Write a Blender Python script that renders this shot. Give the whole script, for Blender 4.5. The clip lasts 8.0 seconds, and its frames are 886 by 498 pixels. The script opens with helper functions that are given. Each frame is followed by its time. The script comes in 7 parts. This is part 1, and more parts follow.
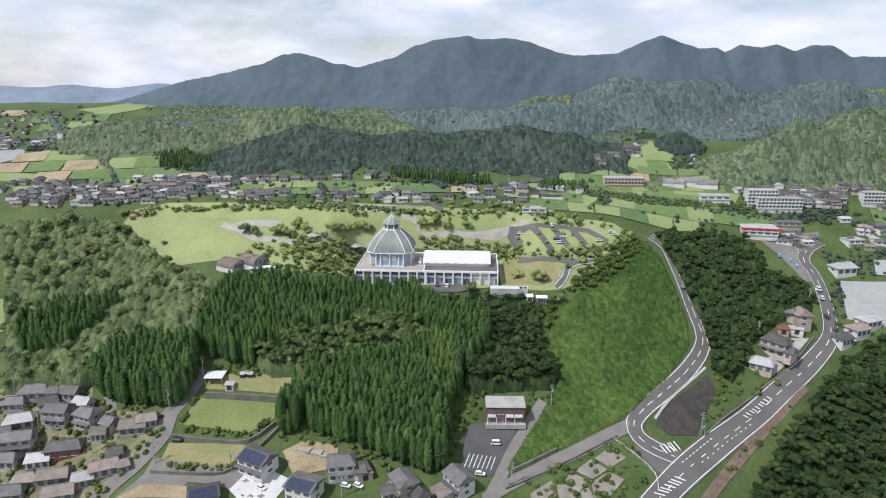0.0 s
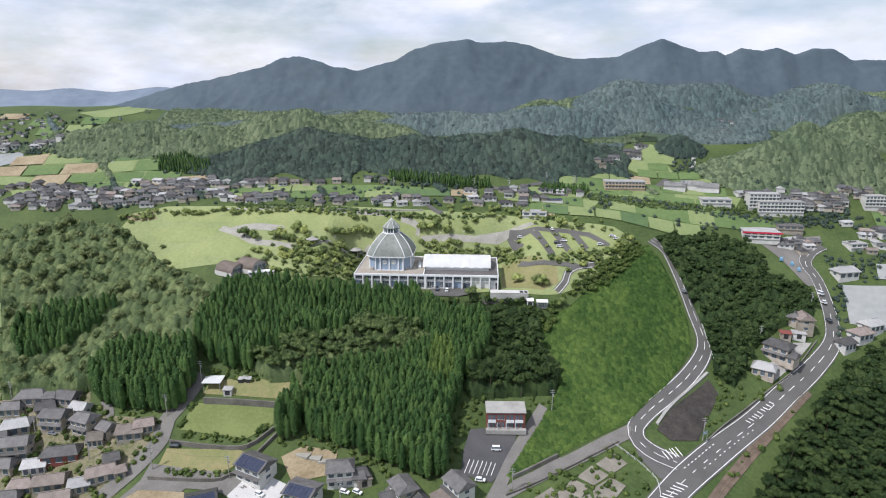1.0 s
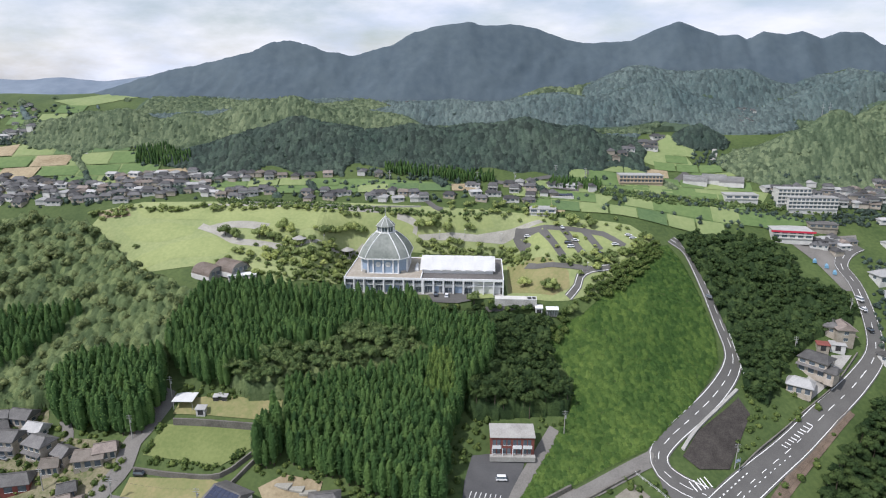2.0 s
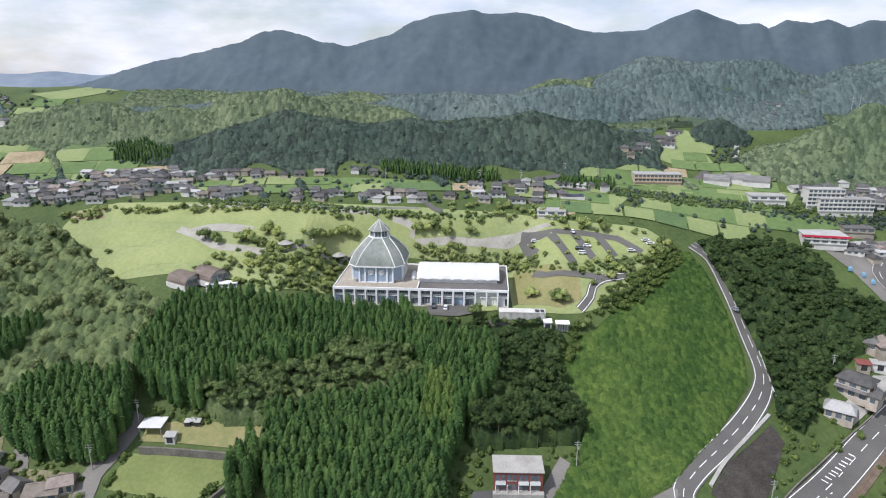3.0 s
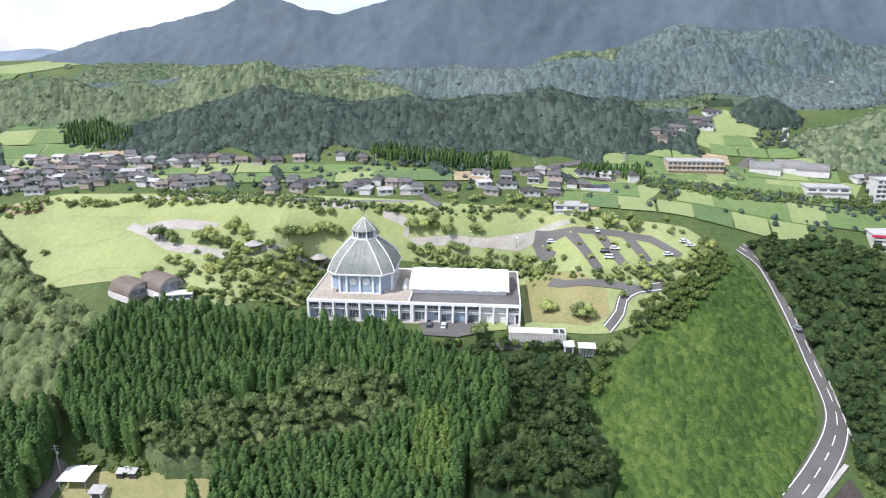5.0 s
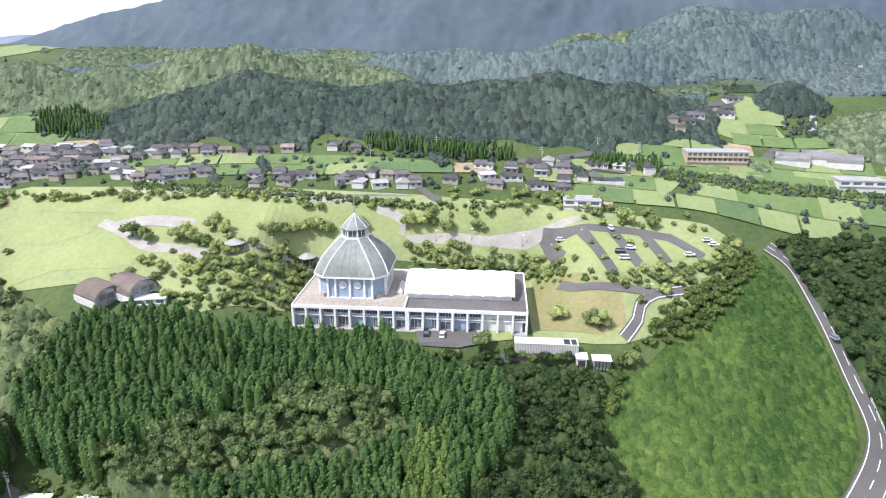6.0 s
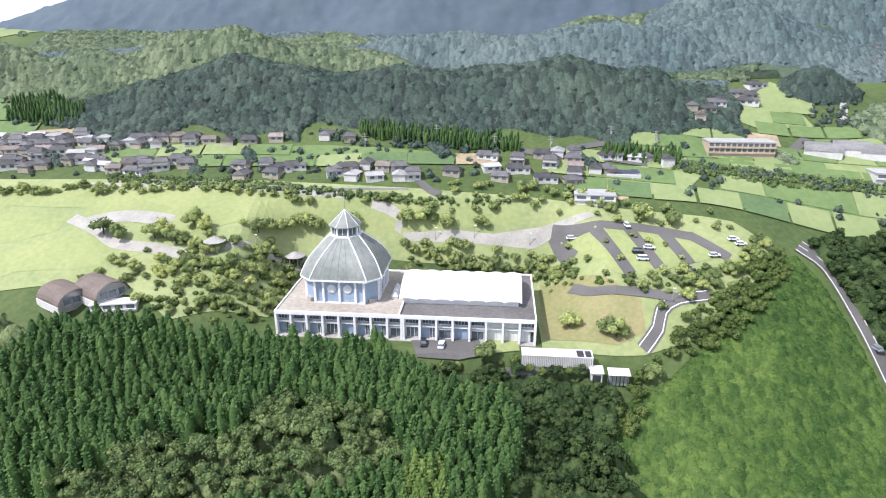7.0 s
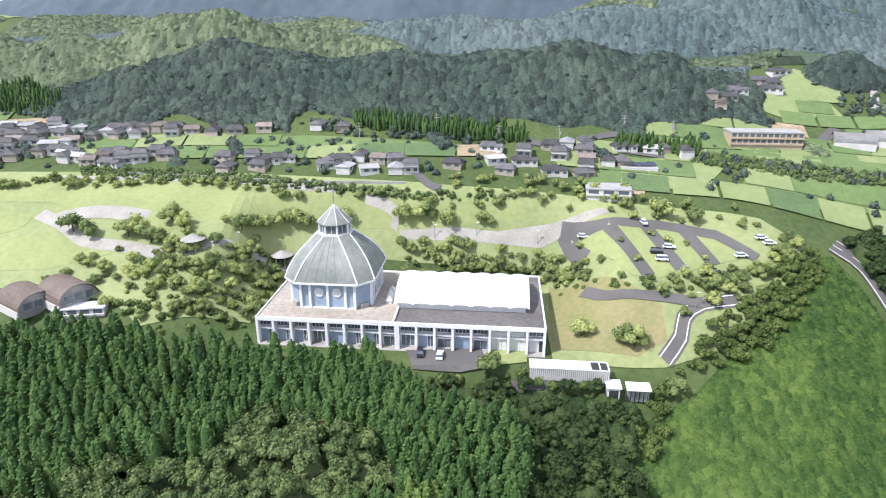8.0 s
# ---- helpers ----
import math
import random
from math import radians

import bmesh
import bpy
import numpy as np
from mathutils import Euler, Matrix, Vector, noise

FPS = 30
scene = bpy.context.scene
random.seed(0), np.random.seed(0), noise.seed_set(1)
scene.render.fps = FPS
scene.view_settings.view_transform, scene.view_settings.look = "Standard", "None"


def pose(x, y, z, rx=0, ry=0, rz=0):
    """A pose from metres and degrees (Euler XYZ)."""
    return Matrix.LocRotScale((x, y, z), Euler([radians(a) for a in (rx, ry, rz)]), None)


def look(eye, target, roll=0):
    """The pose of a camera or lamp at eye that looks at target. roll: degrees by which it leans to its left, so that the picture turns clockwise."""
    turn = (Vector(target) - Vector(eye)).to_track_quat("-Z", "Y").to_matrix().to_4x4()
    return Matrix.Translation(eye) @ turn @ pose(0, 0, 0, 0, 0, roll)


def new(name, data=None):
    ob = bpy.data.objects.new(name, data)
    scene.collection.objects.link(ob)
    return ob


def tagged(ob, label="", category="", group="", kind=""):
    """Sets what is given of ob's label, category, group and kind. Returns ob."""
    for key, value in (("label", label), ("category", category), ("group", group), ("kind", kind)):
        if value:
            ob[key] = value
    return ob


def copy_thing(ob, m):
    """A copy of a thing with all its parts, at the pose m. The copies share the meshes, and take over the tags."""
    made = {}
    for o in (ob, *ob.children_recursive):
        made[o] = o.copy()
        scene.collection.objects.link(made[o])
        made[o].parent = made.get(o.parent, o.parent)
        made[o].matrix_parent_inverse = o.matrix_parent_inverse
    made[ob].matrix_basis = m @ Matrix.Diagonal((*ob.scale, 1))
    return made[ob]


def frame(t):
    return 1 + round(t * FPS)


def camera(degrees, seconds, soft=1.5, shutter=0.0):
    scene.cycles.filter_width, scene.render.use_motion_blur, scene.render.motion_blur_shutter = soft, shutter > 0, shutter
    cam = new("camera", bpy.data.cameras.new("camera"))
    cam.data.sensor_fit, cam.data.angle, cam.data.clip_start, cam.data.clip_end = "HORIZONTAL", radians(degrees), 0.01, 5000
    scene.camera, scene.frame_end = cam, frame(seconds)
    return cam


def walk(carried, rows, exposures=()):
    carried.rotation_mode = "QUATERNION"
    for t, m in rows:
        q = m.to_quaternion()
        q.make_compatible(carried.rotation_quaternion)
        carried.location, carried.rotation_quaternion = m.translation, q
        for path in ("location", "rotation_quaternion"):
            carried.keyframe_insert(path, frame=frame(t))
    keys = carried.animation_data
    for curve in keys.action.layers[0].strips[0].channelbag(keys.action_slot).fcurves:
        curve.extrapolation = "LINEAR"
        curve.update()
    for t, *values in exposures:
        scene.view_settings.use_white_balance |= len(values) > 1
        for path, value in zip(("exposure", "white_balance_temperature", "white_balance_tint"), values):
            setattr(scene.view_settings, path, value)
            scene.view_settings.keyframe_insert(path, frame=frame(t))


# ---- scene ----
cam = camera(72.0, 8.0, soft=1.1)
# seconds, x, y, z, degrees of pitch, degrees of yaw
ROWS = [
    (0, 0.000, 0.00, 85.00, -15.290, 0.000),
    (0.5, 0.000, 0.00, 85.00, -14.950, 0.000),
    (1, 0.100, 1.49, 84.80, -14.968, 0.013),
    (1.5, 0.500, 13.35, 83.30, -15.365, 0.090),
    (3, 3.000, 49.30, 79.50, -16.100, 0.640),
    (3.5, 3.600, 59.93, 78.40, -16.390, 0.812),
    (4, 4.100, 69.98, 77.20, -16.799, 0.960),
    (4.5, 4.600, 79.60, 76.00, -17.250, 1.110),
    (6, 5.500, 106.41, 72.20, -18.683, 1.450),
    (6.5, 5.800, 114.80, 70.70, -19.140, 1.608),
    (7, 6.000, 122.36, 69.10, -19.500, 1.760),
    (7.5, 6.200, 129.40, 67.20, -19.730, 1.900),
    (8, 6.300, 136.22, 65.10, -19.897, 2.010),
]
walk(cam, [(t, pose(x, y, z, 90 + pitch, 0, yaw)) for t, x, y, z, pitch, yaw in ROWS],
     [(0.0, -0.06, 6100, 15), (1.5, -0.1, 6100, 15), (3.5, 0.08, 6100, 15), (4.5, 0.31, 6050, 17), (6.5, 0.56, 6000, 19), (8.0, 0.53, 6000, 19)])

# ---------------------------------------------------------------- light
SUN_FROM = Vector((-0.64, -0.42, 1.05)).normalized()
world = bpy.data.worlds.new("sky")
scene.world = world
world.use_nodes = True
wn, wl = world.node_tree.nodes, world.node_tree.links
wn.clear()
w_out, w_bg, w_sky = wn.new("ShaderNodeOutputWorld"), wn.new("ShaderNodeBackground"), wn.new("ShaderNodeTexSky")
w_sky.sky_type, w_sky.sun_disc = "NISHITA", False
w_sky.sun_elevation = math.asin(SUN_FROM.z)
w_sky.sun_rotation = math.atan2(SUN_FROM.x, SUN_FROM.y)
w_sky.dust_density, w_sky.air_density, w_sky.ozone_density = 0.5, 1.3, 3.0
# broken cloud all round the sky
w_co, w_map, w_noise, w_ramp, w_mix = (wn.new("ShaderNodeTexCoord"), wn.new("ShaderNodeMapping"), wn.new("ShaderNodeTexNoise"),
                                       wn.new("ShaderNodeValToRGB"), wn.new("ShaderNodeMixRGB"))
w_map.inputs["Scale"].default_value = (2.2, 2.2, 6.5)
w_noise.inputs["Scale"].default_value, w_noise.inputs["Detail"].default_value, w_noise.inputs["Roughness"].default_value = 1.6, 9.0, 0.58
w_ramp.color_ramp.elements[0].position, w_ramp.color_ramp.elements[1].position = 0.40, 0.60
w_ramp.color_ramp.elements[0].color = (0.32, 0.32, 0.32, 1)
w_ramp.color_ramp.elements[1].color = (0.97, 0.97, 0.97, 1)
w_noise2, w_ramp2 = wn.new("ShaderNodeTexNoise"), wn.new("ShaderNodeValToRGB")
w_noise2.inputs["Scale"].default_value, w_noise2.inputs["Detail"].default_value = 2.6, 6.0
w_ramp2.color_ramp.elements[0].color = (7.4, 8.2, 9.5, 1)
w_ramp2.color_ramp.elements[1].color = (10.4, 10.5, 10.8, 1)
w_ramp2.color_ramp.elements[0].position, w_ramp2.color_ramp.elements[1].position = 0.35, 0.6
wl.new(w_co.outputs["Generated"], w_map.inputs["Vector"])
wl.new(w_map.outputs["Vector"], w_noise.inputs["Vector"])
wl.new(w_map.outputs["Vector"], w_noise2.inputs["Vector"])
wl.new(w_noise.outputs["Fac"], w_ramp.inputs["Fac"])
wl.new(w_noise2.outputs["Fac"], w_ramp2.inputs["Fac"])
wl.new(w_ramp.outputs["Color"], w_mix.inputs["Fac"])
wl.new(w_sky.outputs["Color"], w_mix.inputs["Color1"])
wl.new(w_ramp2.outputs["Color"], w_mix.inputs["Color2"])
wl.new(w_mix.outputs["Color"], w_bg.inputs["Color"])
w_bg.inputs["Strength"].default_value = 0.10
wl.new(w_bg.outputs["Background"], w_out.inputs["Surface"])
sun = new("sun", bpy.data.lights.new("sun", "SUN"))
sun.data.energy, sun.data.angle, sun.data.color = 4.2, radians(0.6), (1.0, 0.96, 0.89)
sun.matrix_world = look(SUN_FROM * 300, (0, 0, 0))

# ---------------------------------------------------------------- the lie of the land, squeezed in depth to fit the camera's view
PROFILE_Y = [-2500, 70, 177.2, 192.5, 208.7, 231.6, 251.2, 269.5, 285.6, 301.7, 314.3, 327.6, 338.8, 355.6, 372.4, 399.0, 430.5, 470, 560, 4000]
PROFILE_Z = [-58, -54, -42.5, -34.5, -28.1, -14.5, -0.1, 10.1, 17.4, 23.4, 28.8, 33.1, 38.1, 45.9, 54.3, 66.9, 72.3, 66, 54, 30]
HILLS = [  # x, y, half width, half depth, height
    (35, 354, 36, 11.8, 14.1),
    (-20, 354, 37, 11.0, 9.5),
    (-73, 355, 34, 11.8, 12.2),
    (-110, 346, 18, 8.8, 8.5),
    (-90, 372, 35, 10.3, 15.3),
    (-136, 366, 26, 8.8, 9.6),
    (-183, 366, 28, 8.8, 14.4),
    (-211, 364, 15, 7.4, 7.9),
    (-46, 374, 32, 8.8, 8.1),
    (5, 381, 44, 8.8, 9.9),
    (72, 382, 44, 10.3, 13.3),
    (122, 388, 36, 10.3, 15.1),
    (195, 334, 33, 13.2, 26.1),
    (221, 330, 21, 10.3, 17.7),
    (242, 388, 43, 10.3, 20.2),
    (161, 400, 54, 10.3, 19.0),
    (264, 372, 31, 10.3, 17.8),
    (137, 358, 12, 6.6, 7.7),
    (71, 348, 20, 8.8, 12.3),
]
REAR = [(-330, 62), (-120, 62), (-31, 64), (2, 68.6), (24, 69.4), (43, 72.2), (57, 74.7), (74, 75.8), (90, 81.5), (101, 84.6), (111, 87.1), (122, 88.2), (137, 87.8), (152, 85.4), (167, 78.3), (186, 70.8), (204, 72.9), (218, 80.1), (228, 85), (242, 88.2), (254, 84.3), (269, 80.8), (286, 83.6), (312, 87.1), (356, 83.6)]  # crest of the rear hills: x, height
BX, BY, BYAW = -7.4, 252.0, -3.4   # the hall's front middle and its turn


def smooth(a, b, v):
    u = np.clip((v - a) / (b - a), 0, 1)
    return u * u * (3 - 2 * u)


def hills(x, y):
    """How far the hills across the valley stand above the valley floor."""
    top = np.zeros(np.broadcast(x, y).shape)
    for hx, hy, sx, sy, h in HILLS:
        top = np.maximum(top, h * np.exp(-(((x - hx) / sx) ** 2 + ((y - hy) / sy) ** 2)))
    fold = np.sin(x * 0.085 + 1.8 * np.sin(y * 0.045)) * np.sin(y * 0.10 + 1.1 * np.sin(x * 0.04))
    return top * (1 + 0.16 * fold + 0.07 * np.sin(x * 0.21 + y * 0.05))


def terrain(x, y):
    """Height of the ground; numbers or arrays."""
    x, y = np.asarray(x, float), np.asarray(y, float)
    z = sum(np.interp(y + k, PROFILE_Y, PROFILE_Z) for k in (-9, -6, -3, 0, 3, 6, 9)) / 7
    z = z - 7 * smooth(70, 130, x) * smooth(317, 286, y) - 5 * smooth(-90, -150, x) * smooth(307, 279, y)
    z = z + 2.5 * np.exp(-(((x + 35) / 60) ** 2 + ((y - 226) / 19) ** 2))
    z = z + hills(x, y)
    z = z - 6.5 * smooth(-75, -50, x) * smooth(14, -6, x) * np.exp(-((y - 238) / 6.5) ** 2)
    z = z + 0.35 * np.sin(x * 0.11 + 1.3 * np.sin(y * 0.06)) * np.sin(y * 0.09 + 0.7)
    crest = np.interp(x, [q[0] for q in REAR], [q[1] for q in REAR]) - 2.0
    rear = 52 + (crest - 52) * np.exp(-((y - 408) / np.where(y < 408, 21, 40)) ** 2) + 1.6 * np.sin(x * 0.13 + 2.0 * np.sin(y * 0.07)) * smooth(370, 395, y)
    z = np.where(y > 360, np.maximum(z, rear * smooth(360, 392, y) + z * smooth(392, 360, y)), z)
    # the level pad on which the hall stands
    u, v = x - BX, y - BY
    c, s = math.cos(radians(BYAW)), math.sin(radians(BYAW))
    u, v = u * c + v * s, -u * s + v * c
    on = smooth(52, 33, np.abs(u)) * smooth(-9, -5, v) * smooth(50, 30, v)
    return z * (1 - on)


def height(x, y):
    return float(terrain(x, y))

# ---------------------------------------------------------------- materials


def surface(name, dark, light, scale=1.0, rough=0.8, fine=8.0, bump=0.3, metal=0.0, vary=0.0, island=False, third=None, spec=0.3, thin=0.0, tint=False):
    """A procedural surface: two colours mixed by noise at two scales, fine relief, and chance variation by piece."""
    m = bpy.data.materials.new(name)
    m.use_nodes = True
    n, l = m.node_tree.nodes, m.node_tree.links
    b = n["Principled BSDF"]
    b.inputs["Roughness"].default_value, b.inputs["Metallic"].default_value = rough, metal
    b.inputs["Specular IOR Level"].default_value = spec
    co = n.new("ShaderNodeTexCoord")
    big, small, ramp, mix = n.new("ShaderNodeTexNoise"), n.new("ShaderNodeTexNoise"), n.new("ShaderNodeValToRGB"), n.new("ShaderNodeMath")
    big.inputs["Scale"].default_value, big.inputs["Detail"].default_value = scale, 4.0
    small.inputs["Scale"].default_value, small.inputs["Detail"].default_value = scale * fine, 3.0
    geo = n.new("ShaderNodeNewGeometry")
    for node in (big, small):
        l.new(geo.outputs["Position"], node.inputs["Vector"])
    mix.operation = "MULTIPLY_ADD"
    mix.inputs[1].default_value = 0.45
    half = n.new("ShaderNodeMath")
    half.operation = "MULTIPLY"
    half.inputs[1].default_value = 0.55
    l.new(big.outputs["Fac"], half.inputs[0])
    l.new(small.outputs["Fac"], mix.inputs[0])
    l.new(half.outputs[0], mix.inputs[2])
    e = ramp.color_ramp.elements
    e[0].position, e[1].position = 0.36, 0.64
    e[0].color, e[1].color = (*dark, 1), (*light, 1)
    if third:
        k = e.new(0.72)
        k.color = (*third, 1)
    l.new(mix.outputs[0], ramp.inputs["Fac"])
    out = ramp.outputs["Color"]
    if vary:
        hsv = n.new("ShaderNodeHueSaturation")
        span = n.new("ShaderNodeMapRange")
        span.inputs["To Min"].default_value, span.inputs["To Max"].default_value = 1 - vary, 1 + vary
        hue = n.new("ShaderNodeMapRange")
        hue.inputs["To Min"].default_value, hue.inputs["To Max"].default_value = 0.5 + 0.05 * vary, 0.5 - 0.05 * vary
        if tint:
            by_tree = n.new("ShaderNodeAttribute")
            by_tree.attribute_name = "tint"
            chance = by_tree.outputs["Fac"]
        elif island:
            chance = geo.outputs["Random Per Island"]
        else:
            chance = n.new("ShaderNodeObjectInfo").outputs["Random"]
        l.new(chance, span.inputs["Value"])
        l.new(chance, hue.inputs["Value"])
        l.new(span.outputs["Result"], hsv.inputs["Value"])
        l.new(hue.outputs["Result"], hsv.inputs["Hue"])
        l.new(out, hsv.inputs["Color"])
        out = hsv.outputs["Color"]
    l.new(out, b.inputs["Base Color"])
    if bump:
        bn = n.new("ShaderNodeBump")
        bn.inputs["Strength"].default_value, bn.inputs["Distance"].default_value = bump, 0.2
        l.new(small.outputs["Fac"], bn.inputs["Height"])
        l.new(bn.outputs["Normal"], b.inputs["Normal"])
    if thin:  # leaves let some light through
        tr, both = n.new("ShaderNodeBsdfTranslucent"), n.new("ShaderNodeMixShader")
        both.inputs[0].default_value = thin
        l.new(out, tr.inputs["Color"])
        l.new(b.outputs[0], both.inputs[1])
        l.new(tr.outputs[0], both.inputs[2])
        l.new(both.outputs[0], n["Material Output"].inputs["Surface"])
    return m


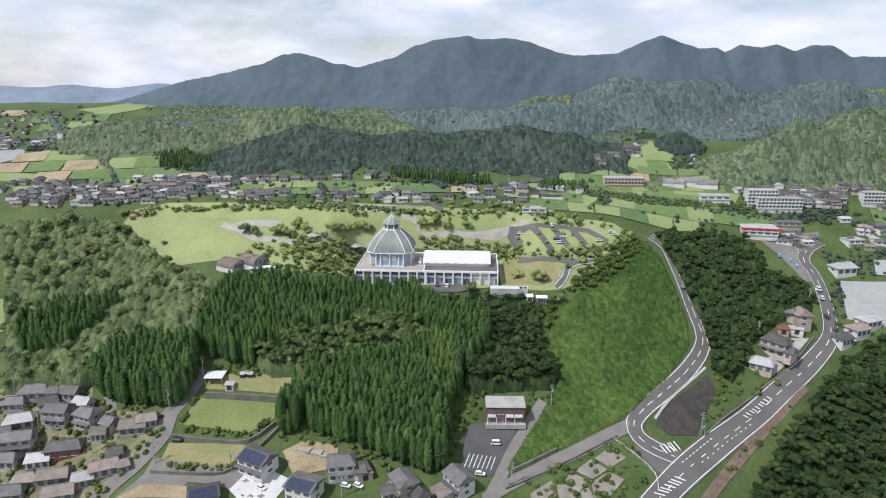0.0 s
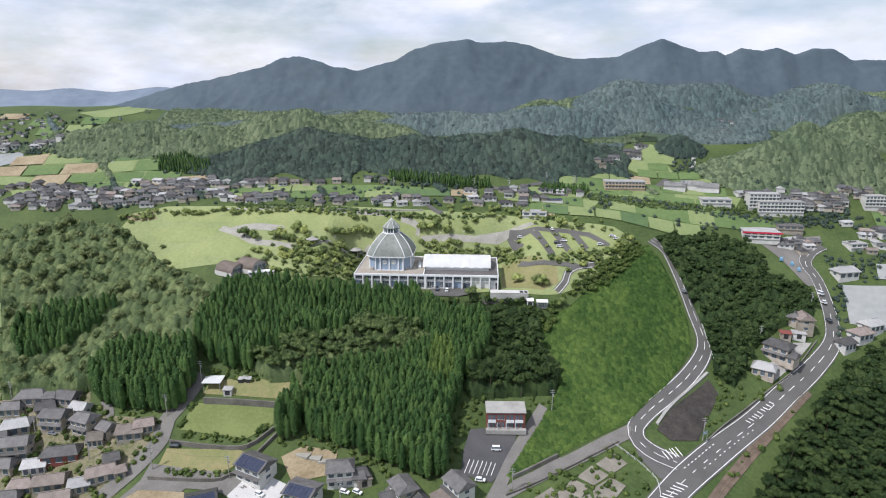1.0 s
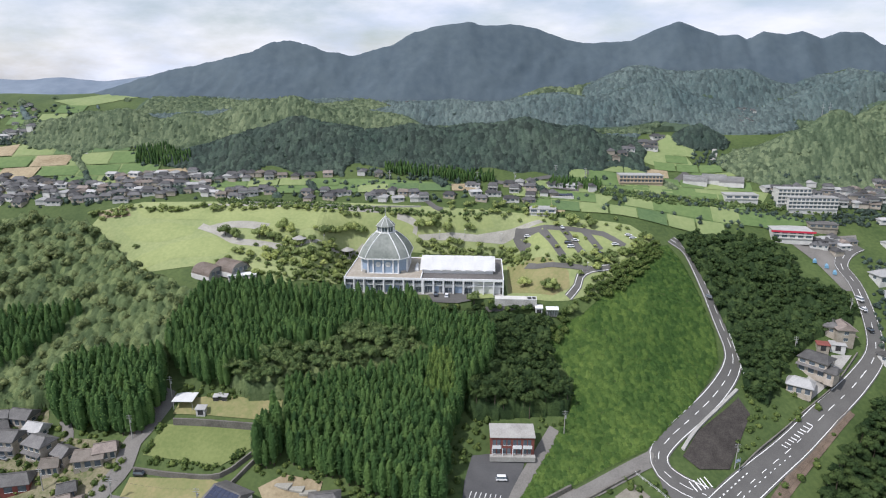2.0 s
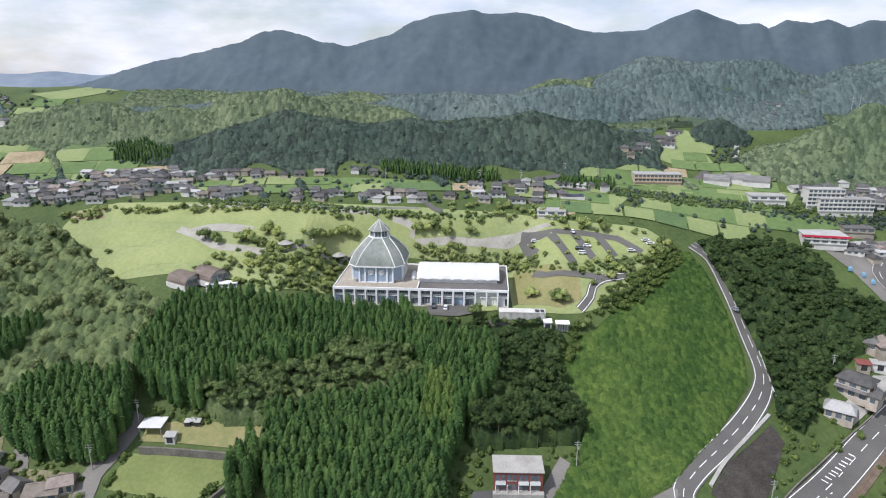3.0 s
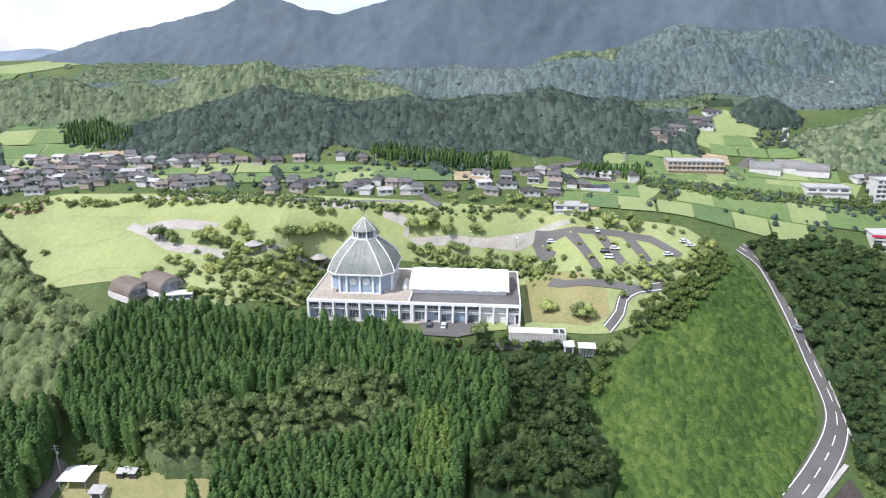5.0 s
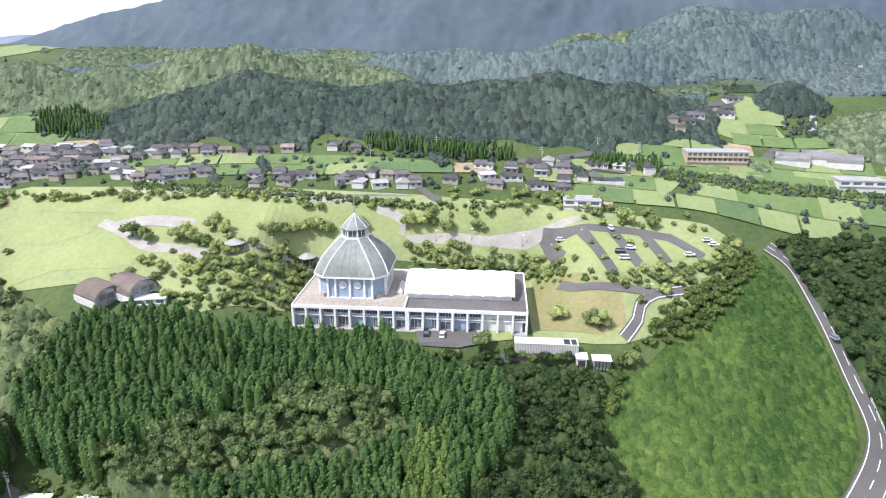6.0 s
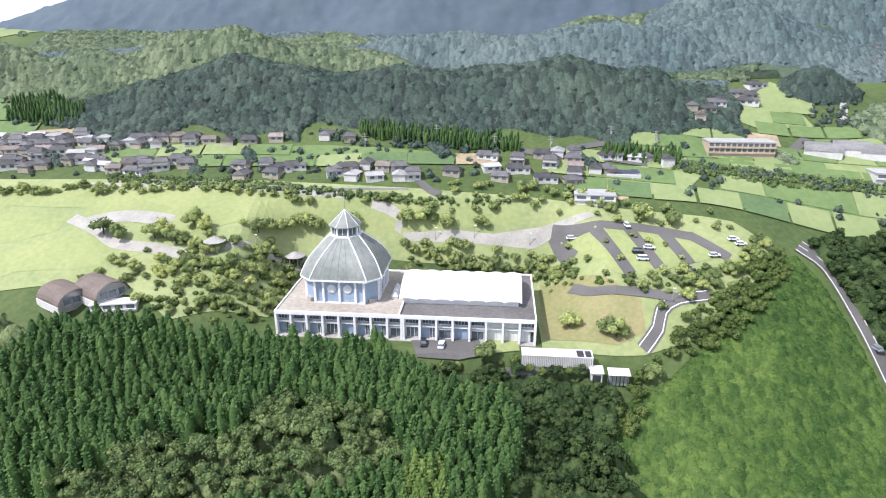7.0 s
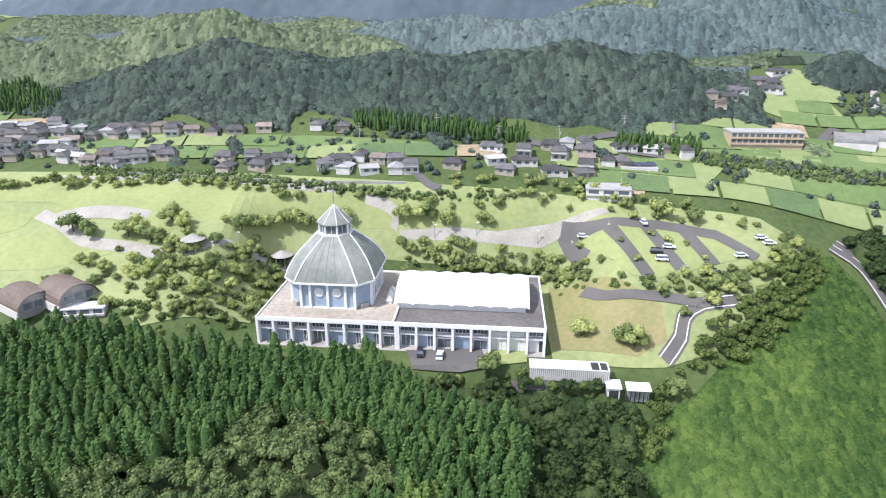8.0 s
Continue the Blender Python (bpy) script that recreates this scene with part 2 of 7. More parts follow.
M = {
    "ground": surface("ground", (0.0429, 0.072, 0.0189), (0.0859, 0.121, 0.0358), 0.05, fine=14, third=(0.112, 0.121, 0.0463)),
    "lawn": surface("lawn", (0.207, 0.251, 0.0956), (0.286, 0.319, 0.131), 0.06, fine=12, bump=0.2),
    "park_grass": surface("park_grass", (0.196, 0.24, 0.0967), (0.286, 0.319, 0.139), 0.06, fine=12, bump=0.3, third=(0.317, 0.294, 0.176)),
    "young_cedar": surface("young_cedar", (0.0643, 0.122, 0.0258), (0.164, 0.245, 0.0601), 0.25, fine=15, bump=0.7, vary=0.3, island=True, thin=0.3),
    "withered_leaf": surface("withered_leaf", (0.11, 0.062, 0.035), (0.19, 0.11, 0.065), 0.5, fine=6, bump=0.6),
    "plot_lawn": surface("plot_lawn", (0.122, 0.157, 0.0477), (0.18, 0.211, 0.0721), 0.08, fine=12, bump=0.2),
    "shrub_leaf": surface("shrub_leaf", (0.0555, 0.097, 0.0223), (0.153, 0.206, 0.0558), 0.2, fine=15, bump=0.6, vary=0.4, island=True, thin=0.3),
    "dry_lawn": surface("dry_lawn", (0.17, 0.19, 0.07), (0.275, 0.235, 0.115), 0.09, fine=10, bump=0.2),
    "rough_grass": surface("rough_grass", (0.0381, 0.0699, 0.0145), (0.077, 0.119, 0.0282), 0.06, fine=9, bump=0.8, third=(0.126, 0.187, 0.0454)),
    "paddy": surface("paddy", (0.0902, 0.147, 0.0489), (0.138, 0.199, 0.0701), 0.05, fine=10, bump=0.2),
    "paddy_pale": surface("paddy_pale", (0.167, 0.221, 0.0846), (0.232, 0.276, 0.117), 0.05, fine=10, bump=0.2),
    "field_green": surface("field_green", (0.07, 0.12, 0.05), (0.11, 0.17, 0.065), 0.1, fine=10, bump=0.4),
    "bare_earth": surface("bare_earth", (0.22, 0.17, 0.10), (0.36, 0.30, 0.19), 0.10, fine=9),
    "asphalt": surface("asphalt", (0.0916, 0.0885, 0.0831), (0.13, 0.126, 0.117), 0.12, fine=25, bump=0.1),
    "lane": surface("lane", (0.138, 0.131, 0.119), (0.205, 0.194, 0.176), 0.15, fine=14, bump=0.1),
    "pale_concrete": surface("pale_concrete", (0.46, 0.455, 0.44), (0.58, 0.57, 0.55), 0.2, fine=10, bump=0.1),
    "yard_ground": surface("yard_ground", (0.10, 0.115, 0.045), (0.26, 0.22, 0.15), 0.12, fine=9, bump=0.3, third=(0.30, 0.27, 0.22)),
    "dark_asphalt": surface("dark_asphalt", (0.06, 0.06, 0.062), (0.09, 0.09, 0.09), 0.15, fine=20, bump=0.1),
    "dark_soil": surface("dark_soil", (0.028, 0.024, 0.021), (0.07, 0.062, 0.054), 0.25, fine=8, bump=0.6),
    "vault_sheet": surface("vault_sheet", (0.25, 0.205, 0.17), (0.37, 0.31, 0.265), 0.25, rough=0.6, fine=8, bump=0.15),
    "paving": surface("paving", (0.26, 0.25, 0.215), (0.39, 0.375, 0.325), 0.2, fine=12, bump=0.1),
    "worn_slab": surface("worn_slab", (0.17, 0.155, 0.125), (0.27, 0.25, 0.205), 0.25, fine=10, bump=0.2),
    "road_paint": surface("road_paint", (0.62, 0.62, 0.60), (0.80, 0.80, 0.78), 0.6, fine=12, bump=0.05),
    "concrete": surface("concrete", (0.26, 0.25, 0.23), (0.40, 0.39, 0.36), 0.25, fine=10, bump=0.2),
    "old_concrete": surface("old_concrete", (0.10, 0.093, 0.08), (0.20, 0.188, 0.165), 0.2, fine=10, bump=0.3),
    "ballast": surface("ballast", (0.10, 0.075, 0.055), (0.20, 0.15, 0.11), 0.3, fine=12, bump=0.4),
    "white_paint": surface("white_paint", (0.66, 0.67, 0.68), (0.80, 0.80, 0.79), 0.25, rough=0.6, fine=9, bump=0.04),
    "membrane": surface("membrane", (0.86, 0.86, 0.85), (0.92, 0.92, 0.91), 0.2, rough=0.6, fine=6, bump=0.02),
    "blue_panel": surface("blue_panel", (0.235, 0.305, 0.395), (0.305, 0.38, 0.475), 0.3, rough=0.5, fine=7, bump=0.04),
    "white_panel": surface("white_panel", (0.55, 0.56, 0.56), (0.68, 0.68, 0.67), 0.3, rough=0.6, fine=7, bump=0.04),
    "roof_deck": surface("roof_deck", (0.27, 0.24, 0.195), (0.43, 0.39, 0.325), 0.10, fine=11, bump=0.1),
    "roof_deck_dark": surface("roof_deck_dark", (0.10, 0.095, 0.09), (0.17, 0.16, 0.15), 0.10, fine=11, bump=0.1),
    "dome_sheet": surface("dome_sheet", (0.165, 0.185, 0.165), (0.265, 0.28, 0.255), 0.16, rough=0.6, fine=5, bump=0.06, third=(0.30, 0.295, 0.265)),
    "glass": surface("glass", (0.075, 0.095, 0.115), (0.13, 0.155, 0.18), 0.3, rough=0.12, fine=4, bump=0.0, spec=0.6),
    "dark": surface("dark", (0.03, 0.03, 0.032), (0.06, 0.06, 0.06), 0.3, rough=0.6, fine=5, bump=0.0),
    "steel": surface("steel", (0.40, 0.41, 0.42), (0.52, 0.53, 0.54), 0.6, rough=0.4, fine=6, bump=0.03, metal=0.6),
    "roof_tile": surface("roof_tile", (0.0768, 0.0744, 0.072), (0.1424, 0.1376, 0.132), 0.5, rough=0.55, fine=7, bump=0.3, vary=0.35),
    "far_tile": surface("far_tile", (0.0648, 0.0648, 0.06696), (0.1166, 0.1145, 0.1123), 0.5, rough=0.7, fine=5, bump=0.2, vary=0.4),
    "roof_tile_brown": surface("roof_tile_brown", (0.155, 0.13, 0.11), (0.25, 0.215, 0.185), 0.5, rough=0.7, fine=7, bump=0.3, vary=0.3),
    "roof_metal": surface("roof_metal", (0.30, 0.30, 0.295), (0.44, 0.435, 0.42), 0.3, rough=0.5, fine=7, bump=0.1, vary=0.15),
    "house_wall": surface("house_wall", (0.28, 0.245, 0.195), (0.44, 0.395, 0.33), 0.4, fine=7, bump=0.1, vary=0.25),
    "pale_wall": surface("pale_wall", (0.47, 0.46, 0.43), (0.62, 0.61, 0.58), 0.4, fine=7, bump=0.06),
    "red_wall": surface("red_wall", (0.17, 0.055, 0.045), (0.25, 0.085, 0.07), 0.5, fine=9, bump=0.2),
    "tan_wall": surface("tan_wall", (0.40, 0.31, 0.23), (0.50, 0.41, 0.31), 0.4, fine=7, bump=0.1),
    "timber": surface("timber", (0.09, 0.065, 0.045), (0.17, 0.13, 0.09), 0.8, fine=9, bump=0.2),
    "solar": surface("solar", (0.022, 0.028, 0.055), (0.04, 0.05, 0.085), 0.6, rough=0.2, fine=4, bump=0.0, spec=0.6),
    "red_paint": surface("red_paint", (0.48, 0.03, 0.06), (0.58, 0.05, 0.09), 0.4, rough=0.5, fine=5, bump=0.0),
    "bark": surface("bark", (0.06, 0.045, 0.035), (0.13, 0.105, 0.08), 1.2, fine=7, bump=0.5),
    "conifer": surface("conifer", (0.035, 0.087, 0.0229), (0.107, 0.194, 0.0529), 0.25, fine=15, bump=0.7, vary=0.36, thin=0.3),
    "conifer_stuff": surface("conifer_stuff", (0.035, 0.087, 0.0229), (0.107, 0.194, 0.0529), 0.25, fine=15, bump=0.7, vary=0.36, island=True, thin=0.3),
    "leaf_stuff": surface("leaf_stuff", (0.0684, 0.118, 0.0396), (0.168, 0.23, 0.0794), 0.25, fine=15, bump=0.7, vary=0.45, island=True, thin=0.3),
    "park_leaf": surface("park_leaf", (0.176, 0.237, 0.0818), (0.37, 0.431, 0.152), 0.2, fine=15, bump=0.6, vary=0.4, thin=0.35),
    "park_leaf_stuff": surface("park_leaf_stuff", (0.176, 0.237, 0.0818), (0.37, 0.431, 0.152), 0.2, fine=15, bump=0.6, vary=0.4, island=True, thin=0.35),
    # dark green leaves with the cloud's shade put into the colour
    "shaded_leaf": surface("shaded_leaf", (0.0221, 0.0502, 0.013), (0.0671, 0.108, 0.0322), 0.25, fine=15, bump=0.7, vary=0.4, thin=0.3),
    "shaded_leaf_stuff": surface("shaded_leaf_stuff", (0.0221, 0.0502, 0.013), (0.0671, 0.108, 0.0322), 0.25, fine=15, bump=0.7, vary=0.4, island=True, thin=0.3),
    "olive_leaf": surface("olive_leaf", (0.0935, 0.134, 0.0496), (0.205, 0.24, 0.1), 0.12, fine=9, bump=0.7, vary=0.42, island=True, thin=0.3),
    # colour holds sunlight in mid_*, cloud shade in hill_*, haze blue in both
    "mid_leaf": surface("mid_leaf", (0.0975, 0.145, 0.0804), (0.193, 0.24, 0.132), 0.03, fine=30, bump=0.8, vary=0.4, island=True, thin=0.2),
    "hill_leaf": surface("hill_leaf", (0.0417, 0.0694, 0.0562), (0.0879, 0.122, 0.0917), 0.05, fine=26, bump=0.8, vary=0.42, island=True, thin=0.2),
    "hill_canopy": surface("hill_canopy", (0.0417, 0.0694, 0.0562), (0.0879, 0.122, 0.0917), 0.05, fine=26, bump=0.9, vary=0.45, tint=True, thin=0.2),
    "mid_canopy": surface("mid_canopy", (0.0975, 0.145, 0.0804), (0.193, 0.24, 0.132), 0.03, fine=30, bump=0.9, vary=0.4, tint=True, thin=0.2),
    # rear hill woods: haze is put into the leaf colour, paler and bluer
    "hazed_canopy": surface("hazed_canopy", (0.0912, 0.139, 0.141), (0.167, 0.214, 0.201), 0.025, fine=34, bump=0.9, vary=0.3, tint=True, thin=0.2),
    # thicket under the same trees, cloud shade put into its colour
    "shaded_canopy": surface("shaded_canopy", (0.0215, 0.0459, 0.013), (0.0604, 0.0991, 0.0294), 0.15, fine=12, bump=0.9, vary=0.35, tint=True, thin=0.2),
    "olive_canopy": surface("olive_canopy", (0.0838, 0.128, 0.0483), (0.172, 0.22, 0.0912), 0.12, fine=12, bump=0.9, vary=0.4, tint=True, thin=0.2),
    # crowns of the rear hills, with the same haze in their colour
    "hazed_leaf": surface("hazed_leaf", (0.0912, 0.139, 0.141), (0.167, 0.214, 0.201), 0.025, fine=34, bump=0.8, vary=0.3, island=True, thin=0.2),
    # haze over both ranges is put into their base colour as blue
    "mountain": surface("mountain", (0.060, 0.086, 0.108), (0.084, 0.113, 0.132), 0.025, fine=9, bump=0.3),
    "hazed_distance": surface("hazed_distance", (0.13, 0.17, 0.22), (0.19, 0.23, 0.28), 0.006, fine=12, bump=0.3),
    "wood_floor": surface("wood_floor", (0.05, 0.08, 0.05), (0.085, 0.12, 0.07), 0.05, fine=16, bump=0.8),
    "grass_tuft": surface("grass_tuft", (0.0497, 0.11, 0.0218), (0.127, 0.204, 0.0459), 0.045, fine=14, bump=0.7, vary=0.26, tint=True, thin=0.35, third=(0.189, 0.252, 0.072)),
    "blue_sheet": surface("blue_sheet", (0.125, 0.276, 0.399), (0.2, 0.368, 0.494), 0.5, rough=0.5, fine=6, bump=0.1),
    "car_white": surface("car_white", (0.74, 0.74, 0.74), (0.80, 0.80, 0.80), 0.5, rough=0.25, fine=4, bump=0.0, spec=0.5),
    "car_dark": surface("car_dark", (0.02, 0.02, 0.023), (0.035, 0.035, 0.04), 0.5, rough=0.25, fine=4, bump=0.0, spec=0.5),
    "car_grey": surface("car_grey", (0.28, 0.29, 0.30), (0.34, 0.35, 0.36), 0.5, rough=0.3, fine=4, bump=0.0, metal=0.4),
    "rubber": surface("rubber", (0.02, 0.02, 0.02), (0.035, 0.035, 0.035), 2.0, fine=4, bump=0.1),
}
# the pale grey base stands in for sky reflected on the water
water = surface("water", (0.27, 0.28, 0.265), (0.34, 0.35, 0.33), 0.03, rough=0.08, fine=12, bump=0.05, spec=0.6)
M["water"] = water

# ---------------------------------------------------------------- helpers for building


def mesh_of(name, bm, material, flat=True):
    me = bpy.data.meshes.new(name)
    bm.normal_update()
    bm.to_mesh(me)
    bm.free()
    me.materials.append(material)
    if not flat:
        me.shade_smooth()
    return me


def part(name, bm, material, parent, label=""):
    """Links a bmesh as one mesh object under a thing or part."""
    ob = new(name, mesh_of(name, bm, material))
    ob.parent = parent
    return tagged(ob, label)


def thing(name, label, category, at=None, group="", kind=""):
    ob = new(name)
    if at is not None:
        ob.matrix_world = at
    return tagged(ob, label, category, group, kind)


def single(name, bm, material, label, category, at=None, group="", kind=""):
    ob = new(name, mesh_of(name, bm, material))
    if at is not None:
        ob.matrix_world = at
    return tagged(ob, label, category, group, kind)


def box(bm, x0, x1, y0, y1, z0, z1, bevel=0.0):
    made = bmesh.ops.create_cube(bm, size=1.0, matrix=Matrix.LocRotScale(((x0 + x1) / 2, (y0 + y1) / 2, (z0 + z1) / 2), None, (x1 - x0, y1 - y0, z1 - z0)))
    if bevel:
        edges = {e for v in made["verts"] for e in v.link_edges}
        bmesh.ops.bevel(bm, geom=list(edges), offset=bevel, segments=1, affect="EDGES")
    return bm


def boxed(x0, x1, y0, y1, z0, z1, bevel=0.0):
    return box(bmesh.new(), x0, x1, y0, y1, z0, z1, bevel)


def tube(bm, a, b, r0, r1, sides=8):
    a, b = Vector(a), Vector(b)
    turn = (b - a).to_track_quat("Z", "Y").to_matrix().to_4x4()
    bmesh.ops.create_cone(bm, cap_ends=True, segments=sides, radius1=r0, radius2=r1, depth=(b - a).length,
                          matrix=Matrix.Translation((a + b) / 2) @ turn)
    return bm


def prism(outline, z0, z1, bm=None):
    """A solid with an outline in x, y between two heights."""
    bm = bm or bmesh.new()
    low = [bm.verts.new((x, y, z0)) for x, y in outline]
    high = [bm.verts.new((x, y, z1)) for x, y in outline]
    k = len(outline)
    bm.faces.new(low[::-1])
    bm.faces.new(high)
    for i in range(k):
        bm.faces.new((low[i], low[(i + 1) % k], high[(i + 1) % k], high[i]))
    return bm


def draped(outline, lift, step=4.0, thick=0.0):
    """A sheet with that outline that follows the ground."""
    bm = bmesh.new()
    bm.faces.new([bm.verts.new((x, y, 0)) for x, y in outline])
    bmesh.ops.triangulate(bm, faces=bm.faces[:])
    for axis in (0, 1):
        lo, hi = min(p[axis] for p in outline), max(p[axis] for p in outline)
        normal = (1, 0, 0) if axis == 0 else (0, 1, 0)
        for k in range(math.ceil(lo / step), math.floor(hi / step) + 1):
            at = (k * step, 0, 0) if axis == 0 else (0, k * step, 0)
            bmesh.ops.bisect_plane(bm, geom=bm.verts[:] + bm.edges[:] + bm.faces[:], plane_co=at, plane_no=normal)
    verts = bm.verts[:]
    tall = terrain([v.co.x for v in verts], [v.co.y for v in verts]) + lift
    for v, z in zip(verts, tall):
        v.co.z = float(z)
    bmesh.ops.recalc_face_normals(bm, faces=bm.faces[:])
    if sum(f.normal.z for f in bm.faces) < 0:
        bmesh.ops.reverse_faces(bm, faces=bm.faces[:])
    return bm


def patch(name, outline, material, label, category, lift=0.3, kind="structure", step=2.0):
    return single(name, draped(outline, lift * 0.4 + 0.16, step), M[material], label, category, kind=kind)


def curve(points, step=2.5):
    """Points along a smooth line through the given ones."""
    p = [np.array(q, float) for q in points]
    p = [2 * p[0] - p[1], *p, 2 * p[-1] - p[-2]]
    out = []
    for i in range(1, len(p) - 2):
        k = max(2, int(np.linalg.norm((p[i + 1] - p[i])[:2]) / step))
        for j in range(k):
            u = j / k
            out.append(0.5 * (2 * p[i] + (p[i + 1] - p[i - 1]) * u + (2 * p[i - 1] - 5 * p[i] + 4 * p[i + 1] - p[i + 2]) * u * u
                              + (3 * p[i] - p[i - 1] - 3 * p[i + 1] + p[i + 2]) * u ** 3))
    out.append(p[-2])
    return out


def ribbon(points, left, right, lift, bm=None, across=3, widths=None, gap=None):
    """A strip along a line, between two offsets to its right side, on the ground. gap: (dash, space)."""
    bm = bm or bmesh.new()
    rows, run = [], 0.0
    n = len(points)
    for i, q in enumerate(points):
        a, b = points[max(i - 1, 0)], points[min(i + 1, n - 1)]
        d = np.array(b[:2]) - np.array(a[:2])
        d = d / max(np.linalg.norm(d), 1e-6)
        side = np.array((d[1], -d[0]))
        w = 1.0 if widths is None else np.interp(i / (n - 1), np.linspace(0, 1, len(widths)), widths)
        row = []
        for k in range(across + 1):
            o = (left + (right - left) * k / across) * w
            x, y = np.array(q[:2]) + side * o
            row.append(bm.verts.new((x, y, height(x, y) + lift)))
        if i:
            run += float(np.linalg.norm(np.array(q[:2]) - np.array(points[i - 1][:2])))
            if gap is None or run % (gap[0] + gap[1]) < gap[0]:
                for k in range(across):
                    bm.faces.new((rows[-1][k], rows[-1][k + 1], row[k + 1], row[k]))
        rows.append(row)
    bmesh.ops.recalc_face_normals(bm, faces=bm.faces[:])
    if sum(f.normal.z for f in bm.faces) < 0:
        bmesh.ops.reverse_faces(bm, faces=bm.faces[:])
    return bm


def inside(outline, x, y):
    hit = False
    for i in range(len(outline)):
        (x0, y0), (x1, y1) = outline[i - 1], outline[i]
        if (y0 > y) != (y1 > y) and x < (x1 - x0) * (y - y0) / (y1 - y0) + x0:
            hit = not hit
    return hit


def scattered(outline, gap, seed, keep_out=()):
    """Places on a jittered lattice within an outline."""
    rnd = random.Random(seed)
    xs, ys = [p[0] for p in outline], [p[1] for p in outline]
    out, row = [], 0
    y = min(ys)
    while y < max(ys):
        x = min(xs) + (gap / 2 if row % 2 else 0)
        while x < max(xs):
            px, py = x + rnd.uniform(-0.38, 0.38) * gap, y + rnd.uniform(-0.38, 0.38) * gap
            if inside(outline, px, py) and not any(inside(o, px, py) for o in keep_out):
                out.append((px, py))
            x += gap
        y += gap * 0.87
        row += 1
    return out


def joined(name, shapes, places, material, label, category, kind="stuff"):
    """Many copies of a few shapes (vertices, triangles) joined into one mesh. places: x, y, z, scale, tall, turn, shape."""
    vs, fs, base = [], [], 0
    for x, y, z, size, tall, turn, k in places:
        v, f = shapes[k % len(shapes)]
        c, s = math.cos(turn), math.sin(turn)
        w = np.empty_like(v)
        w[:, 0] = (v[:, 0] * c - v[:, 1] * s) * size + x
        w[:, 1] = (v[:, 0] * s + v[:, 1] * c) * size + y
        w[:, 2] = v[:, 2] * size * tall + z
        vs.append(w)
        fs.append(f + base)
        base += len(v)
    me = raw_mesh(name, np.concatenate(vs), np.concatenate(fs), material, True)
    ob = new(name, me)
    return tagged(ob, label, category, kind=kind)


def raw_mesh(name, v, f, material, smoothed=False):
    me = bpy.data.meshes.new(name)
    me.vertices.add(len(v))
    me.vertices.foreach_set("co", v.astype(np.float32).ravel())
    me.loops.add(f.size)
    me.loops.foreach_set("vertex_index", f.astype(np.int32).ravel())
    me.polygons.add(len(f))
    me.polygons.foreach_set("loop_start", np.arange(0, f.size, f.shape[1], dtype=np.int32))
    me.polygons.foreach_set("loop_total", np.full(len(f), f.shape[1], dtype=np.int32))
    me.update(calc_edges=True)
    me.validate()
    me.materials.append(material)
    if smoothed:
        me.shade_smooth()
    return me

# ---------------------------------------------------------------- plants: shapes of crowns, a metre or so in size, to be scaled


def ico(sub):
    bm = bmesh.new()
    bmesh.ops.create_icosphere(bm, subdivisions=sub, radius=1.0)
    v = np.array([w.co[:] for w in bm.verts])
    f = np.array([[w.index for w in g.verts] for g in bm.faces])
    bm.free()
    return v, f


ICO1, ICO2 = ico(1), ico(2)


def clump(seed, shape=ICO2, rough=0.28):
    """A lumpy tree-top of unit radius."""
    v, f = shape
    off = Vector((seed * 7.3, seed * 3.1, seed))
    w = np.array([p * (1 + rough * noise.noise(Vector(p) * 1.7 + off) * 1.6 + 0.12 * noise.noise(Vector(p) * 5 + off)) for p in v])
    w[:, 2] = np.where(w[:, 2] < 0, w[:, 2] * 0.7, w[:, 2] * 0.95) + 0.45
    return w, f


def broadleaf(seed, lobes=6, leaves=230, leaf=0.17, spread=0.62, lift=0.0):
    """A crown of unit radius and about 1.7 high: lobes with many small leaf sprays standing off them."""
    rnd = np.random.RandomState(seed)
    vs, fs, base = [], [], 0
    centres = []
    for i in range(lobes):
        a, r = i * 2.4 + rnd.uniform(0, 0.8), spread * math.sqrt((i + 0.3) / lobes)
        centres.append((math.cos(a) * r, math.sin(a) * r, lift + 0.75 + (0.55 - r) * 0.6 + rnd.uniform(-0.15, 0.2), rnd.uniform(0.36, 0.5)))
    for i, (x, y, z, r) in enumerate(centres):
        v, f = clump(seed * 11 + i, ICO1, 0.35)
        vs.append((v - (0, 0, 0.45)) * r * 0.9 + (x, y, z))
        fs.append(f + base)
        base += len(v)
    for i in range(leaves):
        x, y, z, r = centres[rnd.randint(lobes)]
        d = rnd.normal(size=3)
        d[2] = abs(d[2]) * 0.9 - 0.25
        d /= np.linalg.norm(d)
        c = np.array((x, y, z)) + d * r * rnd.uniform(0.9, 1.18)
        nrm = d + rnd.normal(size=3) * 0.28
        nrm /= np.linalg.norm(nrm)
        u = np.cross(nrm, (0.3, 0.2, 1.0))
        u /= np.linalg.norm(u)
        w = np.cross(nrm, u)
        s = leaf * rnd.uniform(0.6, 1.25)
        vs.append(np.array([c - u * s - w * s * 0.3, c + w * s * 0.8 + nrm * s * 0.25, c + u * s + w * s * 0.1, c - w * s * 0.9]))
        fs.append(np.array([[0, 3, 1], [1, 3, 2]]) + base)
        base += 4
    return np.concatenate(vs), np.concatenate(fs)


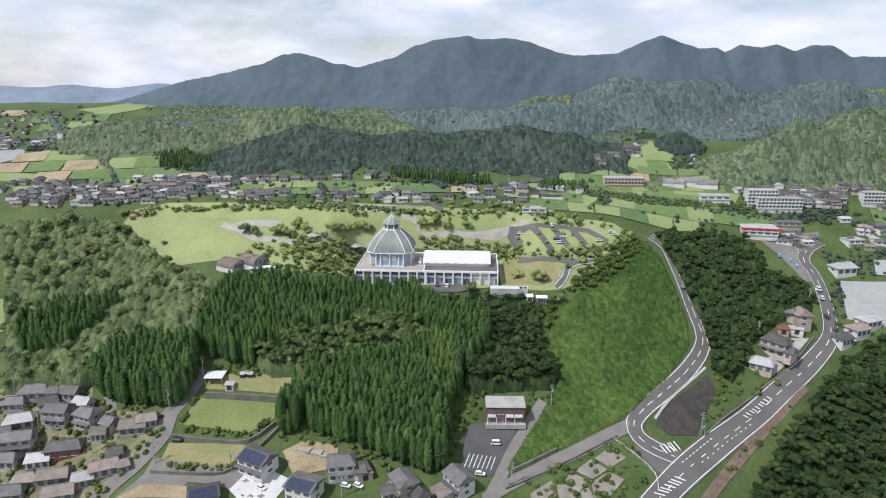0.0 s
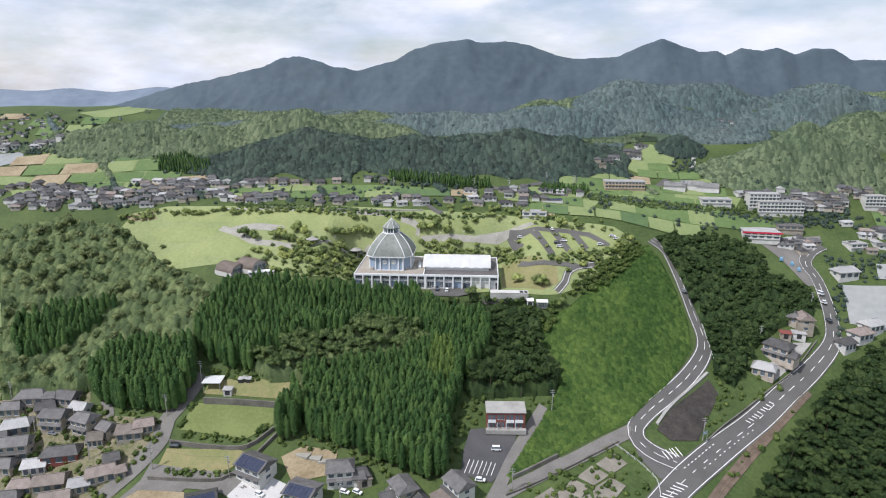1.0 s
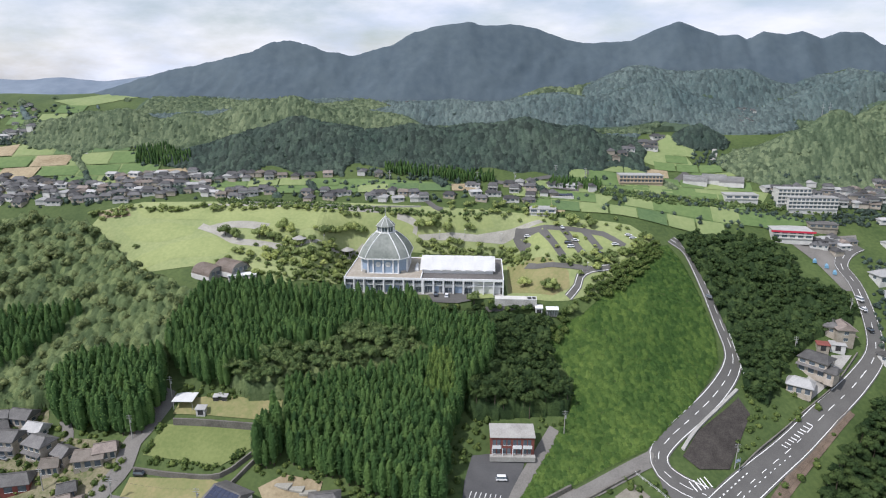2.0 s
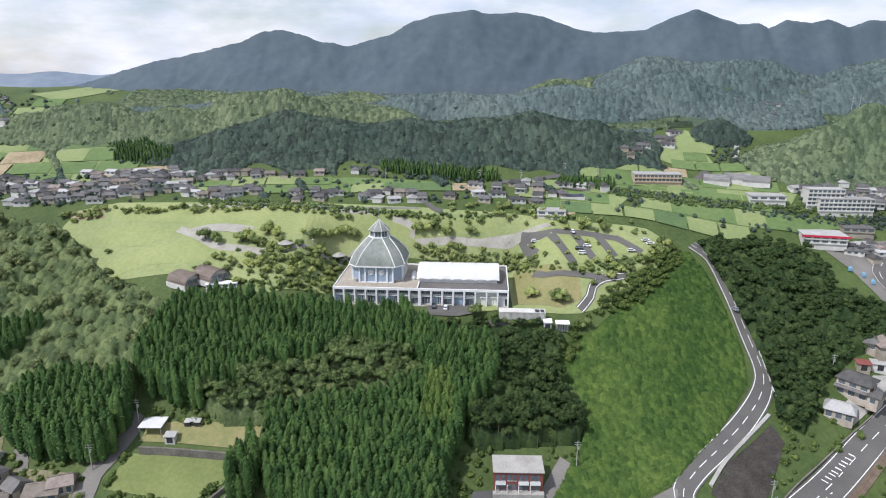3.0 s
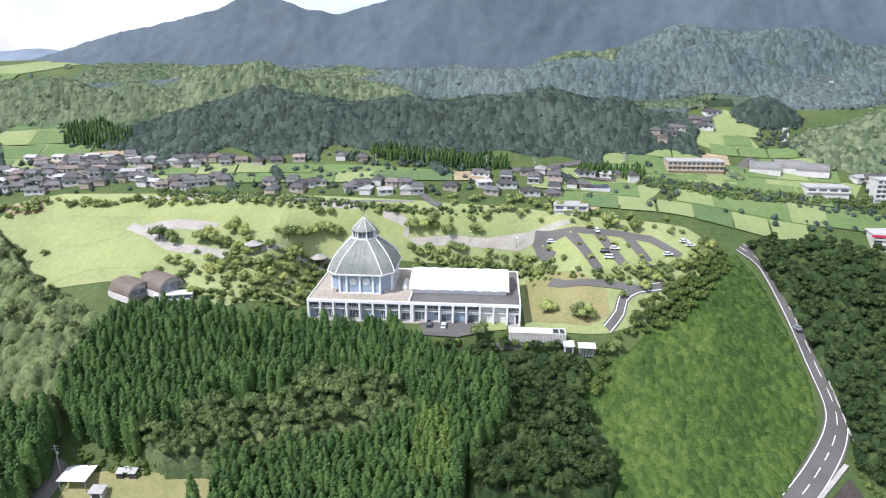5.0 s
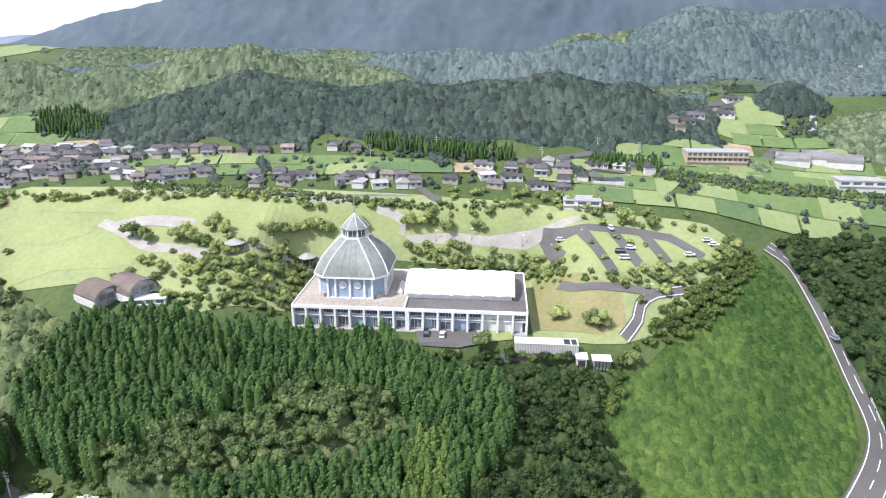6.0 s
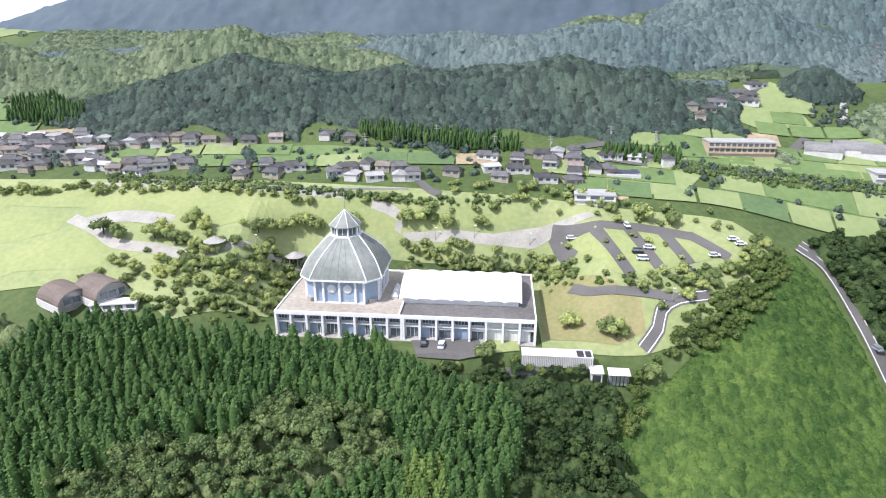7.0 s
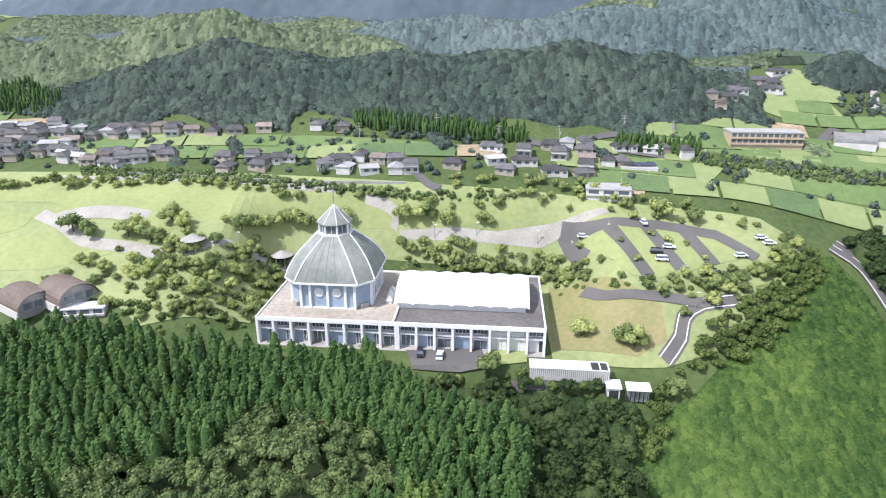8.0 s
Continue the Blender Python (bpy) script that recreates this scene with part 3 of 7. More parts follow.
def sprays(rnd, n, centre, size):
    """Small bent leaf sprays: centre(i) gives a place and the way it faces."""
    vs, fs = [], []
    for i in range(n):
        c, d = centre(i)
        nrm = d + rnd.normal(size=3) * 0.28
        nrm /= np.linalg.norm(nrm)
        u = np.cross(nrm, (0.3, 0.2, 1.0))
        u /= np.linalg.norm(u)
        w = np.cross(nrm, u)
        s = size * rnd.uniform(0.6, 1.3)
        vs.append(np.array([c - u * s - w * s * 0.3, c + w * s * 0.8 + nrm * s * 0.25, c + u * s + w * s * 0.1, c - w * s * 0.9]))
        fs.append(np.array([[0, 3, 1], [1, 3, 2]]) + 4 * i)
    return np.concatenate(vs), np.concatenate(fs)


def conifer(seed, slim=0.112, leaves=200):
    """A cedar's crown of unit height: a lumpy blunt cone of drooping sprays."""
    rnd = np.random.RandomState(seed)
    off = Vector((seed * 5.1, seed * 2.3, seed))
    rings, sides = 7, 8

    def girth(u):
        return slim * (1 - u ** 4.4) ** 0.72 * (0.6 + 0.4 * min(1, u * 4 + 0.2)) + 0.003

    def lump(a, u):
        return 1 + 0.36 * noise.noise(Vector((math.cos(a) * 1.8, math.sin(a) * 1.8, u * 9)) + off)

    w, f = [(0, 0, 1.0)], []
    for i in range(rings):
        u = 0.96 - 0.96 * i / (rings - 1)
        for j in range(sides):
            a = (j + 0.5 * (i % 2)) * 2 * math.pi / sides
            r = girth(u) * lump(a, u) * 0.86
            w.append((math.cos(a) * r, math.sin(a) * r, 0.12 + 0.86 * u))
    for j in range(sides):
        f.append((0, 1 + j, 1 + (j + 1) % sides))
    for i in range(rings - 1):
        for j in range(sides):
            p, q = 1 + i * sides + j, 1 + i * sides + (j + 1) % sides
            f += [(p, p + sides, q), (q, p + sides, q + sides)]

    def centre(i):
        u = rnd.uniform(0.05, 1.0) ** 0.75
        a = rnd.uniform(0, 6.28)
        r = girth(min(u, 0.985)) * lump(a, u) * rnd.uniform(0.9, 1.15)
        d = np.array((math.cos(a) * 0.6, math.sin(a) * 0.6, 0.8))
        return np.array((math.cos(a) * r, math.sin(a) * r, 0.12 + 0.86 * u)), d

    lv, lf = sprays(rnd, leaves, centre, 0.021)
    return np.concatenate([np.array(w), lv]), np.concatenate([np.array(f), lf + len(w)])


def leafy_clump(seed, leaves=26):
    """A far tree-top: a lumpy mass with leaf sprays standing off it."""
    rnd = np.random.RandomState(seed)
    v, f = clump(seed, ICO1, 0.5)

    def centre(i):
        d = rnd.normal(size=3)
        d[2] = abs(d[2]) - 0.2
        d /= np.linalg.norm(d)
        return d * rnd.uniform(0.85, 1.2) + (0, 0, 0.45), d

    lv, lf = sprays(rnd, leaves, centre, 0.3)
    return np.concatenate([v, lv]), np.concatenate([f, lf + len(v)])


LEAFY = [broadleaf(s, 5, 320, 0.095, lift=2.2) for s in range(1, 7)]
LITE_LEAFY = [broadleaf(s, 5, 190, 0.11, lift=1.2) for s in range(31, 37)]
LIGHT_LEAFY = [broadleaf(s, 5, 270, 0.10, 0.68) for s in range(21, 26)]
FAR_CLUMPS = [leafy_clump(s) for s in range(1, 8)]
HILL_CLUMPS = [leafy_clump(s, 16) for s in range(11, 18)]
CEDARS = [conifer(s) for s in range(1, 8)]


def stem(r, h, seed):
    rnd = random.Random(seed)
    bm = bmesh.new()
    tube(bm, (0, 0, -0.4), (rnd.uniform(-0.03, 0.03), rnd.uniform(-0.03, 0.03), h), r, r * 0.45, 7)
    for k in range(3):
        a = k * 2.1 + rnd.random()
        tube(bm, (0, 0, h - 0.25), (math.cos(a) * 0.28, math.sin(a) * 0.28, h + 0.12), r * 0.45, r * 0.15, 5)
    return bm


def tree_kind(name, shapes, material, label, trunk, group):
    """One tree of each shape, unit size, as a pattern to copy: trunk and crown."""
    made = []
    for k, (v, f) in enumerate(shapes):
        ob = thing(name, label, "tree", group=group)
        part("trunk", trunk(k), M["bark"], ob)
        crown = new("crown", raw_mesh("crown", v, f, M[material], True))
        crown.parent = ob
        made.append(ob)
    return made


def plant(patterns, places):
    """Copies the patterns to the places: x, y, z, scale, tall, turn, shape. The patterns themselves take the first places."""
    for i, (x, y, z, size, tall, turn, k) in enumerate(places):
        m = Matrix.LocRotScale((x, y, z), Euler((0, 0, turn)), (size, size, size * tall))
        if i < len(patterns):
            patterns[i].matrix_basis = m
        else:
            ob = copy_thing(patterns[k % len(patterns)], Matrix())
            ob.matrix_basis = m


def placed(points, lo, hi, seed, tall=(0.85, 1.2), sink=0.1):
    rnd = random.Random(seed)
    out = []
    if not points:
        return out
    level = terrain([p[0] for p in points], [p[1] for p in points])
    for (x, y), z in zip(points, level):
        size = rnd.uniform(lo, hi)
        out.append((x, y, float(z) - sink, size, rnd.uniform(*tall), rnd.uniform(0, 6.28), rnd.randrange(1000)))
    return out

# ---------------------------------------------------------------- ground, fields, roads


def build_ground():
    xs = np.concatenate([np.linspace(-3000, -420, 14), np.arange(-400, -332, 4.0), np.arange(-332, 333, 2.0), np.arange(336, 401, 4.0), np.linspace(420, 3000, 14)])
    ys = np.concatenate([np.linspace(-2500, 40, 14), np.arange(60, 140, 4.0), np.arange(140, 481, 2.0), np.arange(484, 641, 4.0), np.linspace(660, 3800, 16)])
    gx, gy = np.meshgrid(xs, ys)
    v = np.stack([gx.ravel(), gy.ravel(), terrain(gx, gy).ravel()], 1)
    n, k = len(xs), np.arange((len(ys) - 1) * (len(xs) - 1))
    i = k // (n - 1) * n + k % (n - 1)
    f = np.stack([i, i + 1, i + n + 1, i + n], 1)
    ob = new("ground", raw_mesh("ground", v, f, M["ground"], True))
    tagged(ob, "grassy hilly ground with patches of bare soil", "ground", kind="structure")


build_ground()

LAWN_MAIN = [(-142.2, 302.1), (-110.4, 305.0), (-64.1, 303.6), (-23.9, 300.8), (21.4, 297.5), (23.5, 294.2), (4.4, 294.1), (-11.8, 294.4), (-40.5, 295.1), (-71.2, 282.7), (-94.2, 288.1), (-107.0, 294.0), (-136.0, 296.5)]
LAWN_WEST = [(-143.6, 290.8), (-123.8, 293.9), (-108.9, 289.2), (-109.6, 284.5), (-122.5, 282.0), (-135.5, 283.9)]
LAWN_LOW = [(-127.9, 275.0), (-117.6, 280.0), (-103.4, 282.1), (-89.0, 278.9), (-80.6, 274.6), (-94.5, 269.9), (-113.0, 270.4), (-123.4, 266.4), (-130.5, 271.5)]
DRY_LAWN = [(28.5, 283.6), (51.0, 262.3), (50.5, 254.4), (43.1, 251.0), (25.7, 252.9)]
SLOPE = [(97.0, 280.4), (100.1, 272.8), (102.2, 254.3), (103.4, 239.9), (101.4, 230.6), (86.5, 213.8), (67.0, 197.6), (42.5, 186.6), (22.8, 176.7), (20.6, 178.8), (35.2, 198.6), (43.5, 211.3), (45.9, 220.1), (38.7, 230.9), (36.6, 236.8), (53.1, 244.1), (65.2, 253.5), (77.0, 264.9), (89.4, 277.6)]
LOT = [(31.0, 291.9), (42.6, 290.1), (66.4, 287.3), (77.2, 276.6), (51.2, 269.4), (46.0, 270.4), (36.2, 287.6)]
PLAZA = [(-11.4, 294.1), (4.2, 294.0), (15.5, 292.8), (32.4, 293.4), (43.0, 293.8), (45.6, 291.7), (37.9, 291.5), (32.3, 290.9), (26.7, 290.0), (15.4, 291.1), (4.2, 292.1), (-10.0, 292.8)]
FORECOURT = [(-5.7, 251.4), (10.6, 252.7), (10.9, 245.2), (6.0, 244.9), (-3.9, 245.6)]

patch("park_ground", [(-157.9, 291.9), (-154.8, 301.3), (-139.6, 306.5), (-64.8, 307.4), (-6.9, 303.6), (32.8, 298.7), (83.0, 290.1), (92.8, 280.4), (76.8, 264.0), (63.2, 253.5), (49.0, 249.2), (25.2, 247.7), (26.5, 286.6), (-37.5, 291.9), (-43.1, 262.1), (-65.7, 255.6), (-74.4, 261.5), (-103.5, 265.3), (-126.3, 263.9), (-141.3, 281.5)], "park_grass", "park grass under scattered trees", "ground", lift=0.12)
patch("lawn_1", LAWN_MAIN, "lawn", "wide mown bright green park lawn", "lawn")
patch("lawn_2", LAWN_WEST, "lawn", "mown bright green park lawn beside paths", "lawn")
patch("lawn_3", LAWN_LOW, "lawn", "mown bright green park lawn among trees", "lawn")
patch("lawn_4", DRY_LAWN, "dry_lawn", "dry yellowish brown lawn beside the hall", "lawn")
patch("slope_1", SLOPE, "rough_grass", "steep slope overgrown with bright green weeds", "slope", lift=0.25)
patch("car_park", LOT, "lawn", "car park with grassed bays", "car park", lift=0.4)
patch("plaza", PLAZA, "paving", "pale paved plaza in the park", "plaza", lift=0.45)
patch("lawn_5", [(11.6, 256.7), (20.2, 255.9), (19.8, 247.3), (11.9, 245.5)], "lawn", "small bright lawn beside the forecourt", "lawn")
patch("forecourt", FORECOURT, "asphalt", "grey asphalt forecourt before the hall", "forecourt", lift=0.3)
for k, (outline, material, label) in enumerate([
        ([(87.9, 310.7), (114.7, 307.6), (143.4, 302.7), (181.3, 297.9), (145.4, 296.5), (114.7, 298.0), (87.3, 296.8), (81.3, 300.9)], "paddy", "long strip of green rice paddy"),
        ([(-76.9, 324.2), (-43.9, 327.5), (-19.4, 324.7), (4.9, 323.0), (3.2, 316.5), (-54.4, 315.3), (-78.2, 315.9)], "paddy", "green rice paddy below the wooded hill"),
        ([(-146.7, 324.6), (-92.4, 325.8), (-80.9, 321.8), (-83.0, 317.6), (-108.1, 317.2), (-144.0, 317.8)], "paddy", "green rice paddy between houses"),
        ([(-241.3, 354.4), (-196.9, 354.5), (-169.8, 353.3), (-158.6, 343.3), (-164.2, 339.2), (-220.6, 343.3)], "paddy_pale", "pale green rice paddy in the valley"),
        ([(-208.8, 339.0), (-164.2, 339.2), (-154.8, 333.8), (-161.2, 323.2), (-188.5, 326.5)], "paddy_pale", "pale green rice paddy in the valley"),
        ([(-244.9, 336.3), (-209.1, 333.7), (-202.9, 326.7), (-239.0, 327.0)], "paddy_pale", "pale green rice paddy beside houses"),
        ([(-230.4, 322.7), (-209.3, 322.7), (-204.3, 312.7), (-221.4, 312.8)], "paddy_pale", "pale green rice paddy beside houses"),
        ([(45.9, 313.7), (73.1, 317.3), (80.6, 310.8), (71.2, 300.5), (50.3, 302.7)], "paddy_pale", "green field beside farmhouses"),
        ([(62.0, 331.1), (85.8, 334.6), (84.7, 326.5), (65.0, 322.0)], "paddy", "green field beside a lane"),
        ([(97.2, 344.0), (122.4, 365.0), (125.3, 355.1), (127.5, 338.6), (108.5, 338.0)], "paddy_pale", "sunlit field in the side valley"),
        ([(110.4, 322.6), (154.6, 313.4), (149.6, 307.8), (110.2, 312.0)], "paddy_pale", "sunlit field before the long white buildings"),
        ([(-192.7, 250.1), (-184.2, 248.9), (-179.7, 239.6), (-184.9, 236.2)], "paddy_pale", "pale green field beyond the woods"),
        ([(-235.3, 403.9), (-190.0, 440.0), (-170.5, 436.0), (-198.9, 404.0), (-215.8, 394.1)], "paddy_pale", "distant pale green terraces"),
        ([(44.9, 305.5), (57.8, 305.6), (55.4, 299.0), (40.0, 299.8)], "bare_earth", "bare earth plot by a farm shed"),
        ([(-158.6, 300.3), (-145.1, 302.0), (-141.9, 297.5), (-154.9, 296.0)], "bare_earth", "bare sandy clearing in the park"),
        ([(-155.8, 358.3), (-140.9, 358.5), (-130.0, 353.8), (-147.6, 352.9)], "bare_earth", "bare reddish earth works on a hillside"),
        ([(-168.6, 333.1), (-119.7, 336.2), (-116.6, 333.5), (-159.0, 326.4)], "bare_earth", "stubble field beside the village"),
]):
    patch("field_%d" % (k + 1), outline, material, label, "field")



def paddies(outline, wide, deep, turn, seed, chance=0.9):
    """A patchwork of small rice paddies and vegetable plots with paths left between."""
    rnd = random.Random(seed)
    cx, cy = sum(p[0] for p in outline) / len(outline), sum(p[1] for p in outline) / len(outline)
    c, s = math.cos(radians(turn)), math.sin(radians(turn))
    for i in range(-14, 15):
        for j in range(-9, 10):
            u, v = i * wide + (j % 2) * wide * 0.4, j * deep
            x, y = cx + u * c - v * s, cy + u * s + v * c
            if not inside(outline, x, y) or rnd.random() > chance:
                continue
            a, b = wide * rnd.uniform(0.46, 0.492), deep * rnd.uniform(0.44, 0.485)
            quad = [(x + p * a * c - q * b * s, y + p * a * s + q * b * c) for p, q in ((-1, -1), (1, -1), (1, 1), (-1, 1))]
            kind = rnd.choice(("paddy",) * 9 + ("paddy_pale",) * 4 + ("field_green",) * 2 + ("bare_earth",))
            label = {"paddy": "green rice paddy", "paddy_pale": "pale green ripening rice paddy", "field_green": "dark green vegetable plot", "bare_earth": "bare earth plot"}[kind]
            tagged(patch("paddy_field", quad, kind, label + " in the valley", "field", lift=0.85, step=3.0), group="valley fields")


paddies([(28.7, 319.3), (84.0, 326.5), (148.4, 304.6), (188.6, 298.4), (144.9, 295.1), (84.9, 292.2), (49.9, 300.0)], 13, 8, -8, 1)
paddies([(-143.2, 315.7), (-80.4, 326.4), (4.9, 323.0), (22.4, 314.4), (-53.9, 311.5), (-132.3, 310.2)], 15, 7, 2, 2)
paddies([(-259.4, 359.9), (-217.3, 356.0), (-157.7, 354.1), (-148.4, 329.1), (-190.6, 321.8), (-243.2, 333.7)], 20, 10, 4, 3)
paddies([(54.0, 329.4), (89.4, 336.8), (108.8, 338.9), (125.9, 354.9), (130.5, 338.4), (161.2, 315.4), (122.7, 314.5), (65.2, 323.2)], 11, 7, -10, 4)
paddies([(188.9, 305.0), (233.2, 302.2), (220.8, 281.7), (190.0, 285.0), (179.1, 296.1)], 14, 9, -8, 5, 0.6)
paddies([(-282.9, 398.5), (-225.2, 398.6), (-206.1, 388.2), (-224.2, 356.6), (-259.4, 359.9)], 16, 10, 4, 6, 0.6)

# near fields, yards and banks below the woods
NEAR_LAWN = [(-94.8, 195.1), (-91.7, 205.0), (-62.2, 203.7), (-60.8, 196.7), (-68.9, 191.3)]
NEAR_FIELD = [(-96.7, 181.0), (-96.0, 188.3), (-71.9, 187.8), (-65.5, 185.8), (-73.8, 179.4)]
TOP_YARD = [(-90.2, 208.4), (-88.9, 213.4), (-77.4, 214.7), (-54.0, 212.6), (-54.0, 207.1), (-60.2, 206.4), (-78.8, 208.1)]
patch("field_31", NEAR_LAWN, "plot_lawn", "small mown lawn on a walled terrace", "field")
patch("field_32", NEAR_FIELD, "dry_lawn", "patchy dry grass plot", "field")
patch("field_33", TOP_YARD, "dry_lawn", "dry grass yard above a wall", "yard")
patch("yard_1", [(-55.4, 184.8), (-48.4, 188.9), (-36.3, 187.2), (-37.1, 179.2), (-49.7, 175.8)], "bare_earth", "bare earth building plot", "yard")
patch("yard_2", [(-105.1, 167.9), (-99.4, 173.4), (-84.1, 172.3), (-79.4, 167.0)], "bare_earth", "bare sandy plot by the road", "yard")
patch("yard_3", [(-69.6, 170.6), (-66.3, 176.2), (-57.3, 177.8), (-50.4, 174.6), (-53.5, 166.9), (-65.8, 167.0)], "pale_concrete", "pale concrete house yard", "yard", lift=0.35)
patch("yard_4", [(7.1, 186.9), (9.7, 194.8), (27.5, 197.1), (23.8, 186.4), (16.2, 175.9), (5.9, 178.8)], "dark_asphalt", "dark asphalt car park below the apartment house", "car park", lift=0.35)
patch("yard_5", [(76.5, 195.3), (84.5, 204.2), (103.9, 218.8), (105.9, 213.5), (90.4, 192.5), (80.5, 191.5)], "dark_soil", "dark soil plot inside the road bend", "yard", lift=0.35)
patch("yard_7", [(-105.9, 168.0), (-100.5, 177.0), (-82.8, 175.6), (-85.0, 172.5), (-99.9, 173.2), (-104.2, 167.8)], "lane", "worn asphalt at the village junction", "road", lift=0.2)
patch("yard_8", [(152.6, 290.0), (169.2, 291.5), (185.0, 292.0), (180.5, 281.3), (172.8, 276.8), (166.2, 260.5), (162.6, 260.5), (158.4, 276.8)], "lane", "grey asphalt forecourt of the shops", "car park", lift=0.2)
patch("yard_9", [(180.7, 316.2), (204.9, 314.9), (208.7, 310.2), (197.5, 305.0), (177.8, 306.2)], "paving", "paved ground of the dense little town", "yard", lift=0.15)
patch("yard_6", [(126.5, 224.3), (145.4, 235.8), (152.9, 235.7), (141.4, 227.0), (128.9, 219.3)], "concrete", "grey concrete yard between houses", "yard", lift=0.35)
patch("village_ground", [(-146.3, 172.5), (-171.7, 213.6), (-154.1, 217.5), (-137.7, 218.3), (-131.1, 204.7), (-100.0, 198.9), (-100.8, 185.5), (-108.1, 168.2)], "yard_ground", "weedy earth and gravel ground between village houses", "yard", lift=0.15)
for k, outline in enumerate([[(37.2, 172.1), (43.2, 177.2), (47.8, 174.2), (42.3, 167.0), (37.2, 167.0)], [(44.5, 177.9), (50.4, 181.8), (55.4, 178.3), (49.4, 174.5)], [(51.8, 182.3), (58.5, 186.4), (62.7, 182.5), (56.4, 178.7)],
                             [(48.8, 173.3), (55.7, 177.5), (60.1, 174.6), (53.7, 167.9), (48.5, 166.9)], [(28.5, 169.4), (35.7, 174.3), (37.0, 170.7), (31.6, 165.5), (27.6, 165.5)], [(44.6, 169.8), (47.3, 171.9), (48.5, 166.9), (44.3, 166.5)]]):
    patch("plot_%d" % (k + 1), outline, "worn_slab", "pale broken concrete floor among weeds", "plot", lift=0.35)
patch("plot_11", [(22.8, 176.7), (34.0, 182.2), (40.3, 185.1), (41.8, 182.6), (33.5, 178.8), (23.9, 173.2)], "old_concrete", "dark concrete apron at the slope's foot", "plot", lift=0.3)
POND = [(178.9, 261.6), (212.3, 260.4), (198.6, 238.0), (182.7, 241.4), (173.0, 243.7)]


def pond():
    bm = draped(POND, 0.15)
    single("pond", bm, M["water"], "still pond beside the road, sky reflection put into its grey", "water", kind="structure")
    single("pond", draped([(201.0, 273.1), (220.5, 273.1), (213.9, 262.8), (197.0, 264.5)], 0.4), M["water"], "still pond behind a wooded bank, sky reflection put into its grey", "water", kind="structure")
    single("river", draped([(-257.5, 356.8), (-244.0, 359.1), (-239.7, 349.9), (-250.0, 344.7)], 0.4), M["water"], "river bend by the town, sky reflection put into its pale grey", "water", kind="structure")


pond()


def road(name, line, width, label, material="asphalt", widths=None, edge=False, dashes=None, lift=0.5):
    """A road strip with its painted lines as parts."""
    pts = curve(line)
    half, lift = width / 2, lift * 0.28 + 0.18
    ob = single(name, ribbon(pts, -half, half, lift, widths=widths, across=max(3, int(width))), M[material], label, "road", kind="structure")
    if edge:
        for s in (-1, 1):
            part("edge_line", ribbon(pts, s * (half - 0.55) - 0.11, s * (half - 0.55) + 0.11, lift + 0.05, widths=widths, across=1), M["road_paint"], ob, "white painted edge line")
    if dashes:
        fine = curve(line, 1.2)
        part("centre_line", ribbon(fine, -0.11, 0.11, lift + 0.05, across=1, gap=dashes), M["road_paint"], ob, "dashed white centre line")
    return ob


HILL_ROAD = [(99.6, 284.8), (105.2, 277.9), (106.3, 260.8), (107.0, 246.3), (107.8, 235.5), (104.8, 228.3), (96.0, 219.1), (83.7, 208.6), (74.0, 201.0), (68.8, 195.4), (69.1, 190.1), (73.9, 186.2), (80.0, 183.8)]
MAIN_ROAD = [(59.3, 156.3), (70.1, 167.9), (84.2, 180.6), (106.1, 196.4), (131.1, 214.2), (150.6, 227.0), (161.5, 235.8), (165.7, 245.0), (168.0, 256.4), (169.0, 265.2), (168.6, 273.9), (175.3, 281.6), (182.6, 285.3)]
road("road_1", HILL_ROAD, 6.4, "grey asphalt road curving round the slope with white lines", edge=True, dashes=(3, 3))
road("road_2", MAIN_ROAD, 9.0, "broad grey main road with white lane markings", widths=[1.1, 1.1, 1.0, 0.95, 0.75, 0.62, 0.6], edge=True, dashes=(3, 4), lift=0.55)
patch("junction", [(66.4, 194.0), (72.4, 188.0), (81.0, 186.7), (90.2, 184.5), (80.3, 175.0), (72.2, 177.4), (67.2, 184.6)], "asphalt", "asphalt mouth of the road junction", "road", lift=0.45)
road("road_3", [(13.7, 166.9), (22.6, 173.2), (33.6, 179.2), (48.2, 185.6), (61.5, 191.9), (67.9, 194.9)], 4.6, "narrow asphalt lane with concrete kerb", "lane", lift=0.5)
road("road_4", [(-113.0, 168.7), (-107.6, 176.7), (-103.1, 184.1), (-99.5, 191.5), (-100.0, 198.9), (-96.4, 206.5), (-92.6, 216.2)], 6.4, "village lane of worn asphalt", "lane", lift=0.45)
road("road_5", [(-100.0, 179.8), (-86.2, 177.6), (-72.1, 175.4), (-57.0, 167.9)], 7.0, "village lane of worn asphalt", "lane", lift=0.4)
road("road_6", [(37.4, 203.8), (30.7, 194.4), (24.3, 185.4), (18.9, 175.4), (14.0, 165.5)], 4.2, "worn concrete drive to the apartment house", "lane", lift=0.5)
road("road_7", [(-124.6, 193.7), (-125.3, 199.3), (-122.6, 202.5), (-128.3, 210.2)], 3.0, "narrow village alley", "lane", lift=0.35)
road("road_8", [(68.5, 264.4), (59.9, 262.9), (55.4, 259.7), (53.5, 255.3), (49.0, 250.4)], 3.4, "park drive of grey asphalt with a white kerb line", edge=True)
patch("road_9", [(16.3, 243.7), (25.9, 243.3), (35.6, 245.1), (35.9, 243.6), (25.9, 242.7), (16.3, 242.9)], "asphalt", "service lane below the hall", "road", lift=0.5)
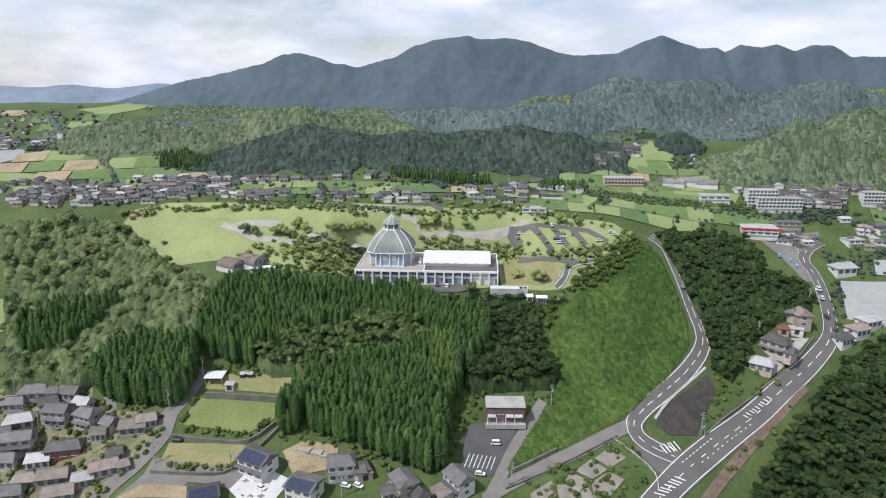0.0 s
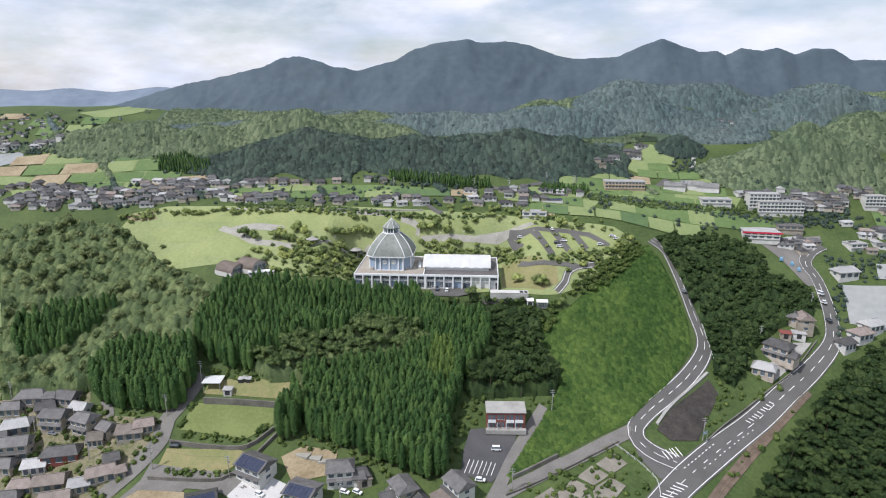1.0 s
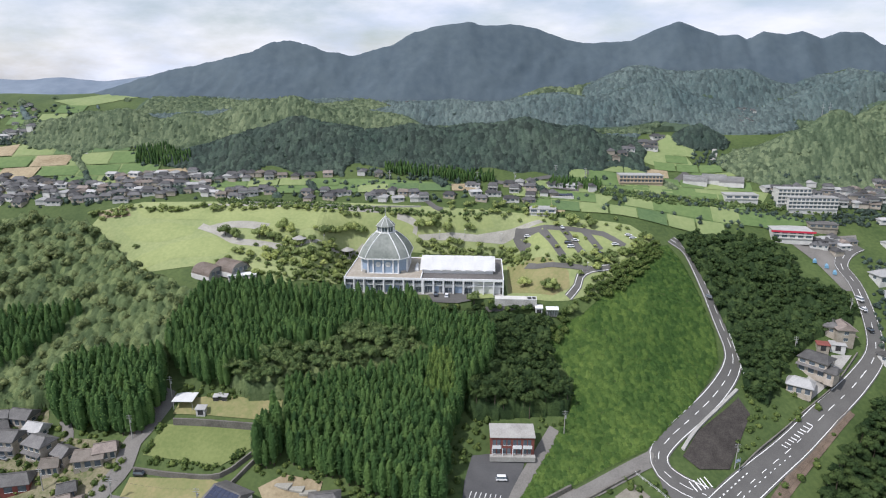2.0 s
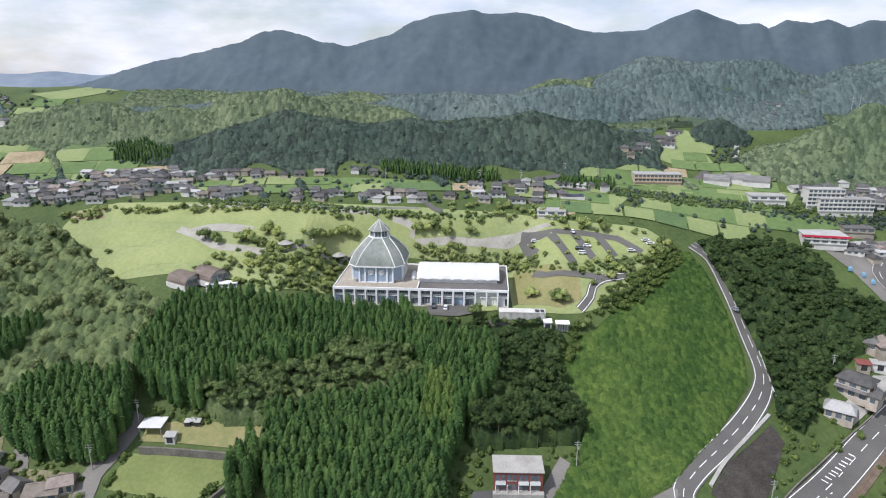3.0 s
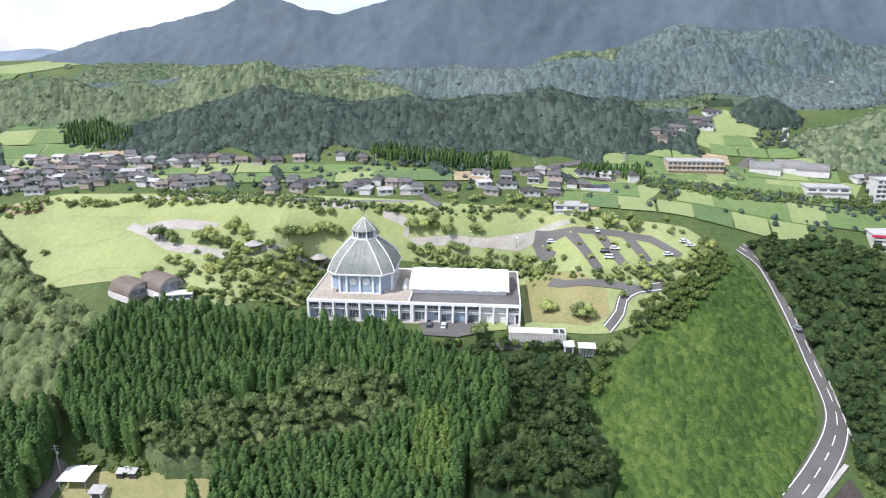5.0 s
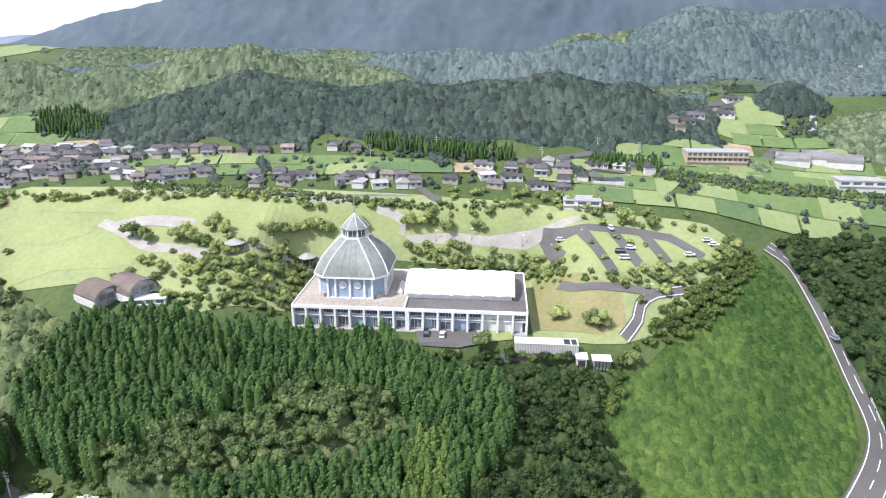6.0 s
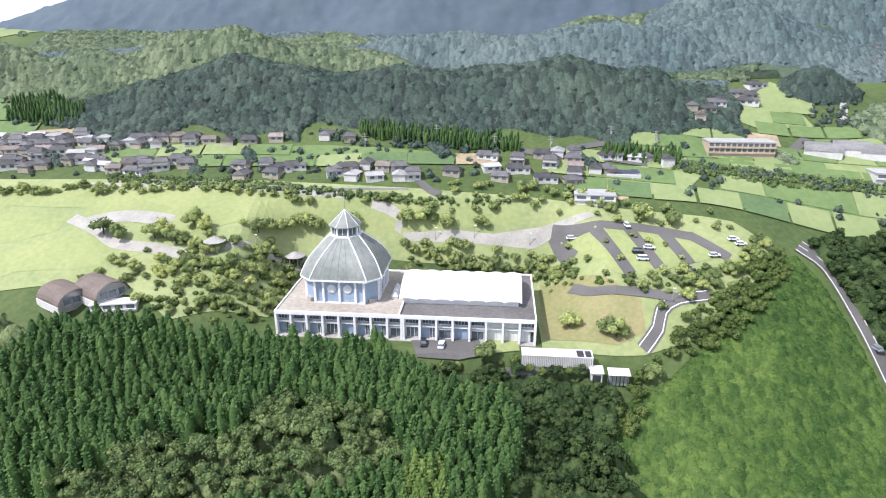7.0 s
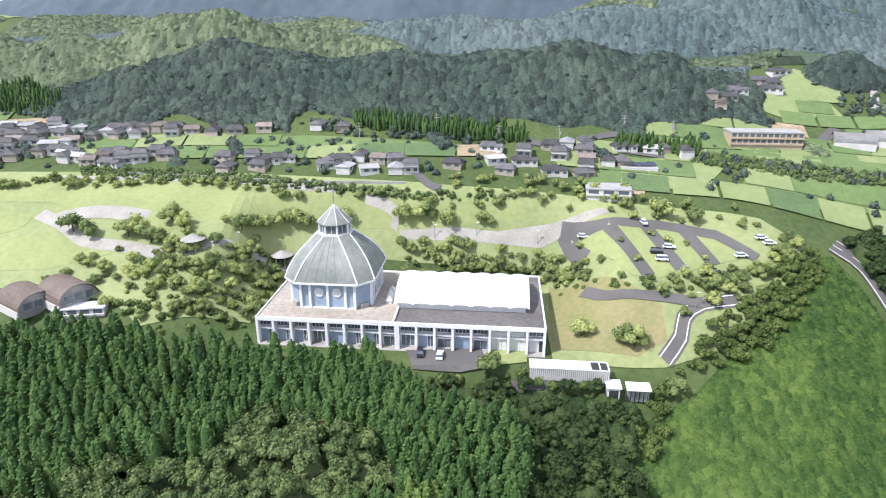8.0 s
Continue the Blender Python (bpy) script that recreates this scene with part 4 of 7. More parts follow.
road("road_10", [(35.3, 272.5), (40.4, 266.1), (53.0, 264.3), (60.5, 263.2)], 2.6, "park drive of grey asphalt", lift=1.1)
road("road_11", [(-10.4, 311.1), (-7.4, 307.4), (-3.6, 302.7), (-0.1, 301.1)], 2.6, "village road of grey asphalt")
road("road_12", [(24.5, 324.6), (35.0, 321.9), (51.1, 328.3), (71.9, 331.8), (82.6, 338.8), (95.4, 352.8), (119.7, 362.9)], 2.8, "valley road of grey asphalt")
road("road_13", [(50.0, 320.0), (79.1, 314.3), (105.8, 313.5), (118.7, 312.6)], 2.0, "valley lane of grey asphalt")
road("road_14", [(104.4, 313.9), (113.5, 324.2), (122.3, 332.6)], 3.2, "paved ramp up the valley")
road("road_15", [(-191.5, 343.4), (-188.3, 349.4), (-186.1, 353.6)], 3.0, "pale farm track through the paddies", "concrete")
road("road_16", [(138.5, 341.6), (142.8, 350.3), (140.4, 353.9)], 2.6, "pale cutting road on the hillside", "concrete")
road("path_1", [(-107.5, 289.7), (-97.5, 284.0), (-89.0, 278.4), (-79.4, 277.1), (-68.2, 275.1)], 3.5, "pale sandy park path", "paving")
road("path_2", [(-102.4, 286.7), (-95.3, 288.7), (-86.3, 288.9), (-76.9, 287.4)], 5.0, "pale sandy park path", "paving")
road("path_3", [(-20.8, 299.2), (-15.8, 298.1), (-12.3, 296.6), (-12.8, 294.3)], 2.0, "pale sandy park path", "paving")
road("path_4", [(-62.9, 275.0), (-48.4, 284.5), (-35.6, 292.3)], 2.0, "pale sandy park path", "paving")
road("path_5", [(-112.1, 304.3), (-82.8, 303.7), (-53.6, 302.7), (-27.5, 301.0)], 1.6, "narrow park path along the trees", "paving")
RAILS = [(81.2, 163.8), (92.7, 176.0), (103.8, 186.1), (120.5, 200.4), (135.6, 212.0), (142.3, 216.8)]
track = road("railway_track", RAILS, 3.6, "single railway track on brown ballast", "ballast", lift=0.5)
for s in (-0.55, 0.55):
    part("rail", ribbon(curve(RAILS), s - 0.06, s + 0.06, 0.44, across=1), M["timber"], track, "rusty steel rail")
# aisles of the car park
for line in ([(32.8, 291.4), (37.4, 283.0)], [(43.7, 287.4), (50.0, 270.1)], [(52.8, 286.6), (58.0, 272.2)], [(61.1, 287.2), (66.1, 273.4)], [(68.5, 283.9), (77.0, 275.8)], [(32.3, 291.6), (43.0, 288.5), (56.7, 286.8), (69.0, 283.2)]):
    road("aisle", line, 3.3, "grey asphalt aisle between grassed parking bays", lift=0.75)
# markings of the junction
def hatch(line, n, length, width, skew):
    ob = thing("road_marking", "white hatched road marking", "road marking", kind="structure")
    pts = curve(line, 0.5)
    for i in range(n):
        q = pts[int((i + 0.5) * len(pts) / n)]
        a = pts[min(int((i + 0.5) * len(pts) / n) + 1, len(pts) - 1)]
        d = np.array(a) - np.array(q)
        d = d / max(np.linalg.norm(d), 1e-6)
        s = np.array((d[1], -d[0]))
        e = s + d * skew
        ends = [np.array(q) - e * length / 2, np.array(q) + e * length / 2]
        part("stripe", ribbon([ends[0], (ends[0] + ends[1]) / 2, ends[1]], -width / 2, width / 2, 0.42, across=1), M["road_paint"], ob)


hatch([(69.4, 168.4), (79.3, 175.9)], 7, 3.0, 0.45, 0.6)
hatch([(112.7, 203.0), (126.1, 211.9)], 9, 1.6, 0.4, 0.5)
hatch([(76.2, 185.9), (82.4, 188.0)], 5, 3.2, 0.4, 0.2)
hatch([(81.3, 181.6), (95.9, 192.0)], 9, 0.3, 0.9, 0.0)
hatch([(88.4, 182.3), (114.1, 200.4)], 11, 0.25, 0.9, 0.0)


def wall_along(name, line, high, thick, material, label, low=1.0):
    """A wall or kerb along a line, its top following the ground."""
    pts = curve(line, 3.0)
    bm = bmesh.new()
    rows = []
    for i, q in enumerate(pts):
        a, b = pts[max(i - 1, 0)], pts[min(i + 1, len(pts) - 1)]
        d = np.array(b) - np.array(a)
        d = d / max(np.linalg.norm(d), 1e-6)
        s = np.array((d[1], -d[0])) * thick / 2
        z = height(*q)
        rows.append([bm.verts.new((*(np.array(q) + s * k), z + h)) for k, h in ((-1, -low), (-1, high), (1, high), (1, -low))])
    for r0, r1 in zip(rows, rows[1:]):
        for k in range(3):
            bm.faces.new((r0[k], r1[k], r1[k + 1], r0[k + 1]))
    bm.faces.new(rows[0])
    bm.faces.new(rows[-1][::-1])
    bmesh.ops.recalc_face_normals(bm, faces=bm.faces[:])
    return single(name, bm, M[material], label, "wall", kind="structure")


wall_along("retaining_wall_1", [(-88.5, 204.9), (-77.8, 204.5), (-59.5, 203.0)], 2.6, 0.6, "old_concrete", "weathered concrete retaining wall")
wall_along("retaining_wall_2", [(-95.6, 190.2), (-81.0, 188.4), (-68.0, 188.0), (-60.0, 194.5)], 1.6, 0.6, "old_concrete", "weathered concrete retaining wall below a lawn")
wall_along("retaining_wall_3", [(-98.0, 177.6), (-85.8, 176.8), (-73.0, 176.8), (-66.5, 182.4), (-58.3, 192.9)], 1.4, 0.6, "old_concrete", "weathered concrete retaining wall")
wall_along("kerb_1", [(20.4, 170.9), (33.3, 177.0), (47.8, 183.6), (61.4, 190.0)], 1.0, 0.5, "old_concrete", "concrete kerb wall along the lane")
wall_along("retaining_wall_4", [(77.2, 197.5), (84.1, 204.8), (94.3, 213.5), (104.4, 221.5)], 0.6, 1.1, "concrete", "pale stone revetment beside the road bend")
wall_along("retaining_wall_5", [(22.9, 177.5), (34.1, 182.8), (39.3, 185.1)], 1.6, 0.6, "old_concrete", "dark concrete retaining wall at the slope's foot")
wall_along("kerb_2", [(93.9, 192.9), (107.2, 203.3), (125.4, 215.5), (140.4, 224.7), (155.1, 236.2)], 1.0, 0.4, "old_concrete", "concrete kerb wall along the main road")
wall_along("kerb_3", [(-10.2, 302.9), (-39.1, 302.9), (-68.5, 304.9), (-98.0, 306.3)], 0.8, 0.4, "concrete", "low pale wall at the lawn's edge")

# ---------------------------------------------------------------- mountains


RIDGE = [(-470, 60), (-283, 62), (-248, 66.9), (-207, 77.9), (-175, 87.2), (-148, 92), (-120, 99), (-108, 104.5), (-101, 105.2), (-86, 103), (-74, 98.3), (-56, 96.1), (-32, 102.7), (-19, 109.9), (-5, 113.5), (17, 116.4), (25, 114.2), (49, 114.6), (61, 111), (77, 105.6), (88, 103.4), (119, 105.2), (131, 111), (147, 116.8), (160, 112.1), (172, 108.1), (183, 108.8), (190, 105.6), (200, 110.7), (215, 108.8), (224, 111), (237, 106.3), (249, 110.7), (263, 109.9), (275, 103), (299, 102.7), (368, 104.9), (467, 94.6)]
FAR_RIDGE = [(-1400, 70), (-873, 80.3), (-631, 81.9), (-584, 78.8), (-534, 83.4), (-471, 77.2), (-405, 85), (-358, 80.3), (-294, 74.1), (-181, 66.3), (0, 62), (900, 60)]


def mountain_range(name, crest, far, deep, base, seed, grain, material, label):
    """A wooded range with gullies; crest: x and height along it."""
    x0, x1 = crest[0][0], crest[-1][0]
    xs, us = np.linspace(x0, x1, int((x1 - x0) / grain)), np.linspace(-1, 1, 72)
    cx, cz = [q[0] for q in crest], [q[1] for q in crest]
    v = np.zeros((len(us), len(xs), 3))
    for i, x in enumerate(xs):
        bump = 0.8 * noise.noise(Vector((x * 0.11, 0, seed))) + 0.35 * noise.noise(Vector((x * 0.5, 2, seed)))
        top = np.interp(x, cx, cz) + bump - 0.4
        for j, u in enumerate(us):
            warp = noise.noise(Vector((x * 0.02, u * 2.0, seed + 5))) * 9
            gully = 1 - abs(noise.noise(Vector(((x + warp + u * 30) * 0.022, u * 1.1, seed)))) * 1.6
            spur = 1 - abs(noise.noise(Vector(((x - warp - u * 22) * 0.06, u * 2.4, seed + 2)))) * 1.6
            fine = noise.noise(Vector((x * 0.3, u * 9.0, seed + 3))) * 0.7 + noise.noise(Vector((x * 0.7, u * 24.0, seed + 9))) * 0.45
            s = max(0.0, 1 - abs(u)) ** 0.9
            edge = 4 * abs(u) * (1 - abs(u))
            v[j, i] = (x, far + u * deep, base + (top - base) * s + edge * ((gully - 0.7) * 6.0 + (spur - 0.7) * 2.2) + fine * (0.3 + edge))
    n, m = len(xs), len(us)
    k = np.arange((m - 1) * (n - 1))
    i = k // (n - 1) * n + k % (n - 1)
    f = np.stack([i, i + 1, i + n + 1, i + n], 1)
    ob = new(name, raw_mesh(name, v.reshape(-1, 3), f, M[material], True))
    tagged(ob, label, "mountain", kind="structure")


mountain_range("mountain_range", RIDGE, 432, 42, 48.0, 5.0, 2.0, "mountain", "long wooded mountain range under the sky, haze put into its blue-grey")
mountain_range("distant_range", FAR_RIDGE, 900, 120, 30.0, 8.0, 12.0, "hazed_distance", "low hills on the far horizon, haze put into their pale blue")

# ---------------------------------------------------------------- the hall with its domed tower


def glazed(parent, x0, x1, y, z0, z1, bars, material="glass"):
    """A window: frame with mullions, and panes a little behind."""
    w = boxed(x0, x1, y, y + 0.04, z0, z1)
    win = part("window", w, M[material], parent)
    fr = bmesh.new()
    t = 0.07
    box(fr, x0, x1, y - 0.05, y + 0.02, z0, z0 + t)
    box(fr, x0, x1, y - 0.05, y + 0.02, z1 - t, z1)
    for k in range(bars + 1):
        x = x0 + (x1 - x0 - t) * k / bars
        box(fr, x, x + t, y - 0.05, y + 0.02, z0 + t, z1 - t)
    part("window_frame", fr, M["white_paint"], win)
    return win


def octagon(flat, turn=math.pi / 8):
    r = flat / math.cos(math.pi / 8)
    return [(math.cos(turn + k * math.pi / 4) * r, math.sin(turn + k * math.pi / 4) * r) for k in range(8)]


def build_hall():
    hall = thing("exhibition_hall", "white colonnaded hall with an octagonal domed tower and tent roof", "building",
                 pose(BX, BY, 0, 0, 0, BYAW))
    W, D, ROOF, BAYS = 31.3, 29.0, 6.5, 16
    bay = 2 * W / BAYS
    wall = part("wall", prism([(-W + 0.4, 1.7), (W - 0.4, 1.7), (W - 0.4, D - 0.4), (-W + 0.4, D - 0.4)], -0.8, 5.7), M["white_panel"], hall, "pale rear walls")
    part("roof_slab", boxed(-W + 0.3, W - 0.3, 0.3, D - 0.3, 5.7, 6.15), M["roof_deck"], hall, "flat tan gravel roof")
    part("roof_deck", boxed(-0.8, W - 0.4, 0.4, D - 0.4, 6.15, 6.17), M["roof_deck_dark"], hall, "dark grey roof sheeting round the tent roof")
    for name, b in (("cornice", (-W, W, -0.05, 0.35, 5.55, ROOF)), ("cornice", (-W, W, D - 0.35, D, 5.55, ROOF)),
                    ("cornice", (-W, -W + 0.35, 0.35, D - 0.35, 5.55, ROOF)), ("cornice", (W - 0.35, W, 0.35, D - 0.35, 5.55, ROOF))):
        part(name, boxed(*b, bevel=0.05), M["white_paint"], hall, "white concrete parapet")
    part("parapet", boxed(-1.2, -0.85, 0.35, 9.5, 6.15, 6.75), M["white_paint"], hall, "low white roof upstand")
    part("plinth", boxed(-W, W, -0.6, 1.7, -1.2, 0.12), M["concrete"], hall, "concrete plinth")
    for k in range(BAYS + 1):
        x = -W + k * bay
        x = min(max(x, -W + 0.3), W - 0.3)
        part("column", boxed(x - 0.28, x + 0.28, -0.02, 0.55, 0.12, 5.55, 0.04), M["white_paint"], hall)
        part("pilaster", boxed(x - 0.2, x + 0.2, 0.55, 1.7, 0.12, 5.55), M["white_paint"], hall)
    part("column", boxed(-0.75, -0.25, -0.06, 0.55, 0.12, 5.55, 0.04), M["white_paint"], hall)
    lower = "pppgbppegpebewwd"
    for k in range(BAYS):
        x0, x1 = -W + k * bay + 0.3, -W + (k + 1) * bay - 0.3
        part("spandrel", boxed(x0, x1, 0.9, 1.7, 3.15, 3.55, 0.03), M["white_paint"], hall, "white balcony beam")
        kind = lower[k]
        if kind == "w":
            for z0, z1 in ((0.15, 3.1), (3.6, 5.5)):
                for j in range(3):
                    a = x0 + (x1 - x0) * j / 3
                    part("wall_panel", boxed(a + 0.03, a + (x1 - x0) / 3 - 0.03, 1.35, 1.65, z0, z1, 0.02), M["white_panel"], hall)
            continue
        glazed(hall, x0 + 0.1, x1 - 0.1, 1.55, 3.75, 5.25, 4)
        rail = bmesh.new()
        box(rail, x0, x1, 0.92, 0.97, 4.15, 4.2)
        for j in range(7):
            a = x0 + (x1 - x0 - 0.04) * j / 6
            box(rail, a, a + 0.04, 0.92, 0.96, 3.55, 4.15)
        part("railing", rail, M["white_paint"], hall, "thin white balcony railing")
        if kind == "b":
            part("wall_panel", boxed(x0 + 0.2, x1 - 0.2, 1.4, 1.66, 0.15, 3.05, 0.02), M["blue_panel"], hall, "blue-grey wall panel")
        elif kind == "g":
            glazed(hall, x0 + 0.2, x1 - 0.2, 1.5, 0.3, 2.9, 3)
        elif kind == "e":
            glazed(hall, x0 + 0.2, x1 - 0.2, 1.5, 0.15, 2.4, 2)
            part("door_head", boxed(x0 + 0.1, x1 - 0.1, 1.2, 1.64, 2.45, 2.75, 0.03), M["white_paint"], hall)
        elif kind == "d":
            part("wall_panel", boxed(x0 + 0.2, x1 - 1.0, 1.4, 1.66, 0.15, 3.05, 0.02), M["white_panel"], hall)
            # no opening here: a dark panel stands in for the doorway's shade
            part("doorway", boxed(x1 - 0.9, x1 - 0.1, 1.5, 1.68, 0.15, 2.6), M["dark"], hall, "dark panel standing for the shade in the doorway")
        else:
            part("wall_panel", boxed(x0 + 0.15, x0 + (x1 - x0) * 0.55, 1.45, 1.66, 0.15, 3.05, 0.02), M["blue_panel"], hall, "blue-grey wall panel")
            glazed(hall, x0 + (x1 - x0) * 0.58, x1 - 0.1, 1.5, 0.2, 2.9, 2)

    # tower: drum with cut corners, bell-shaped dome, lantern, spire
    TX, TY = -16.6, 15.3

    def cut_square(half, front):
        return [(TX + x, TY + y) for x, y in ((-front, -half), (front, -half), (half, -front), (half, front), (front, half), (-front, half), (-half, front), (-half, -front))]

    tower = part("tower", prism(cut_square(9.0, 6.2), 6.1, 12.4), M["blue_panel"], hall, "drum of blue-grey panels with cut corners")
    for turn in range(4):
        spin = Matrix.Translation((TX, TY, 0)) @ Matrix.Rotation(turn * math.pi / 2, 4, "Z")
        for x in (-6.1, -4.0, 0.0, 4.0, 6.1):
            bm = boxed(x - 0.27, x + 0.27, -9.5, -8.9, 6.15, 12.3, 0.04)
            bm.transform(spin)
            part("column", bm, M["white_paint"], tower)
        for name, b in (("ring_beam", (-6.4, 6.4, -9.35, -8.9, 11.75, 12.3)), ("base_beam", (-6.4, 6.4, -9.4, -8.9, 6.12, 6.45))):
            bm = boxed(*b, 0.03)
            bm.transform(spin)
            part(name, bm, M["white_paint"], tower)
        corner = boxed(-1.0, 1.0, -0.8, 0.5, 6.12, 7.2, 0.05)
        corner.transform(spin @ Matrix.Translation((7.6, -7.6, 0)) @ Matrix.Rotation(math.pi / 4, 4, "Z"))
        part("buttress", corner, M["concrete"], tower, "low concrete corner block")
        for x in (-1.98, 1.98):
            bm = bmesh.new()
            c, d, s = Vector((x, -9.0, 9.9)), Vector((0, -1, 0)), Vector((1, 0, 0))
            tube(bm, c, c + d * 0.14, 1.08, 1.08, 28)
            tube(bm, c + d * 0.14, c + d * 0.2, 0.6, 0.55, 20)
            for q in range(10):
                a = q * math.pi / 5
                o = (s * math.cos(a) + Vector((0, 0, math.sin(a)))) * 0.85
                tube(bm, c + d * 0.1 + o, c + d * 0.22 + o, 0.18, 0.14, 8)
            bm.transform(spin)
            part("medallion", bm, M["white_panel"], tower, "pale round relief medallion")
    part("eave_slab", prism(cut_square(10.35, 7.1), 12.2, 12.6), M["white_paint"], tower, "white projecting eave slab")
    steps, BASE, RISE = 9, 12.6, 8.8
    prof = []
    for i in range(steps + 1):
        u = i / steps
        bulge = 1.05 * math.sin(math.pi * u)
        prof.append((3.7 + 6.5 * (1 - u) + bulge, 1.55 + 5.5 * (1 - u) + bulge * 0.6, BASE + RISE * u))
    for k in range(8):
        bm, rib, seam = bmesh.new(), bmesh.new(), bmesh.new()
        rows = []
        for half, front, z in prof:
            ring = cut_square(half, front)
            (xa, ya), (xb, yb) = ring[k], ring[(k + 1) % 8]
            n = 12
            row = []
            for j in range(n + 1):
                u = j / n
                dip = 0.14 * math.cos(u * 8 * math.pi) if z < BASE + 0.1 and k % 2 == 0 else 0.0
                row.append(bm.verts.new((xa + (xb - xa) * u, ya + (yb - ya) * u, z + 0.02 + dip)))
            rows.append(row)
        for r0, r1 in zip(rows, rows[1:]):
            for j in range(n):
                bm.faces.new((r0[j], r0[j + 1], r1[j + 1], r1[j]))
            tube(rib, r0[0].co, r1[0].co, 0.19, 0.17, 6)
            for j in (range(2, n, 2) if k % 2 == 0 else (4, 8)):
                tube(seam, r0[j].co + Vector((0, 0, 0.02)), r1[j].co + Vector((0, 0, 0.02)), 0.05, 0.05, 4)
        part("roof_segment", bm, M["dome_sheet"], tower, "grey-green sheet metal dome segment")
        part("rib", rib, M["white_paint"], tower, "white dome rib")
        part("seam", seam, M["dome_sheet"], tower)
    lantern = part("lantern", prism([(x + TX, y + TY) for x, y in octagon(3.1)], 21.20, 23.90), M["dome_sheet"], hall, "octagonal lantern on the dome")
    part("lantern_base", prism([(x + TX, y + TY) for x, y in octagon(3.9)], 21.00, 21.55), M["white_paint"], lantern)
    lc = [(x + TX, y + TY) for x, y in octagon(3.25)]
    for k in range(8):
        (xa, ya), (xb, yb) = lc[k], lc[(k + 1) % 8]
        part("column", tube(bmesh.new(), (xa, ya, 21.50), (xa, ya, 23.90), 0.22, 0.22, 8), M["white_paint"], lantern)
        d = Vector(((xa + xb) / 2 - TX, (ya + yb) / 2 - TY, 0)).normalized()
        s = Vector((-d.y, d.x, 0))
        c = Vector((TX, TY, 0)) + d * 3.1
        pane = prism([(c + s * a + d * b)[:2] for a, b in ((-0.85, 0.0), (0.85, 0.0), (0.85, 0.06), (-0.85, 0.06))], 21.90, 23.50)
        win = part("window", pane, M["glass"], lantern)
        part("window_frame", prism([(c + s * a + d * b)[:2] for a, b in ((-0.05, 0.0), (0.05, 0.0), (0.05, 0.1), (-0.05, 0.1))], 21.80, 23.60), M["white_paint"], win)
    cap = bmesh.new()
    ring = [cap.verts.new((x + TX, y + TY, 23.85)) for x, y in octagon(3.75)]
    low = [cap.verts.new((x + TX, y + TY, 23.65)) for x, y in octagon(3.75)]
    tip = cap.verts.new((TX, TY, 27.80))
    cap.faces.new(low[::-1])
    for k in range(8):
        cap.faces.new((ring[k], ring[(k + 1) % 8], tip))
        cap.faces.new((low[k], low[(k + 1) % 8], ring[(k + 1) % 8], ring[k]))
    lid = part("lantern_roof", cap, M["dome_sheet"], lantern, "pointed grey-green lantern roof")
    for k in range(8):
        x, y = octagon(3.75)[k]
        part("rib", tube(bmesh.new(), (x + TX, y + TY, 23.87), (TX, TY, 27.80), 0.09, 0.07, 5), M["white_paint"], lantern)
    part("spire", tube(bmesh.new(), (TX, TY, 27.60), (TX, TY, 32.20), 0.16, 0.05, 8), M["steel"], lantern, "thin metal spire")

    # tent roof over the great room
    X0, X1, Y0, Y1 = -2.0, 28.0, 7.0, 23.0
    part("clerestory", boxed(X0 + 0.8, X1 - 0.8, Y0 + 0.9, Y1 - 0.9, 6.15, 7.3), M["white_panel"], hall, "low wall under the tent roof")
    tent = bmesh.new()
    waves, nx, ny = 7, 84, 16
    grid = []
    for j in range(ny + 1):
        v = j / ny
        row = []
        for i in range(nx + 1):
            u = i / nx
            crest = abs(math.sin(u * waves * math.pi)) ** 0.8
            z = 7.0 + 3.7 * math.sin(math.pi * min(1, v * 0.86 + 0.02)) ** 0.7 + 0.42 * crest * (1 if j in (0, ny) else 0.25)
            row.append(tent.verts.new((X0 + (X1 - X0) * u, Y0 + (Y1 - Y0) * v - (0.25 * (1 - crest) if j == 0 else 0), z)))
        grid.append(row)
    for r0, r1 in zip(grid, grid[1:]):
        for i in range(nx):
            tent.faces.new((r0[i], r0[i + 1], r1[i + 1], r1[i]))
    bmesh.ops.solidify(tent, geom=tent.faces[:], thickness=-0.22)
    part("tent_roof", tent, M["membrane"], hall, "brilliant white scalloped membrane roof")
    for k in range(3):
        bm = bmesh.new()
        c = (-3.6 - 0.1 * k, 10.5 + 2.6 * k)
        bmesh.ops.create_cone(bm, cap_ends=True, segments=4, radius1=1.25, radius2=0.05, depth=1.3, matrix=Matrix.Translation((c[0], c[1], 7.5)) @ pose(0, 0, 0, 0, 0, 45))
        box(bm, c[0] - 0.7, c[0] + 0.7, c[1] - 0.7, c[1] + 0.7, 6.1, 6.85)
        part("skylight", bm, M["white_panel"], hall, "small pyramid rooflight")


build_hall()

# ---------------------------------------------------------------- houses


